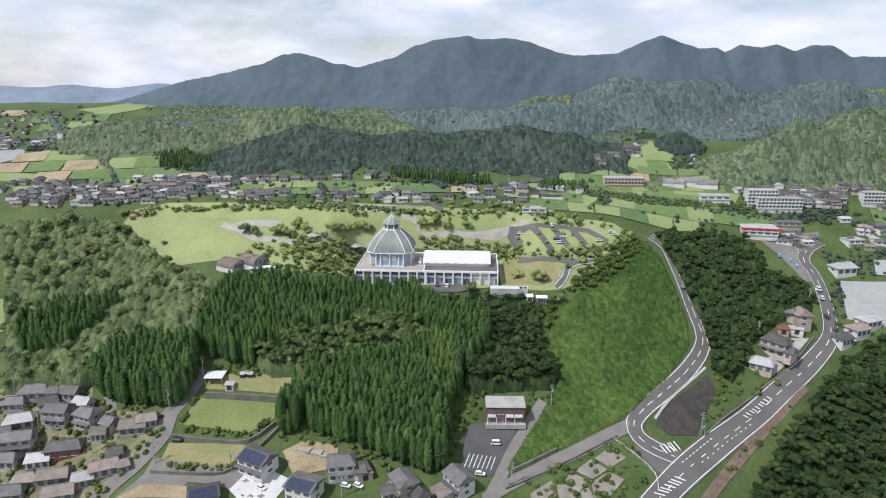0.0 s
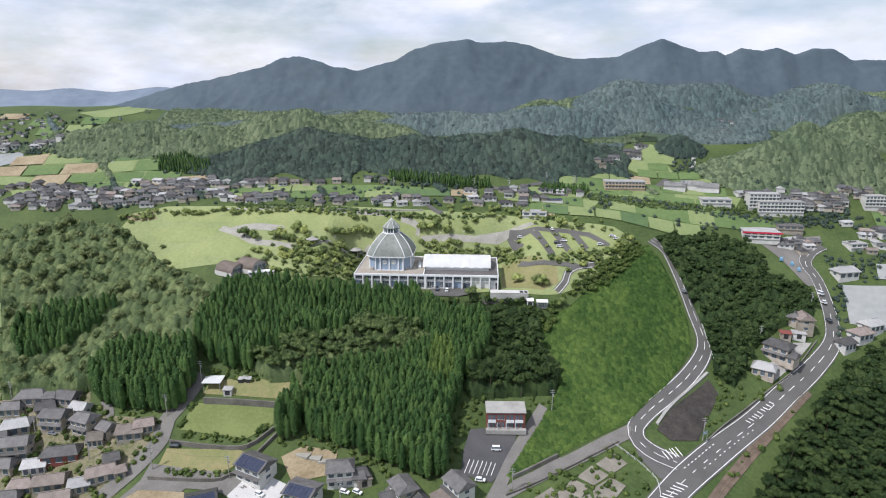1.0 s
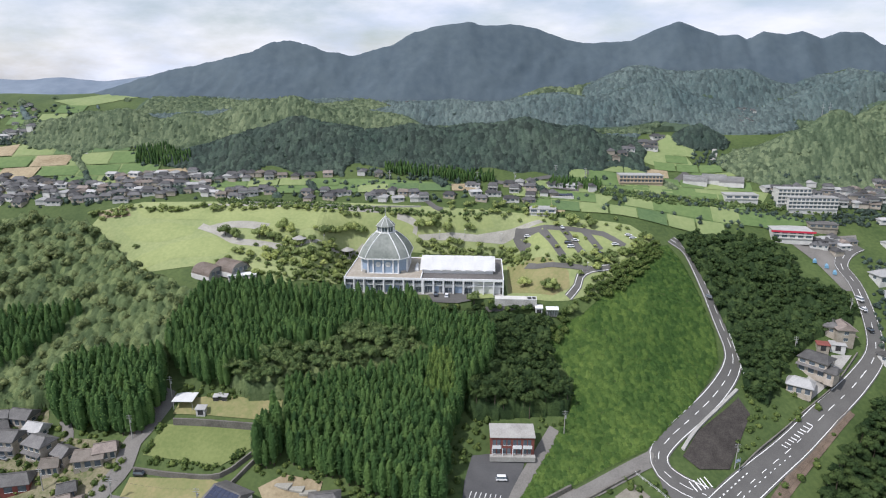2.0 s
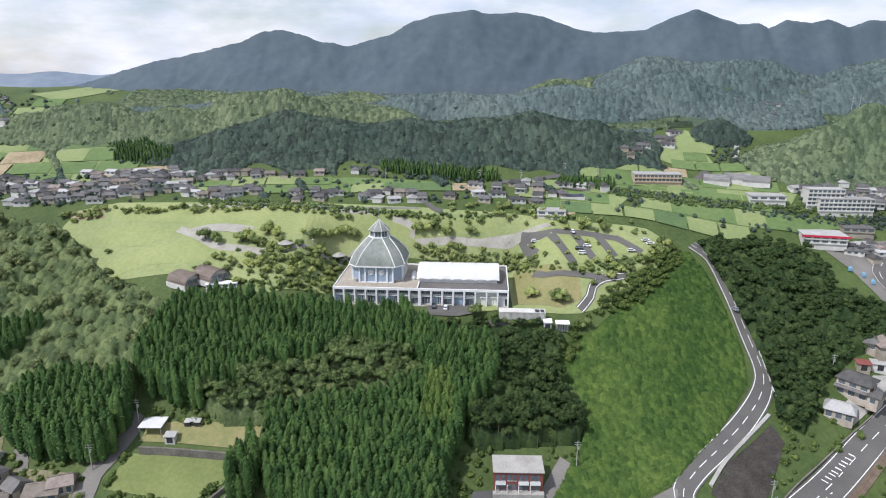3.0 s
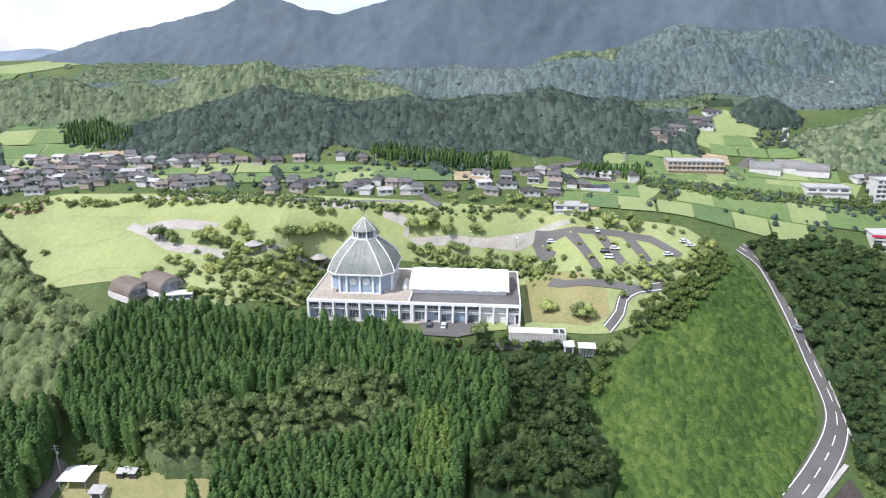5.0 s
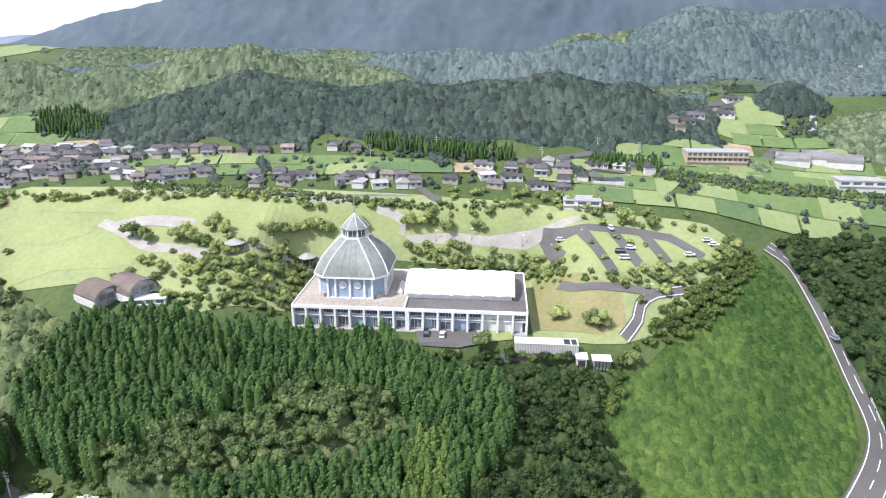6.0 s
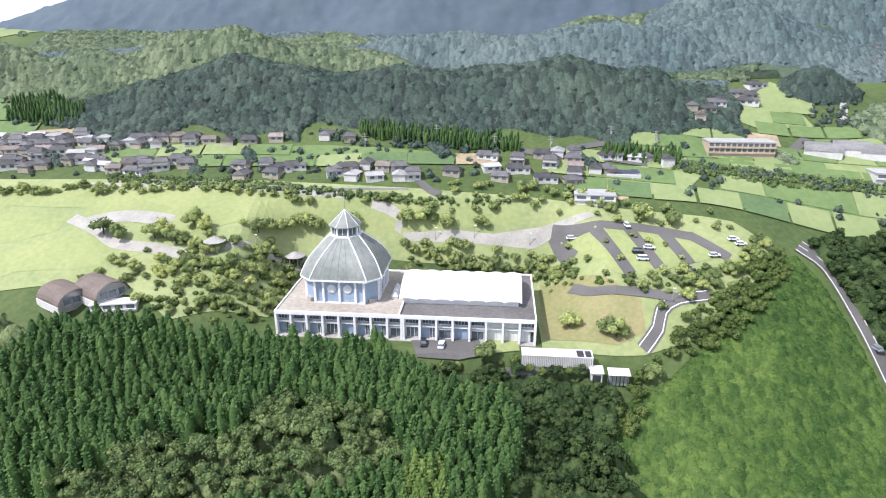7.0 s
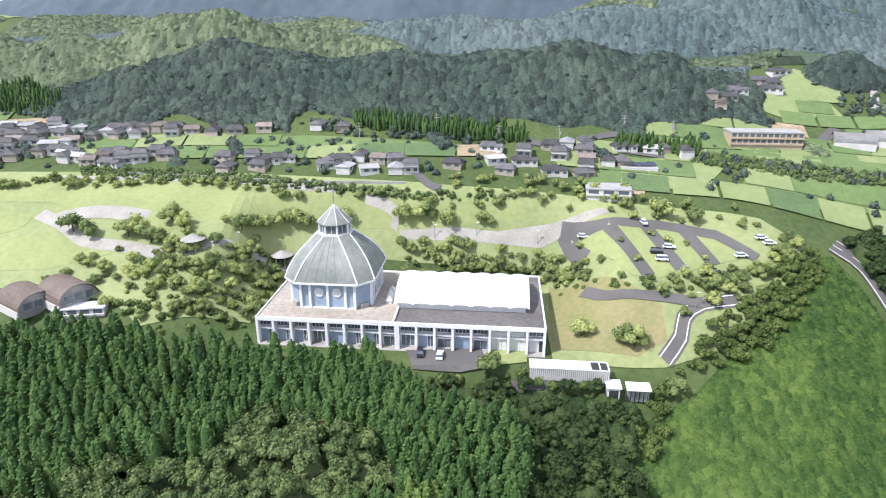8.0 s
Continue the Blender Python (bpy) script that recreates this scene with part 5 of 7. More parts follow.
def gable(w, d, eaves, rise, over=0.6, thick=0.18, bm=None, hip=0.0, x=0.0, y=0.0):
    """A gable or hip roof shell, ridge along x."""
    bm = bm or bmesh.new()
    a, b = w / 2 + over, d / 2 + over
    h = a * hip
    for dz in (0.0,):
        low = [bm.verts.new((x + p, y + q, eaves)) for p, q in ((-a, -b), (a, -b), (a, b), (-a, b))]
        ridge = [bm.verts.new((x - a + h, y, eaves + rise)), bm.verts.new((x + a - h, y, eaves + rise))]
        under = [bm.verts.new((x + p, y + q, eaves - thick)) for p, q in ((-a, -b), (a, -b), (a, b), (-a, b))]
    bm.faces.new((low[0], low[1], ridge[1], ridge[0]))
    bm.faces.new((low[2], low[3], ridge[0], ridge[1]))
    bm.faces.new((low[1], low[2], ridge[1]))
    bm.faces.new((low[3], low[0], ridge[0]))
    for i in range(4):
        bm.faces.new((under[i], under[(i + 1) % 4], low[(i + 1) % 4], low[i]))
    bm.faces.new(under[::-1])
    return bm


def window_part(parent, x, y, z, w, h, face):
    """face: 0 front (-y), 1 right, 2 back, 3 left."""
    if face in (0, 2):
        s = -1 if face == 0 else 1
        pane = boxed(x - w / 2, x + w / 2, min(y, y + s * 0.05), max(y, y + s * 0.05), z, z + h)
        fr = boxed(x - w / 2 - 0.08, x + w / 2 + 0.08, min(y, y + s * 0.09), max(y, y + s * 0.09), z - 0.1, z)
    else:
        s = 1 if face == 1 else -1
        pane = boxed(min(x, x + s * 0.05), max(x, x + s * 0.05), y - w / 2, y + w / 2, z, z + h)
        fr = boxed(min(x, x + s * 0.09), max(x, x + s * 0.09), y - w / 2 - 0.08, y + w / 2 + 0.08, z - 0.1, z)
    win = part("window", pane, M["glass"], parent)
    part("window_sill", fr, M["white_paint"], win)


def house(label, w=10, d=7.5, storeys=2, wall="house_wall", roof="roof_tile", hip=0.3, rise=2.0, wing=0.0, solar=False, at=None, group="", porch=True, far=False):
    ob = thing("house", label, "house", at, group)
    e = 2.5 * storeys + 0.3
    body = boxed(-w / 2, w / 2, -d / 2, d / 2, -2.0, e)
    part("wall", body, M[wall], ob)
    rf = part("roof", gable(w, d, e, rise, hip=hip), M[roof], ob)
    a, h = w / 2 + 0.6, (w / 2 + 0.6) * hip
    part("ridge", boxed(-a + h, a - h, -0.16, 0.16, e + rise - 0.08, e + rise + 0.16, 0.04), M[roof], rf)
    if hip < 0.15:
        for s in (-1, 1):
            g = bmesh.new()
            v = [g.verts.new((s * w / 2, -d / 2, e)), g.verts.new((s * w / 2, d / 2, e)), g.verts.new((s * w / 2, 0, e + rise * 0.9))]
            g.faces.new(v)
            bmesh.ops.solidify(g, geom=g.faces[:], thickness=0.1)
            part("gable_wall", g, M[wall], ob)
    if porch and storeys > 1:
        part("porch_roof", lean_to(-w / 2 - 0.3, w / 2 + 0.3, -d / 2 - 1.3, -d / 2, 2.6, 3.1), M[roof], ob)
    for s in range(0 if far else storeys):
        z = 0.9 + 2.5 * s
        for k in range(3):
            window_part(ob, -w / 2 + w * (k + 0.5) / 3, -d / 2, z if s else 0.3, w / 5, 1.2 if s else 1.9, 0)
        window_part(ob, w / 2, 0, z, d / 4, 1.1, 1)
        window_part(ob, -w / 2, 0, z, d / 4, 1.1, 3)
    for k in range(2 if far else 0):
        part("window", boxed(-w * 0.3 + k * w * 0.45, -w * 0.05 + k * w * 0.45, -d / 2 - 0.05, -d / 2, 0.5, 2.2), M["glass"], ob)
    if wing:
        part("wing", boxed(w / 2, w / 2 + wing, -d / 2 - 1, d / 2 - 2.5, -2.0, 2.9), M[wall], ob)
        part("wing_roof", gable(wing + 0.4, d - 1.5, 2.9, 1.3, over=0.5, hip=0.35, x=w / 2 + wing / 2 + 0.2, y=-1.75), M[roof], ob)
        window_part(ob, w / 2 + wing / 2, -d / 2 - 1, 0.6, wing / 2.2, 1.6, 0)
    if solar:
        slope = math.atan2(rise, d / 2 + 0.6)
        for i in range(6):
            for j in range(3):
                pw, ph = (w - 0.6) / 6, (d / 2 + 0.2) / 3 / math.cos(slope)
                bm = boxed(-pw / 2 + 0.04, pw / 2 - 0.04, 0.03, ph - 0.03, 0.06, 0.12)
                bm.transform(Matrix.Translation((-w / 2 + 0.3 + pw * (i + 0.5), -d / 2 - 0.5, e)) @ Matrix.Rotation(slope, 4, "X") @ Matrix.Translation((0, ph * j, 0)))
                part("solar_panel", bm, M["solar"], rf, "dark blue solar panel")
    return ob


def lean_to(x0, x1, y0, y1, z0, z1):
    bm = bmesh.new()
    t = 0.15
    p = [(x0, y0, z0), (x1, y0, z0), (x1, y1, z1), (x0, y1, z1)]
    hi = [bm.verts.new(q) for q in p]
    lo = [bm.verts.new((q[0], q[1], q[2] - t)) for q in p]
    bm.faces.new(hi)
    bm.faces.new(lo[::-1])
    for i in range(4):
        bm.faces.new((lo[i], lo[(i + 1) % 4], hi[(i + 1) % 4], hi[i]))
    return bm


def shed(label, w, d, h, roof="roof_metal", wall="house_wall", at=None, open_front=False, name="shed"):
    ob = thing(name, label, "shed", at)
    if open_front:
        for x in (-w / 2 + 0.1, w / 2 - 0.1):
            for y in (-d / 2 + 0.1, d / 2 - 0.1):
                part("post", boxed(x - 0.07, x + 0.07, y - 0.07, y + 0.07, -1.5, h), M["steel"], ob)
    else:
        part("wall", boxed(-w / 2, w / 2, -d / 2, d / 2, -1.5, h), M[wall], ob)
        part("door", boxed(-0.9, 0.9, -d / 2 - 0.06, -d / 2, 0, min(2.1, h - 0.2)), M["dark"], ob)
    part("roof", lean_to(-w / 2 - 0.3, w / 2 + 0.3, -d / 2 - 0.3, d / 2 + 0.3, h + 0.15, h + 0.55), M[roof], ob)
    return ob


def spot(x, y, turn=0.0, up=0.0):
    return pose(x, y, height(x, y) + up, 0, 0, turn)


NEAR = [  # place, turn, width, depth, storeys, wall, roof, hip, wing
    ([(-155.9, 211.2)], 8, 10, 7, 1, "house_wall", "roof_tile", 0.35, 4.0),
    ([(-142.3, 210.8)], -10, 7.5, 6, 1, "house_wall", "roof_tile", 0.1, 0),
    ([(-155.4, 199.7)], 20, 9, 6.5, 1, "house_wall", "roof_metal", 0.3, 0),
    ([(-141.4, 201.0)], -6, 8.5, 6.5, 2, "house_wall", "roof_tile", 0.1, 0),
    ([(-129.0, 198.1)], -20, 7.5, 6, 2, "house_wall", "roof_tile", 0.3, 0),
    ([(-120.0, 195.8)], -25, 5, 5, 1, "house_wall", "roof_tile", 0.1, 0),
    ([(-110.7, 193.9)], 12, 8.5, 6, 1, "house_wall", "roof_tile_brown", 0.1, 0),
    ([(-150.5, 190.7)], 12, 10, 6.5, 2, "house_wall", "roof_tile", 0.1, 0),
    ([(-132.8, 188.6)], 12, 11.5, 6.5, 1, "red_wall", "roof_tile", 0.3, 0),
    ([(-151.6, 185.4)], 0, 8, 6, 1, "house_wall", "roof_tile", 0.3, 0),
    ([(-131.2, 178.4)], 12, 9.5, 6, 1, "house_wall", "roof_tile_brown", 0.1, 0),
    ([(-114.3, 179.4)], 25, 8.5, 6, 1, "house_wall", "roof_tile_brown", 0.1, 3.0),
    ([(-125.1, 171.2)], 15, 9, 6, 1, "house_wall", "roof_tile_brown", 0.1, 0),
    ([(-143.0, 173.2)], 10, 9, 6, 1, "house_wall", "roof_tile", 0.3, 0),
    ([(-33.9, 177.5)], 8, 8.5, 7, 2, "pale_wall", "roof_tile", 0.45, 3.5),
    ([(-12.6, 169.8)], -60, 8, 6.5, 2, "house_wall", "roof_tile", 0.3, 0),
    ([(5.2, 171.1)], -55, 8.5, 6.5, 2, "pale_wall", "roof_tile", 0.1, 0),
    ([(136.7, 230.8)], -50, 9.5, 7.5, 2, "house_wall", "roof_tile", 0.4, 3.0),
    ([(128.0, 223.9)], -35, 8, 6.5, 1, "house_wall", "roof_metal", 0.45, 0),
    ([(151.7, 241.3)], 80, 6.5, 6, 2, "house_wall", "roof_tile_brown", 0.1, 0),
    ([(174.0, 238.0)], 20, 8, 6, 1, "pale_wall", "roof_tile_brown", 0.3, 0),
    ([(165.7, 233.9)], 20, 6, 5, 1, "pale_wall", "roof_tile", 0.3, 0),
    ([(182.6, 266.5)], 10, 10, 6, 1, "pale_wall", "roof_metal", 0.3, 0),
]
NEAR += [
    ([(-148.5, 206.4)], 30, 6, 4.5, 1, "house_wall", "roof_tile", 0.1, 0),
    ([(-160.9, 206.4)], 5, 7.5, 5, 1, "house_wall", "roof_tile", 0.3, 0),
    ([(-134.9, 205.7)], -12, 6, 5, 1, "pale_wall", "roof_metal", 0.1, 0),
    ([(-122.3, 192.1)], 10, 5, 4, 1, "house_wall", "roof_tile_brown", 0.1, 0),
    ([(-106.6, 195.7)], 20, 6, 4.5, 1, "house_wall", "roof_tile_brown", 0.1, 0),
    ([(-140.1, 185.0)], 14, 7, 5, 1, "pale_wall", "roof_metal", 0.1, 0),
    ([(-119.6, 175.6)], 20, 6, 4.5, 1, "house_wall", "roof_metal", 0.1, 0),
    ([(-140.5, 177.8)], 10, 7, 5, 1, "house_wall", "roof_tile_brown", 0.3, 0),
    ([(-112.8, 183.8)], 25, 4.5, 4, 1, "house_wall", "roof_tile", 0.1, 0),
    ([(-158.5, 194.7)], 10, 7, 5.5, 1, "house_wall", "roof_tile", 0.3, 0),
    ([(-27.3, 177.6)], 15, 5, 5, 1, "house_wall", "roof_tile", 0.4, 0),
    ([(-7.6, 166.9)], -60, 6, 5, 1, "house_wall", "roof_tile", 0.3, 0),
    ([(-17.1, 167.9)], 20, 5, 4, 1, "house_wall", "roof_tile", 0.1, 0),
    ([(180.4, 241.5)], 20, 8, 6, 1, "pale_wall", "roof_metal", 0.3, 0),
    ([(149.1, 244.2)], 60, 5.5, 5, 1, "house_wall", "roof_tile", 0.3, 0),
]
TEXT = {"roof_tile": "grey tiled", "roof_tile_brown": "faded brown tiled", "roof_metal": "pale sheet metal"}
WALLS = {"house_wall": "beige", "red_wall": "dark red", "pale_wall": "white"}
for place, turn, w, d, storeys, wall, roof, hip, wing in NEAR:
    label = "%s %s house with a %s %s roof" % ("two-storey" if storeys == 2 else "low", WALLS[wall], TEXT[roof], "hipped" if hip > 0.2 else "gabled")
    house(label, w, d, storeys, wall, roof, hip, 2.0, wing, at=spot(*place[0], turn), group="houses of the near village")
house("pale grey house with a dark blue solar panel roof", 10.5, 8, 2, "pale_wall", "roof_tile", 0.05, 1.8, solar=True, at=spot(*[(-62.0, 178.4)][0], -28), group="houses of the near village")
house("white house with dark solar panels on its roof", 9.5, 8, 2, "pale_wall", "roof_tile", 0.05, 1.2, solar=True, at=spot(*[(-44.4, 168.4)][0], -20), group="houses of the near village", porch=False)
house("house with a solar panel roof beside a sandy plot", 9, 7, 1, "pale_wall", "roof_tile", 0.05, 1.6, solar=True, at=spot(*[(-76.3, 167.0)][0], 20), group="houses of the near village")
shed("open white-roofed carport in a yard", 6.5, 5, 2.3, "white_panel", at=spot(*[(-87.0, 212.0)][0], 0), open_front=True, name="carport")
shed("small white metal shed in a yard", 3.0, 2.2, 2.0, wall="pale_wall", at=spot(*[(-80.6, 208.9)][0], 0))
for px in [(-77.0, 213.3), (-75.5, 213.6), (-73.9, 213.3)]:
    shed("small white storage box in a yard", 1.3, 1.3, 1.5, wall="pale_wall", at=spot(*px, 0))
shed("low brown-roofed shed behind a house", 5, 4, 2.4, "roof_tile_brown", at=spot(*[(-26.2, 176.0)][0], 20))
shed("low brown-roofed lean-to by a house", 6, 5, 2.6, "roof_tile_brown", at=spot(*[(-0.3, 167.8)][0], -55))
shed("long white-roofed shed by the road", 5, 3, 2.2, wall="pale_wall", at=spot(*[(148.3, 238.0)][0], -15))
shed("red-roofed shed between houses", 4, 3, 2.2, roof="red_wall", at=spot(*[(142.8, 238.0)][0], -15))


def apartment_house():
    """Two-storey dark red apartment house with white balconies."""
    x, y = [(22.4, 197.5)][0]
    ob = thing("apartment_house", "two-storey dark red apartment house with white balconies and a grey roof", "building", spot(x, y, -1.0))
    w, d = 13.6, 6.5
    part("wall", boxed(-w / 2, w / 2, -d / 2, d / 2, -1.5, 6.2), M["red_wall"], ob)
    part("roof", lean_to(-w / 2 - 0.3, w / 2 + 0.3, -d / 2 - 0.4, d / 2 + 0.2, 6.3, 7.0), M["concrete"], ob)
    part("plinth", boxed(-w / 2 - 0.3, w / 2 + 0.3, -d / 2 - 1.6, -d / 2, -1.5, 0.1), M["concrete"], ob)
    for k in range(4):
        x0 = -w / 2 + 0.4 + k * (w - 0.8) / 4
        x1 = x0 + (w - 0.8) / 4 - 0.4
        for z in (0.1, 3.1):
            for c in (0.25, 0.75):
                window_part(ob, x0 + (x1 - x0) * c, -d / 2, z + 0.3, (x1 - x0) * 0.38, 1.9, 0)
        if k % 2 == 0 or k == 3:
            b = part("balcony", boxed(x0, x1, -d / 2 - 1.1, -d / 2, 2.75, 2.95), M["white_paint"], ob)
            part("balustrade", boxed(x0, x1, -d / 2 - 1.1, -d / 2 - 1.0, 2.95, 3.85), M["white_paint"], b)
        part("post", boxed(x0 - 0.1, x0 + 0.1, -d / 2 - 1.1, -d / 2 - 0.9, -0.2, 2.75), M["white_paint"], ob)


apartment_house()

# far villages: farmhouses across the valley, scaled down to fit the camera's view
PATTERNS = [
    house("farmhouse with a grey tiled hipped roof", 11.5, 8.5, 1, "house_wall", "far_tile", 0.35, 2.6, group="village houses", far=True),
    house("two-storey farmhouse with a grey tiled roof", 9.5, 8, 2, "pale_wall", "far_tile", 0.35, 2.4, group="village houses", far=True),
    house("house with a faded brown tiled roof", 10, 8, 1, "house_wall", "roof_tile_brown", 0.1, 2.2, group="village houses", far=True),
    house("white house with a pale metal roof", 11.5, 8.5, 1, "pale_wall", "roof_metal", 0.1, 1.8, group="village houses", far=True),
    house("farmhouse with a broad grey roof and a wing", 11, 8, 1, "pale_wall", "far_tile", 0.3, 2.6, 4.0, group="village houses", far=True),
]
VILLAGES = [  # outline, spacing, chance
    ([(-208.9, 324.9), (-138.3, 326.5), (-115.8, 322.7), (-113.6, 315.9), (-151.6, 307.6), (-182.4, 305.4), (-206.0, 311.6)], 6.0, 0.71),
    ([(-167.7, 331.0), (-112.2, 331.2), (-56.8, 331.6), (-53.1, 327.6), (-110.7, 325.9), (-162.2, 325.4)], 5.6, 0.80),
    ([(-237.9, 325.2), (-213.2, 329.6), (-192.5, 313.9), (-192.3, 302.2), (-222.6, 300.5)], 6.0, 0.69),
    ([(-119.9, 316.7), (-80.0, 317.6), (-77.2, 311.4), (-111.7, 309.5)], 5.6, 0.57),
    ([(-44.6, 332.6), (-26.0, 331.9), (-25.7, 327.6), (-42.5, 327.4)], 6.0, 0.69),
    ([(-66.0, 314.3), (-7.1, 316.6), (-4.1, 308.4), (-38.6, 305.3), (-63.5, 308.3)], 6.0, 0.57),
    ([(-4.2, 319.0), (35.1, 324.6), (73.7, 320.1), (77.6, 310.8), (33.4, 305.4), (1.8, 311.4)], 6.8, 0.52),
    ([(153.2, 317.3), (231.6, 315.8), (225.0, 303.7), (189.4, 306.3), (178.7, 308.1), (152.8, 308.5)], 6.4, 0.69),
    ([(-280.3, 394.3), (-243.4, 398.9), (-218.5, 359.0), (-243.0, 360.2), (-259.4, 359.9)], 7.2, 0.75),
    ([(84.2, 344.0), (119.2, 365.6), (123.1, 356.1), (86.6, 339.0)], 6.8, 0.57),
    ([(162.6, 293.8), (183.8, 294.4), (180.1, 281.5), (160.6, 277.6)], 6.4, 0.69),
    ([(200.9, 300.5), (221.8, 297.8), (211.8, 281.3), (193.2, 280.9)], 7.2, 0.57),
    ([(167.0, 387.0), (179.5, 387.9), (177.1, 377.9), (165.2, 371.9)], 3.4, 0.9),
    ([(182.4, 315.7), (204.2, 314.5), (207.2, 310.2), (197.7, 305.6), (180.5, 307.0)], 3.9, 0.9),
    ([(156.6, 289.4), (170.5, 292.5), (180.5, 287.6), (174.7, 281.6), (161.2, 281.6)], 6.0, 0.5),
    ([(-49.9, 412.3), (6.0, 415.6), (5.5, 382.0), (-48.4, 398.9)], 5.5, 0.55),
]
vrnd = random.Random(5)
for p in PATTERNS:
    p.matrix_basis = spot(*VILLAGES[0][0][PATTERNS.index(p)], 10) @ Matrix.Diagonal((0.47, 0.47, 0.47, 1))
for k, (outline, gap, chance) in enumerate(VILLAGES):
    for x, y in scattered(outline, gap * 0.78, 40 + k):
        if vrnd.random() < chance:
            copy_thing(PATTERNS[vrnd.choice((0, 0, 0, 1, 2, 3, 4, 4))], Matrix.Translation((x, y, height(x, y))) @ pose(0, 0, 0, 0, 0, vrnd.choice((-12, 5, 15, 80, 95))) @ Matrix.Scale(0.5 if y > 368 else 1.0, 4))


def long_block(name, label, w, d, storeys, wall, at, bays, category="building", roof="roof_metal", top=0.5):
    """A flat-roofed block with rows of windows."""
    ob = thing(name, label, category, at @ Matrix.Diagonal((0.8, 0.8, 0.8, 1)))
    h = 2.15 * storeys
    part("wall", boxed(-w / 2, w / 2, -d / 2, d / 2, -3, h), M[wall], ob)
    part("roof", boxed(-w / 2 - 0.2, w / 2 + 0.2, -d / 2 - 0.2, d / 2 + 0.2, h, h + top), M[roof], ob)
    for s in range(storeys):
        part("balcony", boxed(-w / 2, w / 2, -d / 2 - 0.5, -d / 2, 2.15 * s + 0.1, 2.15 * s + 0.7), M[wall], ob)
        for k in range(bays):
            x = -w / 2 + w * (k + 0.5) / bays
            part("window", boxed(x - w / bays * 0.34, x + w / bays * 0.34, -d / 2 - 0.05, -d / 2, 2.15 * s + 0.8, 2.15 * s + 2.0), M["glass"], ob)
    return ob


long_block("school_building", "long tan three-storey school building", 25.8, 9.2, 2, "tan_wall", spot(*[(96.2, 324.1)][0], -4), 12)
long_block("apartment_block", "long white apartment block with balconies", 27.6, 7.4, 3, "pale_wall", spot(*[(170.4, 305.7)][0], -4), 12, top=0.4)
long_block("apartment_block", "white apartment block with balconies", 18.4, 7.4, 4, "pale_wall", spot(*[(162.7, 308.3)][0], -4), 8, top=0.4)
long_block("apartment_block", "white apartment block far off in the town", 12.9, 7.4, 3, "pale_wall", spot(*[(219.6, 308.8)][0], -4), 6, top=0.4)
store = long_block("store", "white roadside store with a red band", 20.2, 12.9, 2, "pale_wall", spot(*[(154.8, 291.9)][0], -12), 5, top=0.3)
part("fascia", boxed(-11.2, 11.2, -7.3, -7.0, 3.6, 4.6), M["red_paint"], store, "red fascia band")
long_block("store", "low grey store beside a yard", 14.7, 9.2, 1, "house_wall", spot(*[(171.5, 296.9)][0], -12), 4, roof="roof_tile", top=0.5)
long_block("warehouse", "low white-roofed farm warehouse", 14.7, 9.2, 1, "pale_wall", spot(*[(45.6, 299.9)][0], -8), 3, top=0.4)
long_block("warehouse", "low white hall beside the school", 18.4, 9.2, 1, "pale_wall", spot(*[(139.9, 311.5)][0], -6), 4, top=0.6)
long_block("warehouse", "low white-roofed hall in the valley", 11.0, 7.4, 1, "pale_wall", spot(*[(197.7, 284.9)][0], 10), 3, top=0.6)


def vault(label, w, d, rise, roof, wall, at, name="vaulted_hall"):
    """A barrel-vaulted hall, its arched end towards -y."""
    ob = thing(name, label, "building", at)
    n = 14
    shell = bmesh.new()
    rows = []
    for y, grow in ((-d / 2, 0.0), (d / 2, 0.0)):
        rows.append([shell.verts.new((math.cos(math.pi * k / n) * w / 2, y, math.sin(math.pi * k / n) * rise + 0.4)) for k in range(n + 1)])
    for k in range(n):
        shell.faces.new((rows[0][k], rows[0][k + 1], rows[1][k + 1], rows[1][k]))
    bmesh.ops.solidify(shell, geom=shell.faces[:], thickness=0.3)
    part("roof", shell, M[roof], ob)
    for y in (-d / 2 + 0.5, d / 2 - 0.5):
        g = bmesh.new()
        pts = [g.verts.new((math.cos(math.pi * k / n) * (w / 2 - 0.3), y, math.sin(math.pi * k / n) * (rise - 0.3) + 0.4)) for k in range(n + 1)]
        pts += [g.verts.new((-w / 2 + 0.3, y, -1.5)), g.verts.new((w / 2 - 0.3, y, -1.5))]
        g.faces.new(pts)
        bmesh.ops.solidify(g, geom=g.faces[:], thickness=0.25)
        part("end_wall", g, M[wall], ob)
    for s in (-1, 1):
        part("side_wall", boxed(s * w / 2 - 0.2, s * w / 2 + 0.2, -d / 2, d / 2, -1.5, 0.5), M[wall], ob)
    for k in range(3):
        window_part(ob, -w / 4 + k * w / 4, -d / 2 + 0.3, 0.4, w / 6, rise * 0.45, 0)
    return ob


vault("brown barrel-vaulted pavilion among trees", 9.2, 11, 3.4, "vault_sheet", "pale_wall", spot(*[(-94.1, 261.5)][0], 58))
vault("brown barrel-vaulted pavilion with an arched white end", 9.2, 11, 3.8, "vault_sheet", "pale_wall", spot(*[(-85.4, 262.9)][0], 58))
long_block("pavilion_annex", "low white flat-roofed annex beside the vaults", 13.5, 4.4, 1, "pale_wall", spot(*[(-79.9, 258.5)][0], 10), 4, roof="white_paint", top=0.4)
for q in ([(123.8, 325.2)], [(132.9, 325.1)], [(140.1, 322.0)]):
    vault("pale round-roofed hall in the valley", 8, 11, 2.8, "roof_metal", "pale_wall", spot(*q[0], 70))
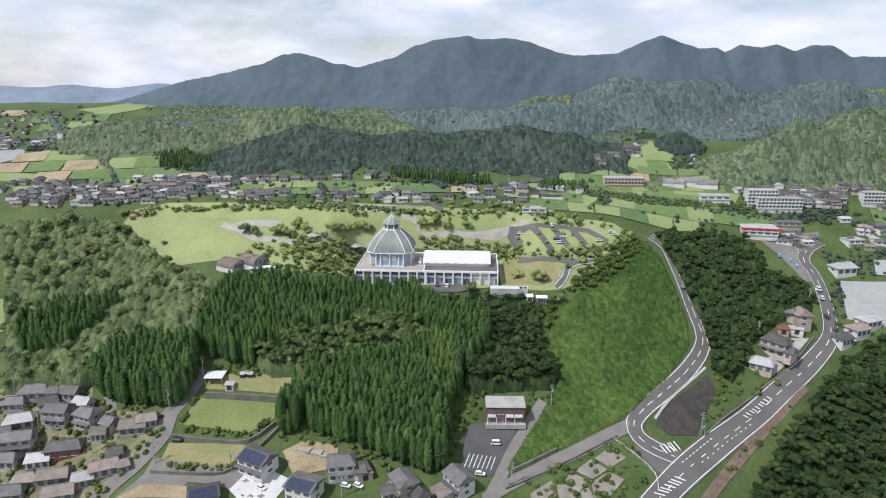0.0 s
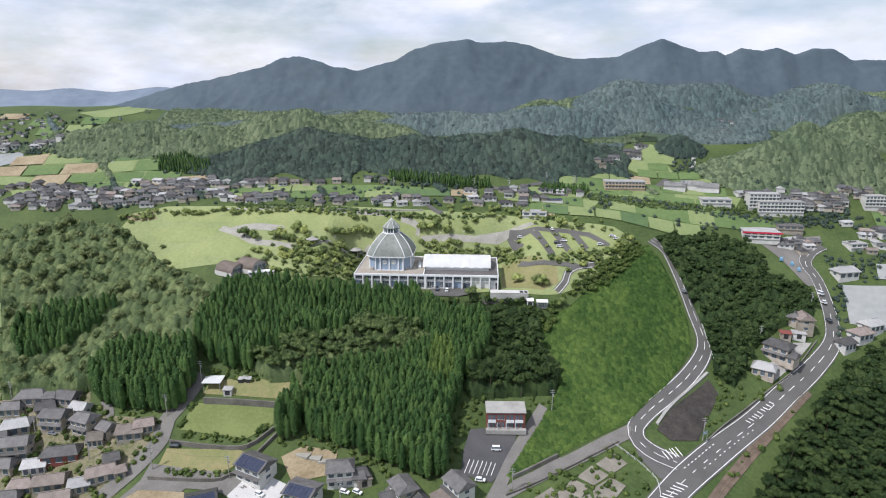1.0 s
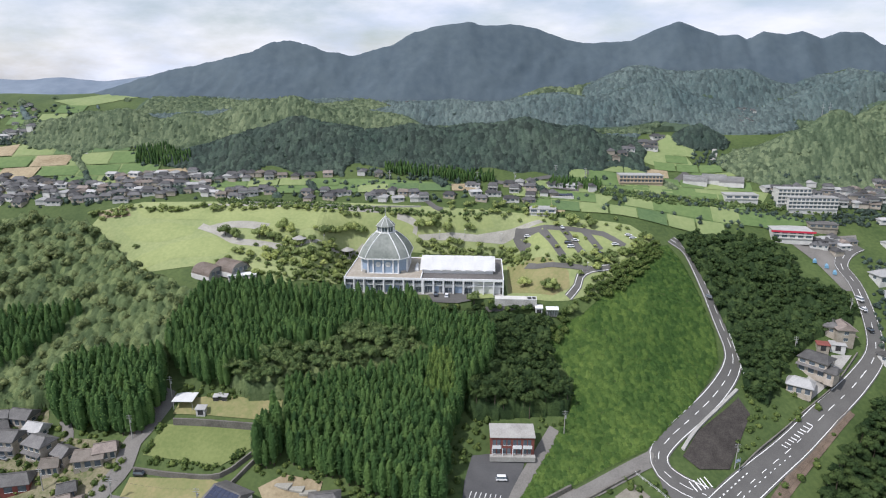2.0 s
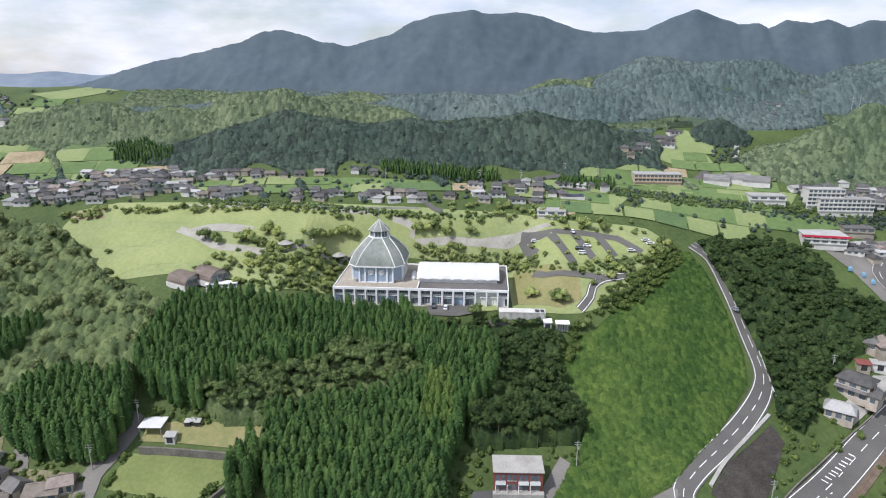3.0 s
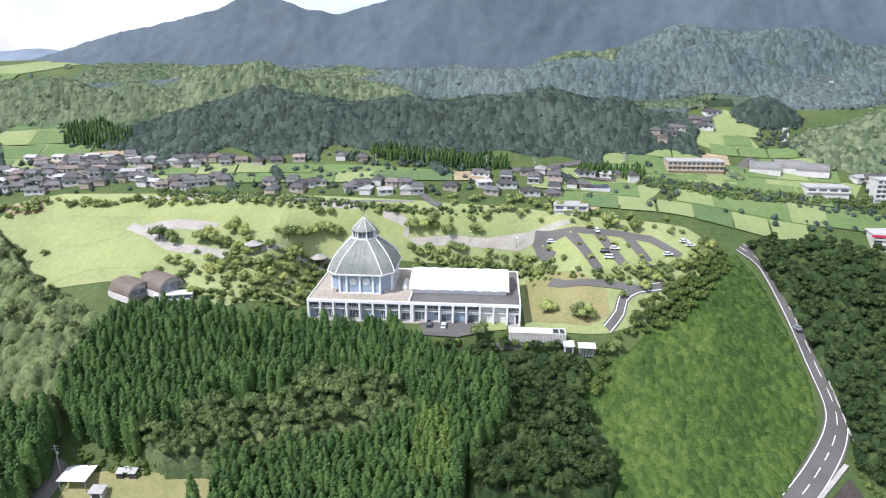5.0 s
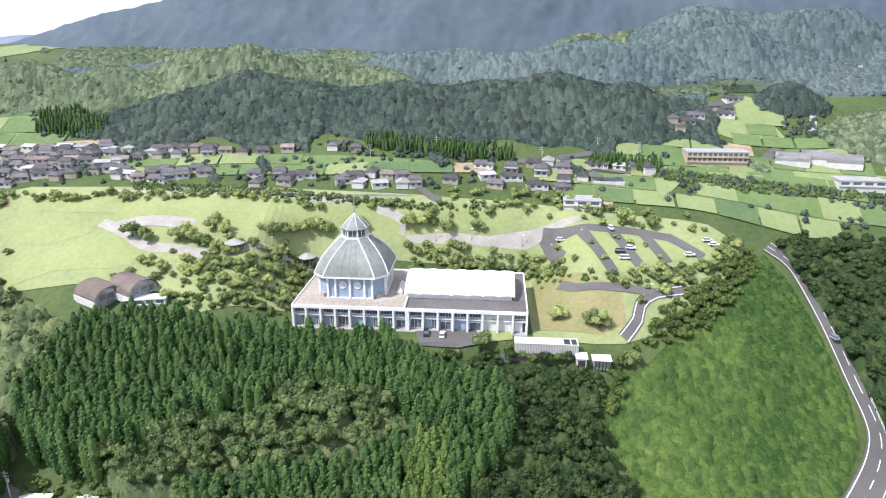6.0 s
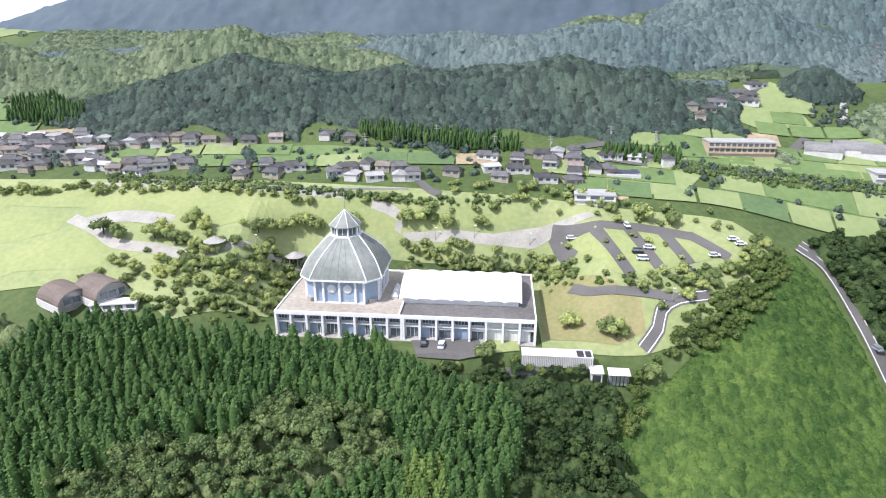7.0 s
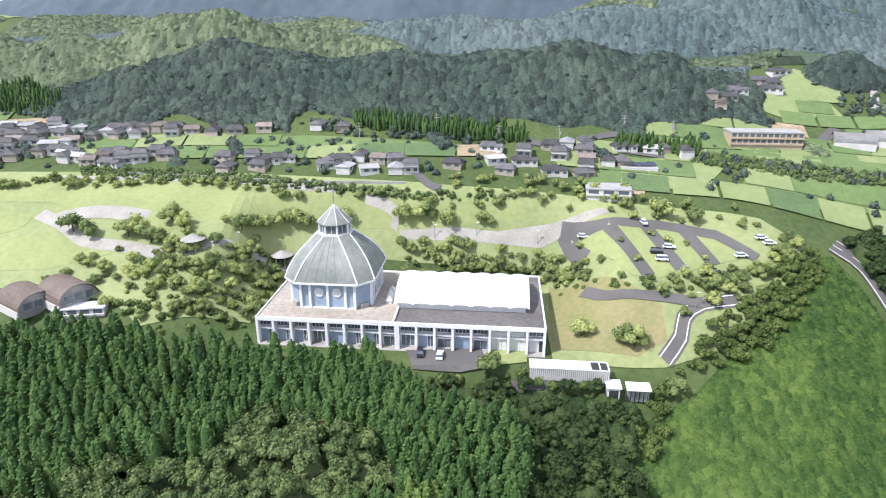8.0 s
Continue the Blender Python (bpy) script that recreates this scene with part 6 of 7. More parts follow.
# walled service yard and little sheds by the hall
def service_building():
    x, y = [(27.9, 244.5)][0]
    ob = thing("service_building", "long low pale grey service building with a slatted wall", "building", spot(x, y, -3.4) @ Matrix.Diagonal((0.88, 0.85, 0.75, 1)))
    part("wall", boxed(-8.6, 8.6, -1.4, 2.2, -2, 1.9), M["concrete"], ob)
    part("roof", boxed(-9.0, 5.0, -1.8, 2.5, 1.9, 2.2, 0.05), M["pale_wall"], ob)
    frame_bm = bmesh.new()
    for b in ((5.0, 9.0, -1.8, -1.5, 1.9, 2.2), (5.0, 9.0, 2.2, 2.5, 1.9, 2.2), (8.7, 9.0, -1.5, 2.2, 1.9, 2.2), (6.8, 7.1, -1.5, 2.2, 1.9, 2.2)):
        box(frame_bm, *b)
    part("roof_frame", frame_bm, M["white_panel"], ob, "open white roof frame")
    # thin dark sheet painted in for the shade inside the roof opening
    part("bay_shade", boxed(5.1, 8.6, -1.3, 2.1, 1.91, 1.95), M["dark"], ob, "dark sheet standing for the shade in the roof bay")
    for k in range(40):
        u = -8.8 + k * 17.6 / 39
        part("slat", boxed(u - 0.14, u + 0.14, -1.75, -1.6, -1.5, 1.8), M["pale_wall"], ob)


service_building()
shed("small white pump house", 2.4, 2.2, 2.6, "white_paint", "white_panel", at=spot(*[(36.4, 241.9)][0], -3, 1.6))
tank = thing("filter_plant", "white-roofed rack of steel tanks", "shed", spot(*[(41.6, 242.6)][0], -3, 1.4))
part("roof", lean_to(-2.4, 2.4, -1.3, 1.3, 2.2, 2.6), M["white_paint"], tank)
for k in range(5):
    part("tank", tube(bmesh.new(), (-1.7 + 0.85 * k, 0, -1), (-1.7 + 0.85 * k, 0, 1.9), 0.36, 0.36, 12), M["steel"], tank)
for s in (-2.25, 2.25):
    part("post", boxed(s - 0.08, s + 0.08, -0.08, 0.08, -1, 2.38), M["steel"], tank)
# round shelters in the park
for q in ([(-60.9, 277.4)], [(-42.6, 289.2)]):
    sh = thing("park_shelter", "round grey park shelter with a low conical roof", "shelter", spot(*q[0]))
    bm = bmesh.new()
    bmesh.ops.create_cone(bm, cap_ends=True, segments=16, radius1=3.0, radius2=0.3, depth=1.2, matrix=Matrix.Translation((0, 0, 3.0)))
    part("roof", bm, M["concrete"], sh)
    for k in range(6):
        a = k * math.pi / 3
        part("post", tube(bmesh.new(), (math.cos(a) * 2.3, math.sin(a) * 2.3, -0.5), (math.cos(a) * 2.3, math.sin(a) * 2.3, 2.5), 0.14, 0.14, 8), M["concrete"], sh)



def canopy(name, x0, x1, y0, y1, step, crown, wooded, lift, seed, material, label, tall=1.35, spray=0.3, category="woods"):
    """A closed wood seen from the air: one lumpy sheet, a dome for each tree, with leaf sprays standing off it; wooded(x, y) tells where it grows."""
    rnd = np.random.RandomState(seed)
    gx, gy = np.meshgrid(np.arange(x0, x1, step), np.arange(y0, y1, step))
    stand = wooded(gx, gy)
    if not stand.any():
        return
    gx, gy = gx + rnd.uniform(-0.2, 0.2, gx.shape) * step, gy + rnd.uniform(-0.2, 0.2, gy.shape) * step
    ni, nj = int((x1 - x0) / crown) + 4, int((y1 - y0) / crown) + 4
    jx, jy, size, tint = rnd.uniform(-0.38, 0.38, (nj, ni)), rnd.uniform(-0.38, 0.38, (nj, ni)), rnd.uniform(0.62, 1.0, (nj, ni)), rnd.uniform(0, 1, (nj, ni))
    ci, cj = ((gx - x0) / crown).astype(int) + 1, ((gy - y0) / crown).astype(int) + 1
    best, shade = np.zeros(gx.shape), np.full(gx.shape, 0.5)
    for dj in (-1, 0, 1):
        for di in (-1, 0, 1):
            i, j = np.clip(ci + di, 0, ni - 1), np.clip(cj + dj, 0, nj - 1)
            px, py = x0 + (i - 0.5 + jx[j, i]) * crown, y0 + (j - 0.5 + jy[j, i]) * crown
            r = crown * size[j, i]
            dome = r * tall * np.sqrt(np.clip(1 - ((gx - px) ** 2 + (gy - py) ** 2) / r ** 2, 0, 1)) * (0.75 + 0.5 * size[j, i])
            higher = dome > best
            best, shade = np.where(higher, dome, best), np.where(higher, tint[j, i], shade)
    rim = stand.copy()
    rim[1:-1, 1:-1] = stand[1:-1, 1:-1] & ~(stand[:-2, 1:-1] & stand[2:, 1:-1] & stand[1:-1, :-2] & stand[1:-1, 2:])
    full, inner = np.ones(gx.shape), stand & ~rim  # the sheet rounds down to the ground over three rows
    for share in (0.5, 0.8):
        core = inner.copy()
        core[1:-1, 1:-1] = inner[1:-1, 1:-1] & inner[:-2, 1:-1] & inner[2:, 1:-1] & inner[1:-1, :-2] & inner[1:-1, 2:]
        full, inner = np.where(inner & ~core, share, full), core
    low = terrain(gx, gy)
    z = np.where(rim, low - 0.3, low + (lift + best) * full + rnd.uniform(-0.07, 0.07, gx.shape) * crown)
    n = gx.shape[1]
    k = np.arange((gx.shape[0] - 1) * (n - 1))
    i = k // (n - 1) * n + k % (n - 1)
    f = np.stack([i, i + 1, i + n + 1, i + n], 1)
    f = f[stand.ravel()[f].all(1)]
    used, f = np.unique(f, return_inverse=True)
    v = np.stack([gx.ravel(), gy.ravel(), z.ravel()], 1)[used]
    tone = shade.ravel()[used]
    f = f.reshape(-1, 4)
    # sprays: one small bent leaf mass at most places of the sheet
    slope_x, slope_y = np.gradient(z, step, axis=1).ravel()[used], np.gradient(z, step, axis=0).ravel()[used]
    pick = np.where(~rim.ravel()[used] & (rnd.uniform(0, 1, len(used)) < 0.8))[0]
    m = len(pick)
    nrm = np.stack([-np.clip(slope_x[pick], -1.5, 1.5), -np.clip(slope_y[pick], -1.5, 1.5), np.ones(m)], 1) + rnd.normal(size=(m, 3)) * 0.3
    nrm /= np.linalg.norm(nrm, axis=1)[:, None]
    side = np.cross(nrm, np.stack([rnd.normal(size=m), rnd.normal(size=m), np.full(m, 0.4)], 1))
    side /= np.linalg.norm(side, axis=1)[:, None]
    along = np.cross(nrm, side)
    size = (spray * rnd.uniform(0.6, 1.3, m))[:, None]
    c = v[pick] + nrm * size * 0.45
    quad = np.stack([c - side * size, c - along * size * 0.8, c + side * size, c + along * size * 0.9 + nrm * size * 0.25], 1).reshape(-1, 3)
    g = np.arange(m * 4).reshape(-1, 4) + len(v)
    me = raw_mesh(name, np.concatenate([v, quad]), np.concatenate([f, g]), M[material], True)
    me.attributes.new("tint", "FLOAT", "POINT").data.foreach_set("value", np.concatenate([tone, np.repeat(tone[pick], 4)]).astype(np.float32))
    return tagged(new(name, me), label, category, kind="stuff")


def within(outline):
    """Tells for arrays of places which lie within an outline."""
    def test(x, y):
        hit = np.zeros(x.shape, bool)
        for (xa, ya), (xb, yb) in zip(outline, outline[1:] + outline[:1]):
            if ya != yb:
                hit ^= ((ya > y) != (yb > y)) & (x < (xb - xa) * (y - ya) / (yb - ya) + xa)
        return hit
    return test


def undergrowth(outline, crown, lift, seed, material, label, name="undergrowth"):
    xs, ys = [p[0] for p in outline], [p[1] for p in outline]
    canopy(name, min(xs), max(xs), min(ys), max(ys), crown / 5, crown, within(outline), lift, seed, material, label, spray=0.24)


# ---------------------------------------------------------------- woods on the hill below the hall
CEDAR_MAIN = [(-91.9, 246.2), (-73.4, 249.1), (-34.4, 245.3), (-11.6, 244.3), (-4.5, 241.6), (17.8, 231.5), (19.2, 224.5), (9.9, 213.8), (3.3, 198.1), (1.5, 178.3), (-4.4, 176.1), (-15.9, 180.7), (-34.1, 188.0), (-47.3, 191.1), (-52.6, 212.3), (-90.4, 219.3), (-99.8, 229.8)]
CEDAR_WEST = [(-135.4, 216.6), (-130.8, 223.9), (-98.5, 222.5), (-93.8, 216.2), (-96.0, 201.6), (-113.7, 202.5), (-131.1, 209.1)]
CEDAR_EDGE = [(-59.6, 197.5), (-52.6, 203.1), (-49.2, 191.1), (-56.9, 190.0)]
CEDAR_FAR = [(-176.8, 233.8), (-160.7, 243.3), (-135.6, 243.4), (-144.5, 233.8), (-153.7, 224.5), (-165.7, 221.9)]
WOOD_EAST = [(17.3, 230.3), (38.7, 228.6), (44.6, 212.7), (42.4, 208.5), (25.5, 207.1), (10.6, 205.5), (7.2, 209.4), (13.4, 218.4)]
WOOD_TOP = [(-4.3, 245.0), (13.3, 243.0), (33.8, 242.3), (42.8, 241.0), (39.1, 230.6), (26.6, 228.1), (15.2, 231.0), (-1.2, 240.3)]
WOOD_POCKET = [(-75.1, 217.8), (-58.7, 224.0), (-41.3, 226.4), (-29.1, 237.8), (-11.3, 232.9), (-3.6, 223.0), (-18.2, 216.8), (-39.3, 212.0), (-65.0, 211.8)]
YOUNG = [(-4.2, 219.8), (3.5, 221.3), (4.7, 211.6), (2.5, 206.3), (-5.5, 208.4)]
WOOD_WEST = [(-212.1, 285.7), (-185.9, 292.7), (-157.1, 290.0), (-143.4, 279.9), (-124.8, 262.9), (-103.8, 253.2), (-92.3, 247.8), (-98.2, 228.5), (-95.9, 221.2), (-130.0, 222.2), (-134.4, 214.6), (-140.5, 211.5), (-167.9, 210.6)]
WOOD_ROAD = [(102.8, 287.3), (126.5, 291.6), (148.0, 283.6), (148.0, 265.4), (163.9, 256.3), (158.9, 245.8), (142.4, 241.1), (126.7, 231.9), (113.6, 216.1), (106.8, 220.9), (109.4, 232.6), (107.5, 248.8), (105.2, 268.9)]
WOOD_SE = [(183.4, 234.4), (166.2, 227.5), (151.3, 217.1), (137.6, 204.4), (117.6, 188.9), (94.7, 163.6), (152.7, 168.4), (199.0, 232.2)]
BANK = [(40.4, 230.4), (47.4, 239.2), (52.3, 247.9), (62.2, 249.4), (74.5, 254.8), (93.4, 274.1), (90.2, 282.2), (75.5, 270.5), (78.6, 267.5), (61.6, 259.1), (55.4, 251.8), (48.2, 245.3), (37.8, 237.9)]


def woods():
    for k, (outline, crown, lift, material, label) in enumerate((
            (WOOD_POCKET, 2.6, 2.0, "olive_canopy", "olive green thicket between the cedars"),
            (WOOD_EAST, 2.4, 1.6, "shaded_canopy", "dark green thicket beside the slope, cloud shade in its colour"),
            (WOOD_TOP, 2.2, 1.0, "shaded_canopy", "dark green thicket below the hall, cloud shade in its colour"),
            (WOOD_ROAD, 2.0, 0.3, "shaded_canopy", "dark green thicket beside the road, cloud shade in its colour"),
            (WOOD_SE, 2.0, 0.3, "shaded_canopy", "dark green thicket beside the railway, cloud shade in its colour"),
            (WOOD_WEST, 2.5, 3.6, "olive_canopy", "olive green closed wood on the hillside"))):
        undergrowth(outline, crown, lift, 300 + k, material, label)
    cedar = placed(scattered(CEDAR_MAIN, 2.05, 1, [WOOD_POCKET, YOUNG]), 11.6, 13.6, 2, (0.95, 1.05)) + placed(scattered(CEDAR_WEST, 2.2, 3), 13, 15, 4, (0.95, 1.05))
    cedar += placed(scattered([(-48.2, 244.2), (-44.5, 238.5), (-8.1, 236.7), (2.0, 238.5), (-4.0, 242.5), (-12.0, 244.5)], 1.7, 31), 11.0, 14.0, 32, (0.95, 1.1))
    cedar += placed(scattered(CEDAR_EDGE, 2.4, 5), 10, 15, 6, (1.0, 1.3)) + placed(scattered(CEDAR_FAR, 2.3, 7), 11, 14, 8, (0.95, 1.05))
    cedar.sort(key=lambda p: p[1])
    near = [p for p in cedar if p[1] < 236][:290]
    pats = tree_kind("cedar_tree", CEDARS, "conifer", "tall dark green cedar in a dense stand", lambda k: tube(bmesh.new(), (0, 0, -0.05), (0, 0, 0.9), 0.016, 0.005, 6), "cedars below the hall")
    plant(pats, near)
    joined("cedar_wood", [conifer(s, leaves=130) for s in range(30, 37)], [p for p in cedar if p not in near], M["conifer_stuff"], "dense dark green cedar wood on the hillside", "woods")
    dark = placed(scattered(WOOD_EAST, 3.0, 11), 1.9, 3.0, 12, (0.85, 1.15))
    dark += placed(scattered(WOOD_TOP, 2.8, 35), 1.6, 2.5, 36, (0.7, 0.95))
    dark += placed(scattered(WOOD_ROAD, 3.0, 17), 1.7, 2.7, 18, (0.75, 1.05), sink=1.6) + placed(scattered(WOOD_SE, 3.1, 19), 1.8, 2.9, 20, (0.75, 1.05), sink=1.8)
    dark.sort(key=lambda p: p[1])
    pats = tree_kind("broadleaf_tree", LEAFY, "shaded_leaf", "dark green broadleaf tree with a rounded crown, cloud shade in its colour", lambda k: stem(0.07, 2.9, k), "broadleaf trees below the hall")
    plant(pats, dark[:290])
    joined("broadleaf_wood", LITE_LEAFY, dark[290:], M["shaded_leaf_stuff"], "dense dark green broadleaf wood beside the road, cloud shade in its colour", "woods")
    joined("young_cedar_wood", CEDARS, placed(scattered(YOUNG, 1.7, 41), 11.5, 13.5, 42, (0.95, 1.05)), M["young_cedar"], "light green young cedars in the wood", "woods")
    joined("mixed_wood", LEAFY, placed(scattered(WOOD_POCKET, 2.9, 13), 1.9, 2.9, 14, (0.95, 1.2)), M["leaf_stuff"], "olive green broadleaf trees amid the cedars", "woods")
    olive = placed(scattered(WOOD_WEST, 5.5, 15, [CEDAR_FAR]), 1.9, 3.2, 16, (0.95, 1.3))
    joined("olive_wood", LITE_LEAFY, olive, M["olive_leaf"], "dense olive green broadleaf wood on the hillside", "woods")


woods()

# park trees
PARK = [  # outline, spacing, chance
    ([(-75.0, 275.5), (-60.2, 281.8), (-40.4, 291.2), (-39.4, 288.2), (-42.5, 270.5), (-56.7, 261.2), (-72.5, 264.4)], 3.6, 0.85),
    ([(-13.8, 295.4), (-3.9, 294.3), (21.1, 290.8), (33.3, 286.8), (38.3, 271.9), (26.5, 287.3), (-10.9, 289.6)], 2.8, 0.9),
    ([(-95.9, 274.8), (-75.5, 277.7), (-72.8, 265.6), (-88.8, 270.1), (-122.0, 271.9), (-128.8, 278.4)], 4.2, 0.6),
    ([(36.5, 281.5), (55.5, 270.7), (82.9, 274.2), (91.4, 281.5), (64.7, 265.9), (47.5, 269.6)], 3.4, 0.7),
    ([(26.8, 287.6), (38.8, 274.8), (47.1, 268.5), (61.1, 266.2), (61.6, 264.9), (42.8, 265.8), (28.5, 284.8)], 3.6, 0.8),
    ([(66.3, 273.1), (76.8, 275.1), (86.4, 284.0), (93.2, 283.0), (74.2, 266.4), (62.0, 264.2)], 3.4, 0.85),
    ([(15.5, 290.9), (32.2, 289.1), (43.4, 270.0), (26.6, 288.1)], 4.0, 0.7),
    ([(42.2, 270.7), (51.0, 268.5), (61.7, 273.1), (70.3, 273.0), (61.3, 266.9), (45.6, 266.7)], 4.0, 0.5),
    ([(-70.8, 280.9), (-53.7, 283.9), (-38.5, 293.7), (-35.6, 292.3), (-46.2, 287.7), (-61.8, 269.4), (-74.9, 269.5)], 4.6, 0.6),
    ([(-9.1, 286.9), (39.5, 279.7), (40.9, 283.7), (-9.0, 293.6)], 3.0, 0.9),
    ([(-46.5, 265.1), (-40.1, 286.6), (-28.2, 294.1), (-66.7, 285.9), (-73.3, 265.9)], 4.4, 0.4),
    ([(30.4, 287.5), (58.1, 272.9), (59.3, 283.0), (33.2, 292.7)], 4.2, 0.7),
    ([(-91.5, 269.6), (-69.3, 274.7), (-40.2, 292.0), (-37.6, 288.4), (-42.3, 266.4), (-55.6, 256.1), (-73.1, 256.8), (-86.8, 261.9), (-97.5, 263.3)], 6.0, 0.8),
    ([(-39.2, 280.9), (-35.9, 289.8), (-13.7, 290.0), (31.9, 285.9), (32.8, 280.4), (26.4, 285.0), (-12.2, 287.1), (-26.1, 288.4)], 4.2, 0.85),
    ([(-66.2, 258.4), (-57.7, 267.6), (-40.2, 291.1), (-37.3, 289.2), (-43.2, 275.8), (-43.1, 262.1), (-55.9, 256.2)], 4.6, 0.75),
    ([(-76.5, 282.4), (-23.6, 293.7), (32.2, 290.6), (57.4, 277.5), (56.4, 271.7), (32.0, 287.6), (-23.5, 292.0), (-68.9, 271.8)], 6.5, 0.6),
    ([(-13.5, 289.1), (4.4, 286.8), (32.7, 280.9), (45.1, 266.6), (55.0, 264.9), (70.8, 267.0), (77.7, 269.0), (69.5, 260.6), (54.1, 259.6), (44.1, 259.4), (28.5, 278.3), (-12.2, 285.9)], 5.5, 0.75),
    ([(23.9, 292.9), (45.8, 291.9), (80.6, 287.3), (82.1, 282.4), (39.8, 286.5), (26.6, 290.8)], 6.0, 0.6),
    ([(-164.6, 299.0), (-138.4, 304.2), (-63.7, 302.3), (-18.1, 299.6), (26.9, 296.6), (26.8, 295.5), (-23.7, 298.8), (-68.9, 299.5), (-136.5, 299.5), (-156.9, 294.1)], 3.3, 0.9),
    ([(1.8, 307.6), (41.8, 305.1), (60.2, 295.6), (87.4, 292.3), (80.2, 285.5), (40.2, 290.4), (29.7, 296.2), (4.5, 299.9)], 4.4, 0.75),
    ([(-149.2, 289.0), (-138.0, 292.0), (-130.3, 275.3), (-116.6, 259.6), (-121.3, 258.7), (-138.7, 276.1)], 5.5, 0.5),
    ([(-6.7, 295.0), (26.7, 293.5), (23.9, 291.8), (-3.9, 293.0)], 8.0, 0.45),
]
park = []
for k, (outline, gap, chance) in enumerate(PARK):
    prnd = random.Random(60 + k)
    park += placed([q for q in scattered(outline, gap * 0.9, 70 + k, [LOT, PLAZA, DRY_LAWN, LAWN_WEST, LAWN_LOW, FORECOURT]) if prnd.random() < chance], 1.0, 2.1, 80 + k, (0.9, 1.25))
park += placed([(-76.5, 281.1), (-93.8, 281.7), (-88.9, 280.0), (-78.9, 280.6), (-69.8, 286.3), (-66.0, 284.3), (-49.7, 290.5), (-46.9, 293.1), (-42.8, 295.3), (-40.0, 295.5), (-36.5, 295.2), (-26.4, 295.5), (-10.0, 295.3), (-4.3, 295.4), (2.1, 294.3), (12.0, 293.9), (12.1, 244.7), (32.7, 257.5), (41.1, 253.6), (43.1, 252.9), (50.0, 244.5), (-72.3, 278.8), (-52.2, 287.7), (57.2, 290.0), (65.1, 287.8)], 2.6, 3.6, 77, (1.0, 1.25))
park += placed([(45.5, 281.1), (48.3, 275.0), (61.2, 280.0), (64.4, 275.3), (57.1, 281.2), (53.3, 283.3)], 0.9, 1.4, 79, (0.9, 1.2))
park.sort(key=lambda p: p[1])
pats = tree_kind("park_tree", LIGHT_LEAFY, "park_leaf", "light green park tree with an airy crown", lambda k: stem(0.07, 0.75, k + 9), "park trees")
plant(pats, park[:295])
if park[295:]:
    joined("park_wood", LIGHT_LEAFY, park[295:], M["park_leaf_stuff"], "light green trees round the park", "woods")

joined("bank_wood", LIGHT_LEAFY, placed(scattered(BANK, 2.4, 75), 1.1, 2.2, 76, (0.9, 1.3)), M["shrub_leaf"], "mid-green trees on the bank above the slope", "woods")

withered = tree_kind("withered_tree", LEAFY[2:3], "withered_leaf", "withered reddish brown tree among the cedars", lambda k: stem(0.07, 2.9, 3), "")
plant(withered, placed([(-20.1, 236.6)], 1.6, 1.7, 99, (1.5, 1.6)))

# woods on the far hills
def wood_belt(x, y):
    """0: open land, 1: front hill coloured as shaded, 2: hills coloured as sunlit, 3: rear hills coloured as hazy."""
    h = hills(x, y)
    wave = 0.5 * np.sin(x * 0.11 + 1.5 * np.sin(y * 0.13)) + 0.4 * np.sin(x * 0.29 + y * 0.21)
    wooded = (y > 366) & (x > -178) & (x < 298) & ~((x > 90) & (x < 136) & (y < 384))
    stand = (h > np.where(x < 115, 0.45, 1.5) + 0.6 * wave) | wooded
    power = np.stack([q[4] * np.exp(-(((x - q[0]) / q[2]) ** 2 + ((y - q[1]) / q[3]) ** 2)) for q in HILLS])
    which = np.argmax(power, 0)
    hx, hy = np.array([q[0] for q in HILLS])[which], np.array([q[1] for q in HILLS])[which]
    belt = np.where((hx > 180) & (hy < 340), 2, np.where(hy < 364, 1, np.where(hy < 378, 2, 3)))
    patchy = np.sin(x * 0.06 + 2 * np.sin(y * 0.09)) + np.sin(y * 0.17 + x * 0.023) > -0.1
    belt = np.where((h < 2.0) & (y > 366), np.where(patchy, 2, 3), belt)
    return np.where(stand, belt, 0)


def far_woods():
    rnd = random.Random(9)
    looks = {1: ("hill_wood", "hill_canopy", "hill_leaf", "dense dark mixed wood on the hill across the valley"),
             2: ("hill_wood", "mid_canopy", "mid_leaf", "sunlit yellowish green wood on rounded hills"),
             3: ("far_wood", "hazed_canopy", "hazed_leaf", "bluish green wood on the distant hills")}
    gx, gy = np.meshgrid(np.arange(-300, 300, 4.2), np.arange(310, 414, 3.6))
    gx = gx + np.array([[rnd.uniform(-1.4, 1.4) for _ in row] for row in gx])
    gy = gy + np.array([[rnd.uniform(-1.2, 1.2) for _ in row] for row in gy])
    belts, level = wood_belt(gx, gy).ravel(), terrain(gx, gy).ravel()
    for kind, (name, sheet, leaf, label) in looks.items():
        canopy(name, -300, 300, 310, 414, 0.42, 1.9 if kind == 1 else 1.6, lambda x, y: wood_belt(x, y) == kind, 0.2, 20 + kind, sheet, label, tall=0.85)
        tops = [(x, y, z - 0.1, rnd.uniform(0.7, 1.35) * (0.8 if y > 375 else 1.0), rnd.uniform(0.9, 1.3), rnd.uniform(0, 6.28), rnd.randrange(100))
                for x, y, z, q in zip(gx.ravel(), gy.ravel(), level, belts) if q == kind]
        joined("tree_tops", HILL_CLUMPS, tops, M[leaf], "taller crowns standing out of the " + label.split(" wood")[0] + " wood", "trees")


far_woods()
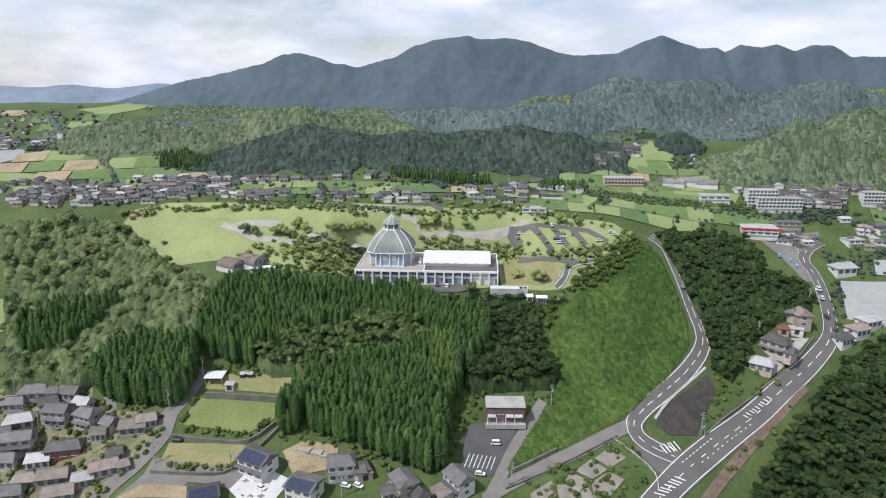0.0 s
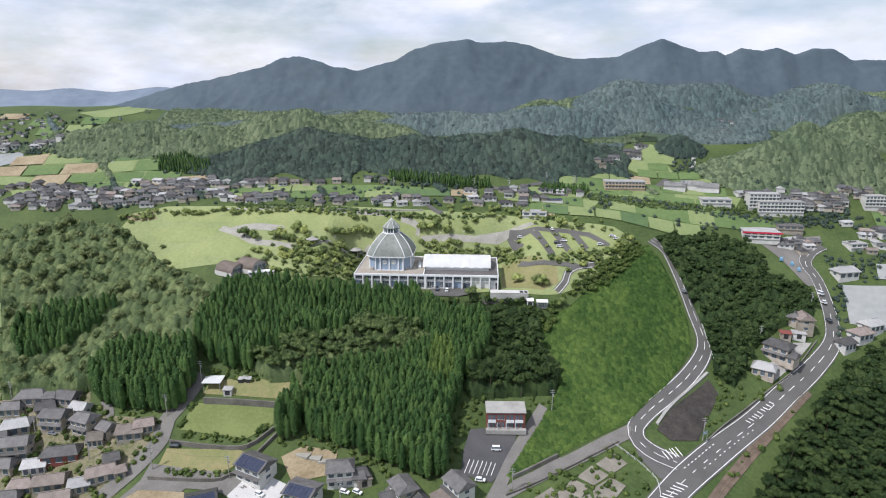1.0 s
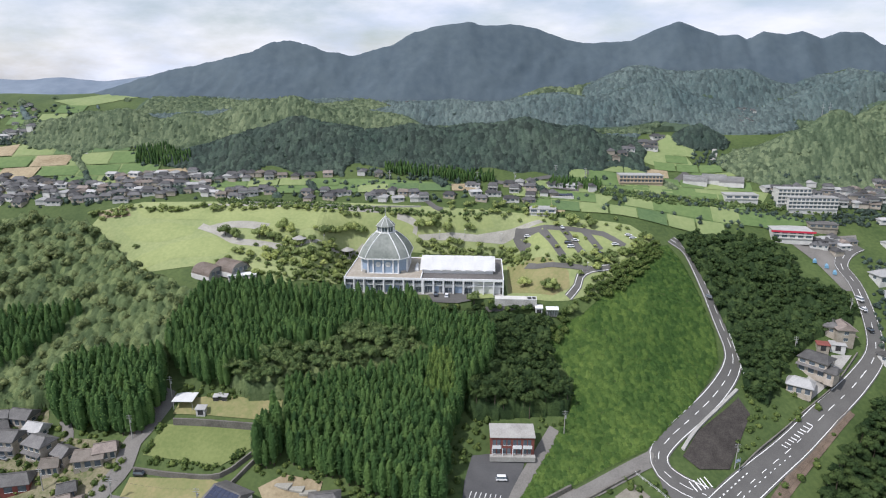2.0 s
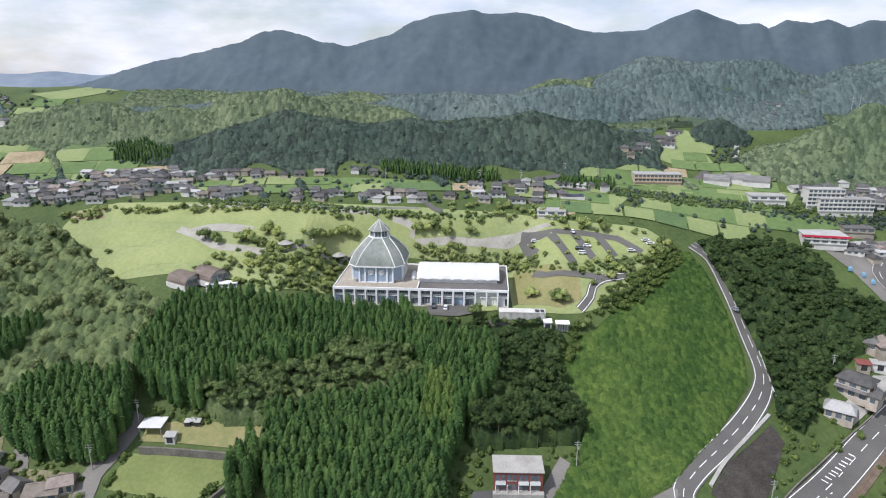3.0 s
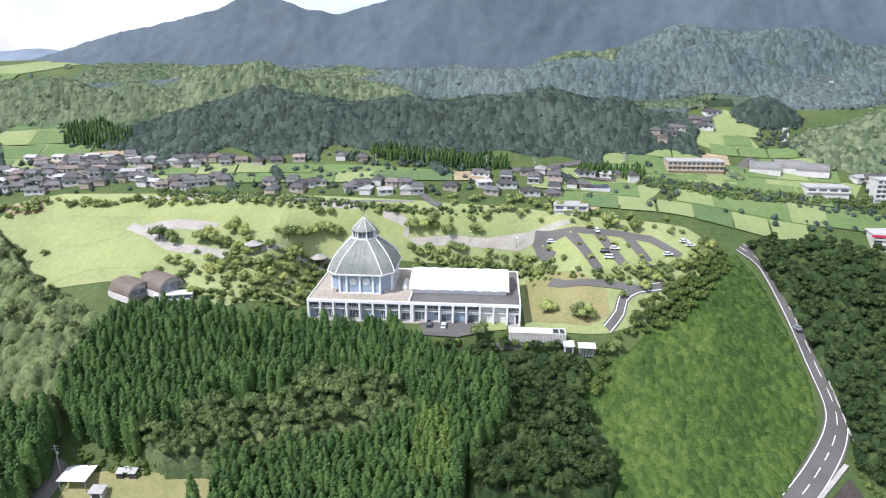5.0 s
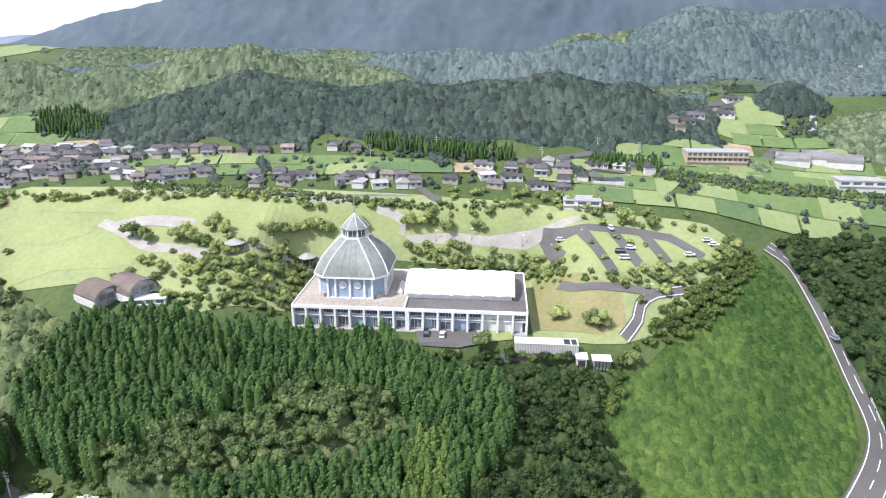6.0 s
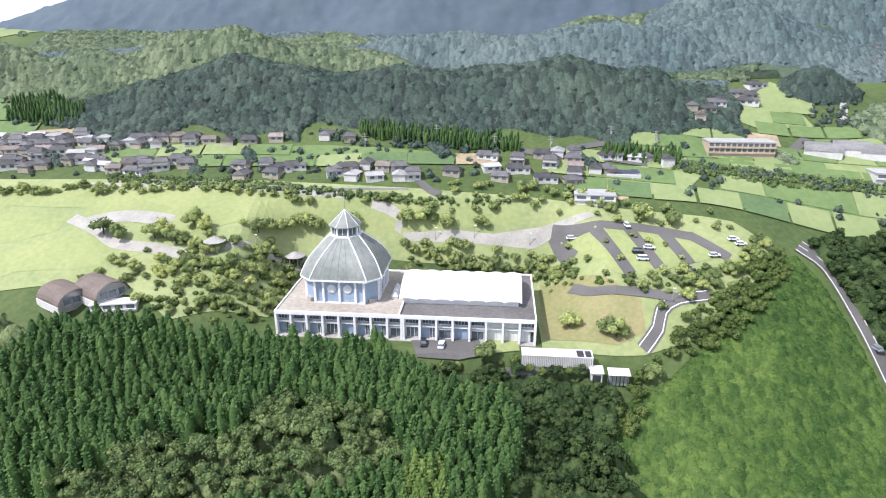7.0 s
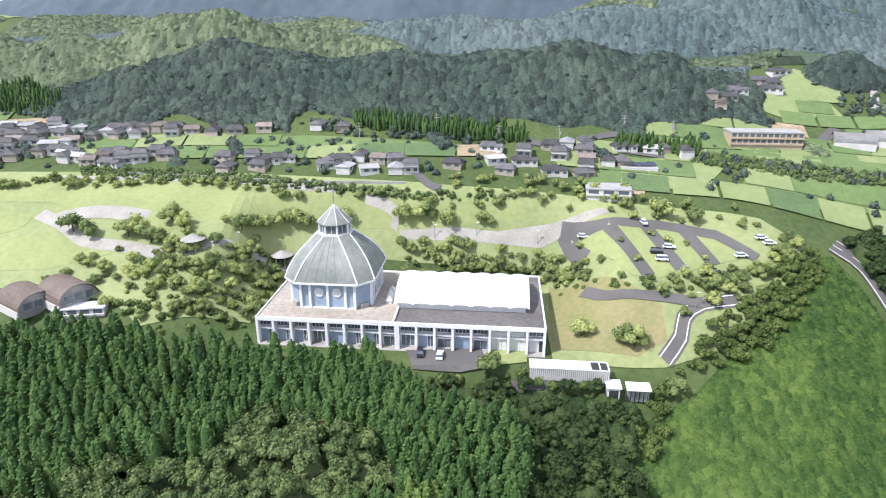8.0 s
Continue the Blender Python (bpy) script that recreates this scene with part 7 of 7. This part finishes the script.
patch("woodland_floor", [(-180, 367), (88, 367), (92, 386), (136, 386), (140, 368), (298, 368), (298, 420), (-180, 420)], "wood_floor", "dark leafy floor of the hill woods", "ground", lift=0.3, step=4.0)

# weeds on the slope, hedges
xs, ys = [p[0] for p in SLOPE], [p[1] for p in SLOPE]
canopy("weeds", min(xs), max(xs), min(ys), max(ys), 0.34, 1.5, within(SLOPE), 0.05, 92, "grass_tuft", "tangled bright green weeds and kudzu on the slope", 0.5, 0.26, "weeds")

# hedges and little groves between the houses and fields
grove = []
for k, (outline, gap, chance) in enumerate([
        ([(-210.2, 327.2), (-117.8, 329.4), (4.9, 325.9), (25.5, 316.9), (-4.0, 305.5), (-82.8, 310.5), (-150.4, 304.6), (-200.7, 302.1)], 5.0, 0.42),
        ([(26.1, 324.9), (84.5, 328.8), (90.1, 302.0), (41.1, 297.2), (4.6, 307.4)], 5.0, 0.38),
        ([(76.3, 318.3), (148.4, 304.6), (194.1, 298.3), (192.9, 295.7), (147.0, 300.9), (75.4, 314.0)], 3.0, 0.9),
        ([(177.6, 305.7), (206.7, 306.2), (203.6, 297.4), (185.4, 297.7), (175.6, 301.0)], 2.8, 0.9),
        ([(155.8, 324.7), (183.4, 319.6), (212.1, 317.6), (211.1, 315.4), (182.5, 317.3), (154.8, 321.7)], 2.6, 0.8),
        ([(90.5, 303.7), (111.5, 296.6), (144.4, 294.1), (196.5, 297.3), (219.0, 293.1), (224.2, 302.3), (188.6, 304.5), (175.5, 300.7), (153.7, 296.0)], 4.0, 0.5),
        ([(-51.1, 335.7), (-16.9, 336.2), (26.3, 328.7), (25.9, 322.3), (-7.3, 325.4), (-28.6, 326.6)], 3.0, 0.6),
        ([(-165.6, 353.4), (-132.9, 347.6), (-119.7, 336.2), (-135.4, 336.1), (-158.5, 339.1)], 3.0, 0.85),
        ([(-173.3, 316.8), (-157.1, 321.8), (-149.4, 309.0), (-164.8, 304.6)], 3.0, 0.85),
        ([(-285.6, 402.8), (-238.3, 402.9), (-206.9, 390.2), (-217.3, 356.0), (-258.0, 357.8)], 5.0, 0.4),
        ([(-249.0, 367.8), (-227.8, 363.8), (-221.8, 355.0), (-240.3, 355.5)], 3.0, 0.85),
        ([(153.2, 317.3), (231.6, 315.8), (224.5, 302.9), (152.2, 306.8)], 6.0, 0.35),
        ([(177.3, 281.5), (211.8, 281.3), (200.3, 262.2), (178.8, 263.9)], 4.5, 0.75),
        ([(173.5, 260.8), (179.7, 261.0), (172.7, 243.9), (163.3, 235.7)], 3.5, 0.9),
        ([(129.0, 354.7), (149.2, 356.1), (144.3, 333.9), (127.5, 338.6)], 3.5, 0.7)]):
    grnd = random.Random(160 + k)
    grove += placed([q for q in scattered(outline, gap * 0.72, 170 + k) if grnd.random() < chance], 0.55, 1.3, 180 + k, (0.8, 1.4), sink=0.25)
joined("valley_cedars", [conifer(s, 0.14, 40) for s in range(20, 24)], placed([q for k, o in enumerate((
    [(-29.4, 337.0), (3.4, 333.9), (26.4, 329.0), (25.9, 322.6), (1.8, 325.7), (-28.9, 330.5)], [(53.5, 326.0), (77.3, 323.1), (75.9, 316.2), (51.1, 319.3)],
    [(-163.3, 351.3), (-147.9, 353.8), (-130.0, 343.8), (-129.3, 336.4), (-157.1, 339.5)])) for q in scattered(o, 1.6, 400 + k)], 3.2, 4.4, 401, (0.95, 1.1)), M["conifer_stuff"], "dark green cedar belts between the fields", "trees")
joined("hedge_trees", FAR_CLUMPS, placed([q for k, o in enumerate((
    [(73.7, 320.1), (104.3, 312.0), (147.0, 308.6), (185.9, 304.8), (184.5, 301.6), (143.0, 305.5), (100.1, 307.0), (72.4, 313.7)],
    [(-105.8, 309.2), (-64.9, 307.7), (-23.9, 301.7), (21.5, 298.6), (21.4, 297.2), (-23.8, 299.8), (-64.0, 302.8), (-104.6, 305.0)])) for q in scattered(o, 1.35, 410 + k)], 0.55, 1.1, 411, (0.8, 1.2)), M["leaf_stuff"], "rows of green trees along the fields", "trees")
joined("valley_trees", FAR_CLUMPS, grove, M["hill_leaf"], "green hedges and small trees between fields", "trees")
scrub = []
for k, (outline, gap, chance) in enumerate([
        ([(-171.7, 213.6), (-136.6, 218.3), (-100.0, 198.9), (-100.8, 185.5), (-108.1, 168.2), (-146.3, 172.5)], 2.6, 0.6),
        ([(-93.4, 217.3), (-80.8, 219.4), (-54.4, 215.3), (-53.8, 211.7), (-79.4, 214.2), (-90.9, 212.5)], 2.4, 0.9),
        ([(-59.7, 194.6), (-49.8, 195.5), (-36.6, 189.3), (-18.2, 182.7), (-15.8, 176.8), (-32.2, 185.4), (-56.3, 188.7)], 2.4, 0.8),
        ([(3.4, 206.2), (16.2, 208.3), (13.6, 197.5), (8.3, 193.1), (6.1, 184.9), (1.2, 180.8)], 2.6, 0.8),
        ([(31.0, 206.5), (38.8, 208.9), (42.7, 206.7), (36.9, 203.1), (31.7, 203.8)], 2.4, 0.8),
        ([(21.5, 172.7), (61.0, 189.8), (67.7, 185.0), (68.5, 174.8), (57.1, 166.9), (26.4, 167.1)], 2.0, 0.3),
        ([(105.8, 224.5), (116.0, 221.1), (117.1, 212.5), (95.3, 195.6), (89.5, 193.8), (105.9, 213.5)], 3.0, 0.55),
        ([(121.6, 235.4), (127.5, 226.6), (132.7, 217.7), (118.5, 210.3), (111.0, 214.0)], 2.6, 0.35),
        ([(81.0, 167.8), (107.9, 191.1), (136.7, 212.0), (138.9, 209.9), (108.2, 187.0), (85.9, 168.4)], 2.2, 0.2),
        ([(-95.2, 195.1), (-92.7, 205.0), (-91.0, 204.5), (-93.4, 195.0)], 1.3, 0.95),
        ([(-93.5, 192.5), (-68.5, 189.7), (-61.0, 196.1), (-60.6, 198.3), (-69.2, 192.1), (-93.0, 194.2)], 1.6, 0.75),
        ([(-96.5, 179.7), (-73.8, 177.7), (-67.2, 184.8), (-73.6, 179.9), (-96.2, 181.4)], 1.8, 0.7),
        ([(-38.0, 271.8), (-42.6, 276.9), (-47.5, 266.5), (-56.8, 262.1), (-61.2, 258.6), (-46.5, 259.7)], 2.6, 0.8),
        ([(-74.0, 259.3), (-70.8, 275.0), (-58.2, 271.3), (-48.7, 285.8), (-38.4, 292.5), (-35.3, 287.9), (-38.8, 261.6), (-58.9, 253.8)], 2.0, 0.5),
        ([(15.4, 290.0), (43.4, 270.0), (61.7, 269.5), (61.1, 266.2), (43.0, 267.2), (18.2, 287.4)], 2.2, 0.5),
        ([(-3.7, 245.4), (12.1, 244.7), (19.4, 244.3), (35.2, 243.6), (35.0, 242.5), (15.7, 242.7), (-1.3, 244.5)], 2.6, 0.75),
        ([(20.6, 245.1), (33.1, 247.8), (33.0, 245.9), (20.6, 244.3)], 2.2, 0.6)]):
    srnd = random.Random(260 + k)
    scrub += placed([q for q in scattered(outline, gap, 270 + k) if srnd.random() < chance], 0.55, 1.3, 280 + k, (0.8, 1.2))
joined("shrubs", FAR_CLUMPS, scrub, M["shrub_leaf"], "green garden shrubs and scrub", "shrubs")

# ---------------------------------------------------------------- vehicles, poles, lamps and small things


def car(label, material, at, long=3.9, wide=1.65, tall=1.45, van=False):
    ob = thing("car", label, "car", at, "parked cars")
    body = bmesh.new()
    box(body, -wide / 2, wide / 2, -long / 2, long / 2, 0.28, tall * 0.6, 0.1)
    part("body", body, M[material], ob)
    cab = bmesh.new()
    y0, y1 = (-long * 0.44, long * 0.46) if van else (-long * 0.22, long * 0.42)
    lo = [cab.verts.new((x, y, tall * 0.58)) for x, y in ((-wide * 0.47, y0 - 0.2), (wide * 0.47, y0 - 0.2), (wide * 0.47, y1 + 0.1), (-wide * 0.47, y1 + 0.1))]
    hi = [cab.verts.new((x, y, tall)) for x, y in ((-wide * 0.4, y0 + 0.35), (wide * 0.4, y0 + 0.35), (wide * 0.4, y1 - 0.2), (-wide * 0.4, y1 - 0.2))]
    cab.faces.new(hi)
    for i in range(4):
        cab.faces.new((lo[i], lo[(i + 1) % 4], hi[(i + 1) % 4], hi[i]))
    part("windows", cab, M["glass"], ob, "dark car glazing").name = "glazing"
    part("roof", boxed(-wide * 0.41, wide * 0.41, y0 + 0.3, y1 - 0.15, tall - 0.02, tall + 0.05, 0.02), M[material], ob)
    for x in (-wide / 2 + 0.08, wide / 2 - 0.08):
        for y in (-long * 0.31, long * 0.31):
            part("wheel", tube(bmesh.new(), (x - 0.1, y, 0.3), (x + 0.1, y, 0.3), 0.3, 0.3, 12), M["rubber"], ob)
    return ob


for q, turn, material, van in (
        ([(37.6, 288.3)], 92, "car_white", False), ([(53.2, 277.1)], 80, "car_dark", True), ([(56.7, 278.7)], 80, "car_white", False),
        ([(54.0, 274.7)], 85, "car_white", True), ([(73.1, 275.9)], 95, "car_white", False), ([(80.2, 282.2)], 95, "car_white", False),
        ([(81.7, 280.6)], 88, "car_white", False), ([(58.8, 271.6)], 10, "car_grey", False), ([(65.3, 271.2)], 80, "car_dark", False), ([(52.5, 287.3)], 5, "car_white", False)):
    x, y = q[0]
    car({"car_white": "white", "car_dark": "black", "car_grey": "grey"}[material] + (" van" if van else " car") + " parked in the grassed car park", material,
        spot(x, y, turn, 0.4) @ Matrix.Diagonal((0.75, 0.75, 0.75, 1)), 4.0, 1.65, 1.75 if van else 1.45, van)
for q, turn, material, label, van, up in (
        ([(-2.5, 249.6)], 4, "car_dark", "black car parked before the hall", False, 0.3), ([(1.7, 248.9)], 176, "car_white", "white car parked before the hall", False, 0.3),
        ([(105.4, 254.9)], 190, "car_grey", "grey car on the hill road", False, 0.52), ([(165.7, 252.3)], 190, "car_white", "white car on the main road", False, 0.57),
        ([(164.0, 244.4)], 190, "car_dark", "dark car on the main road", False, 0.57), ([(166.4, 256.3)], 10, "car_white", "white van on the main road", True, 0.57),
        ([(-59.1, 171.0)], 60, "car_white", "white small car on a concrete yard", False, 0.37), ([(-93.3, 188.9)], 85, "car_dark", "black small car beside a lawn wall", True, 0.3),
        ([(18.5, 187.7)], 88, "car_white", "white van parked by the apartment house", True, 0.37), ([(12.4, 176.6)], 80, "car_white", "white car parked by a house", False, 0.37),
        ([(-31.9, 172.3)], 70, "car_white", "white small truck beside a house", False, 0.1), ([(-27.7, 172.2)], 60, "car_white", "white small truck beside a house", False, 0.1),
        ([(-141.3, 197.7)], 75, "car_grey", "grey car in a house yard", False, 0.2)):
    x, y = q[0]
    car(label, material, spot(x, y, turn, up * 0.5) @ Matrix.Diagonal((0.88, 0.88, 0.88, 1)), 3.9, 1.65, 1.8 if van else 1.45, van)


def utility_pole(x, y, tall=9.0):
    ob = thing("utility_pole", "grey concrete utility pole with crossarms", "pole", spot(x, y), "utility poles")
    part("post", tube(bmesh.new(), (0, 0, -1), (0, 0, tall), 0.17, 0.11, 8), M["concrete"], ob)
    for z in (tall - 0.5, tall - 1.3):
        part("crossarm", boxed(-0.9, 0.9, -0.06, 0.06, z, z + 0.12), M["steel"], ob)
    part("transformer", tube(bmesh.new(), (0.35, 0, tall - 2.8), (0.35, 0, tall - 1.9), 0.25, 0.25, 10), M["steel"], ob)
    return (x, y, height(x, y) + tall - 0.4)


def wire(a, b):
    bm = bmesh.new()
    n = 10
    last = None
    for i in range(n + 1):
        u = i / n
        p = Vector(a).lerp(Vector(b), u) - Vector((0, 0, 1.2 * 4 * u * (1 - u)))
        if last is not None:
            tube(bm, last, p, 0.025, 0.025, 4)
        last = p
    single("power_cable", bm, M["dark"], "thin sagging overhead power cable", "cable")


tops = [utility_pole(*p) for p in [(-92.1, 213.3), (-100.5, 200.6), (-98.0, 181.0), (-70.8, 177.3)]]
for a, b in zip(tops, tops[1:]):
    wire(a, b)
tops = [utility_pole(*p) for p in [(39.9, 202.0), (92.3, 193.2), (22.5, 172.7), (-32.5, 167.9)]]
for p in [(-147.7, 197.9), (-122.0, 186.2), (-164.2, 211.3), (131.2, 235.7), (140.5, 227.0), (158.9, 249.6)]:
    utility_pole(*p, 8.0)
for p in [(-26.3, 325.4), (-2.5, 331.3), (16.8, 325.1), (35.2, 324.1), (56.2, 331.1), (70.5, 328.4)]:
    utility_pole(*p, 5.0)


def street_lamp(x, y, tall):
    ob = thing("street_lamp", "slim grey park lamp post", "lamp", spot(x, y), "park lamps")
    part("post", tube(bmesh.new(), (0, 0, -0.5), (0, 0, tall), 0.09, 0.06, 8), M["steel"], ob)
    part("head", boxed(-0.15, 0.6, -0.14, 0.14, tall, tall + 0.14, 0.04), M["white_paint"], ob)


for p in [(26.0, 290.6), (-1.5, 292.7), (9.9, 292.5), (-20.3, 274.6), (-51.5, 282.7), (58.5, 262.1)]:
    street_lamp(*p, 4.0)


def road_sign(x, y):
    ob = thing("road_sign", "blue direction sign on a steel pole", "sign", spot(x, y, 25))
    part("post", tube(bmesh.new(), (0, 0, -0.5), (0, 0, 5.2), 0.12, 0.09, 8), M["steel"], ob)
    part("board", boxed(-2.2, 0.1, -0.08, 0.0, 3.9, 5.1, 0.02), M["blue_panel"], ob)
    for z in (4.2, 4.6):
        part("bar", boxed(-1.9, -0.3, -0.1, -0.08, z, z + 0.12), M["white_paint"], ob)


road_sign(*[(93.2, 192.2)][0])
# pale slabs on the building plot
for i, p in enumerate([(-47.9, 185.9), (-43.8, 185.1), (-40.1, 184.1)]):
    single("concrete_slab", boxed(-2.4, 2.4, -1.5, 1.5, -0.3, 0.5, 0.08), M["paving"], "pale concrete slab lying on bare earth", "slab", spot(*p, -20 + 8 * i), "slabs")


def fence(line, tall, label, gap=2.2):
    pts = curve(line, gap)
    x0, y0 = pts[0]
    ob = thing("fence", label, "fence")
    for q in pts:
        z = height(*q)
        part("post", boxed(q[0] - 0.05, q[0] + 0.05, q[1] - 0.05, q[1] + 0.05, z - 0.5, z + tall), M["white_paint"], ob)
    for (xa, ya), (xb, yb) in zip(pts, pts[1:]):
        for f in (0.5, 0.95):
            part("rail", tube(bmesh.new(), (xa, ya, height(xa, ya) + tall * f), (xb, yb, height(xb, yb) + tall * f), 0.045, 0.045, 5), M["white_paint"], ob)


fence([(108.8, 224.8), (109.1, 233.9), (108.8, 246.0), (108.6, 260.6), (108.0, 276.6)], 1.0, "white guard rail along the hill road")
fence([(59.8, 189.2), (67.0, 182.6), (70.9, 176.6), (70.0, 170.3)], 1.1, "pale guard rail beside the old plots")
# bay markings of the asphalt yard
for i in range(7):
    (x0, y0), (x1, y1) = [(7.2, 179.2), (16.0, 178.3)]
    u = i / 6
    x, y = x0 + (x1 - x0) * u, y0 + (y1 - y0) * u
    part("bay_line", ribbon([(x, y), (x + 1.0, y + 2.4), (x + 2.0, y + 4.8)], -0.1, 0.1, 0.42, across=1), M["road_paint"], bpy.data.objects["yard_4"])


def solar_field(x, y):
    """Rows of dark panels on posts inside a pale kerb."""
    ob = thing("solar_array", "dark blue ground-mounted solar array inside a pale kerb", "solar array", spot(x, y, -6, 0.2))
    part("kerb", boxed(-5.2, 5.2, -2.6, 2.6, -1.2, 0.15, 0.05), M["pale_concrete"], ob)
    for j in range(4):
        for i in range(8):
            bm = boxed(-0.55, 0.55, -0.5, 0.5, 0.0, 0.05)
            bm.transform(Matrix.Translation((-4.2 + 1.2 * i, -1.8 + 1.2 * j, 0.75)) @ Matrix.Rotation(radians(14), 4, "X"))
            part("panel", bm, M["solar"], ob)
        for i in (-4.2, 0.0, 4.2):
            part("post", boxed(i - 0.05, i + 0.05, -1.85 + 1.2 * j, -1.75 + 1.2 * j, 0.1, 0.75), M["steel"], ob)


solar_field(56.5, 311.7)


def tarpaulin(x, y, turn):
    """A long low stack under a sagging blue sheet."""
    bm = bmesh.new()
    rows = []
    for i in range(9):
        sag = 0.12 * math.sin(i * 1.7)
        rows.append([bm.verts.new((-3.0 + 0.75 * i, q, h + (sag if 0 < k < 4 else 0))) for k, (q, h) in enumerate(((-1.3, -0.6), (-1.0, 0.9), (0.0, 1.3), (1.0, 0.9), (1.3, -0.6)))])
    for r0, r1 in zip(rows, rows[1:]):
        for k in range(4):
            bm.faces.new((r0[k], r1[k], r1[k + 1], r0[k + 1]))
    bm.faces.new(rows[0])
    bm.faces.new(rows[-1][::-1])
    bmesh.ops.recalc_face_normals(bm, faces=bm.faces[:])
    single("tarpaulin", bm, M["blue_sheet"], "long low load under a bright blue tarpaulin", "tarpaulin", spot(x, y, turn, 0.2) @ Matrix.Scale(0.6, 4), "tarpaulins by the road")


for p in [(162.2, 273.5), (158.7, 276.5), (163.7, 269.9)]:
    tarpaulin(*p, 62)
# pylons on the hill
for p in [(211.9, 376.7), (215.5, 376.4)]:
    ob = thing("pylon", "slim steel mast on a wooded hilltop", "mast", spot(*p))
    part("mast", tube(bmesh.new(), (0, 0, -1), (0, 0, 8.5), 0.22, 0.08, 6), M["steel"], ob)
    for z in (5.5, 7.0):
        part("crossarm", boxed(-1.0, 1.0, -0.07, 0.07, z, z + 0.14), M["steel"], ob)
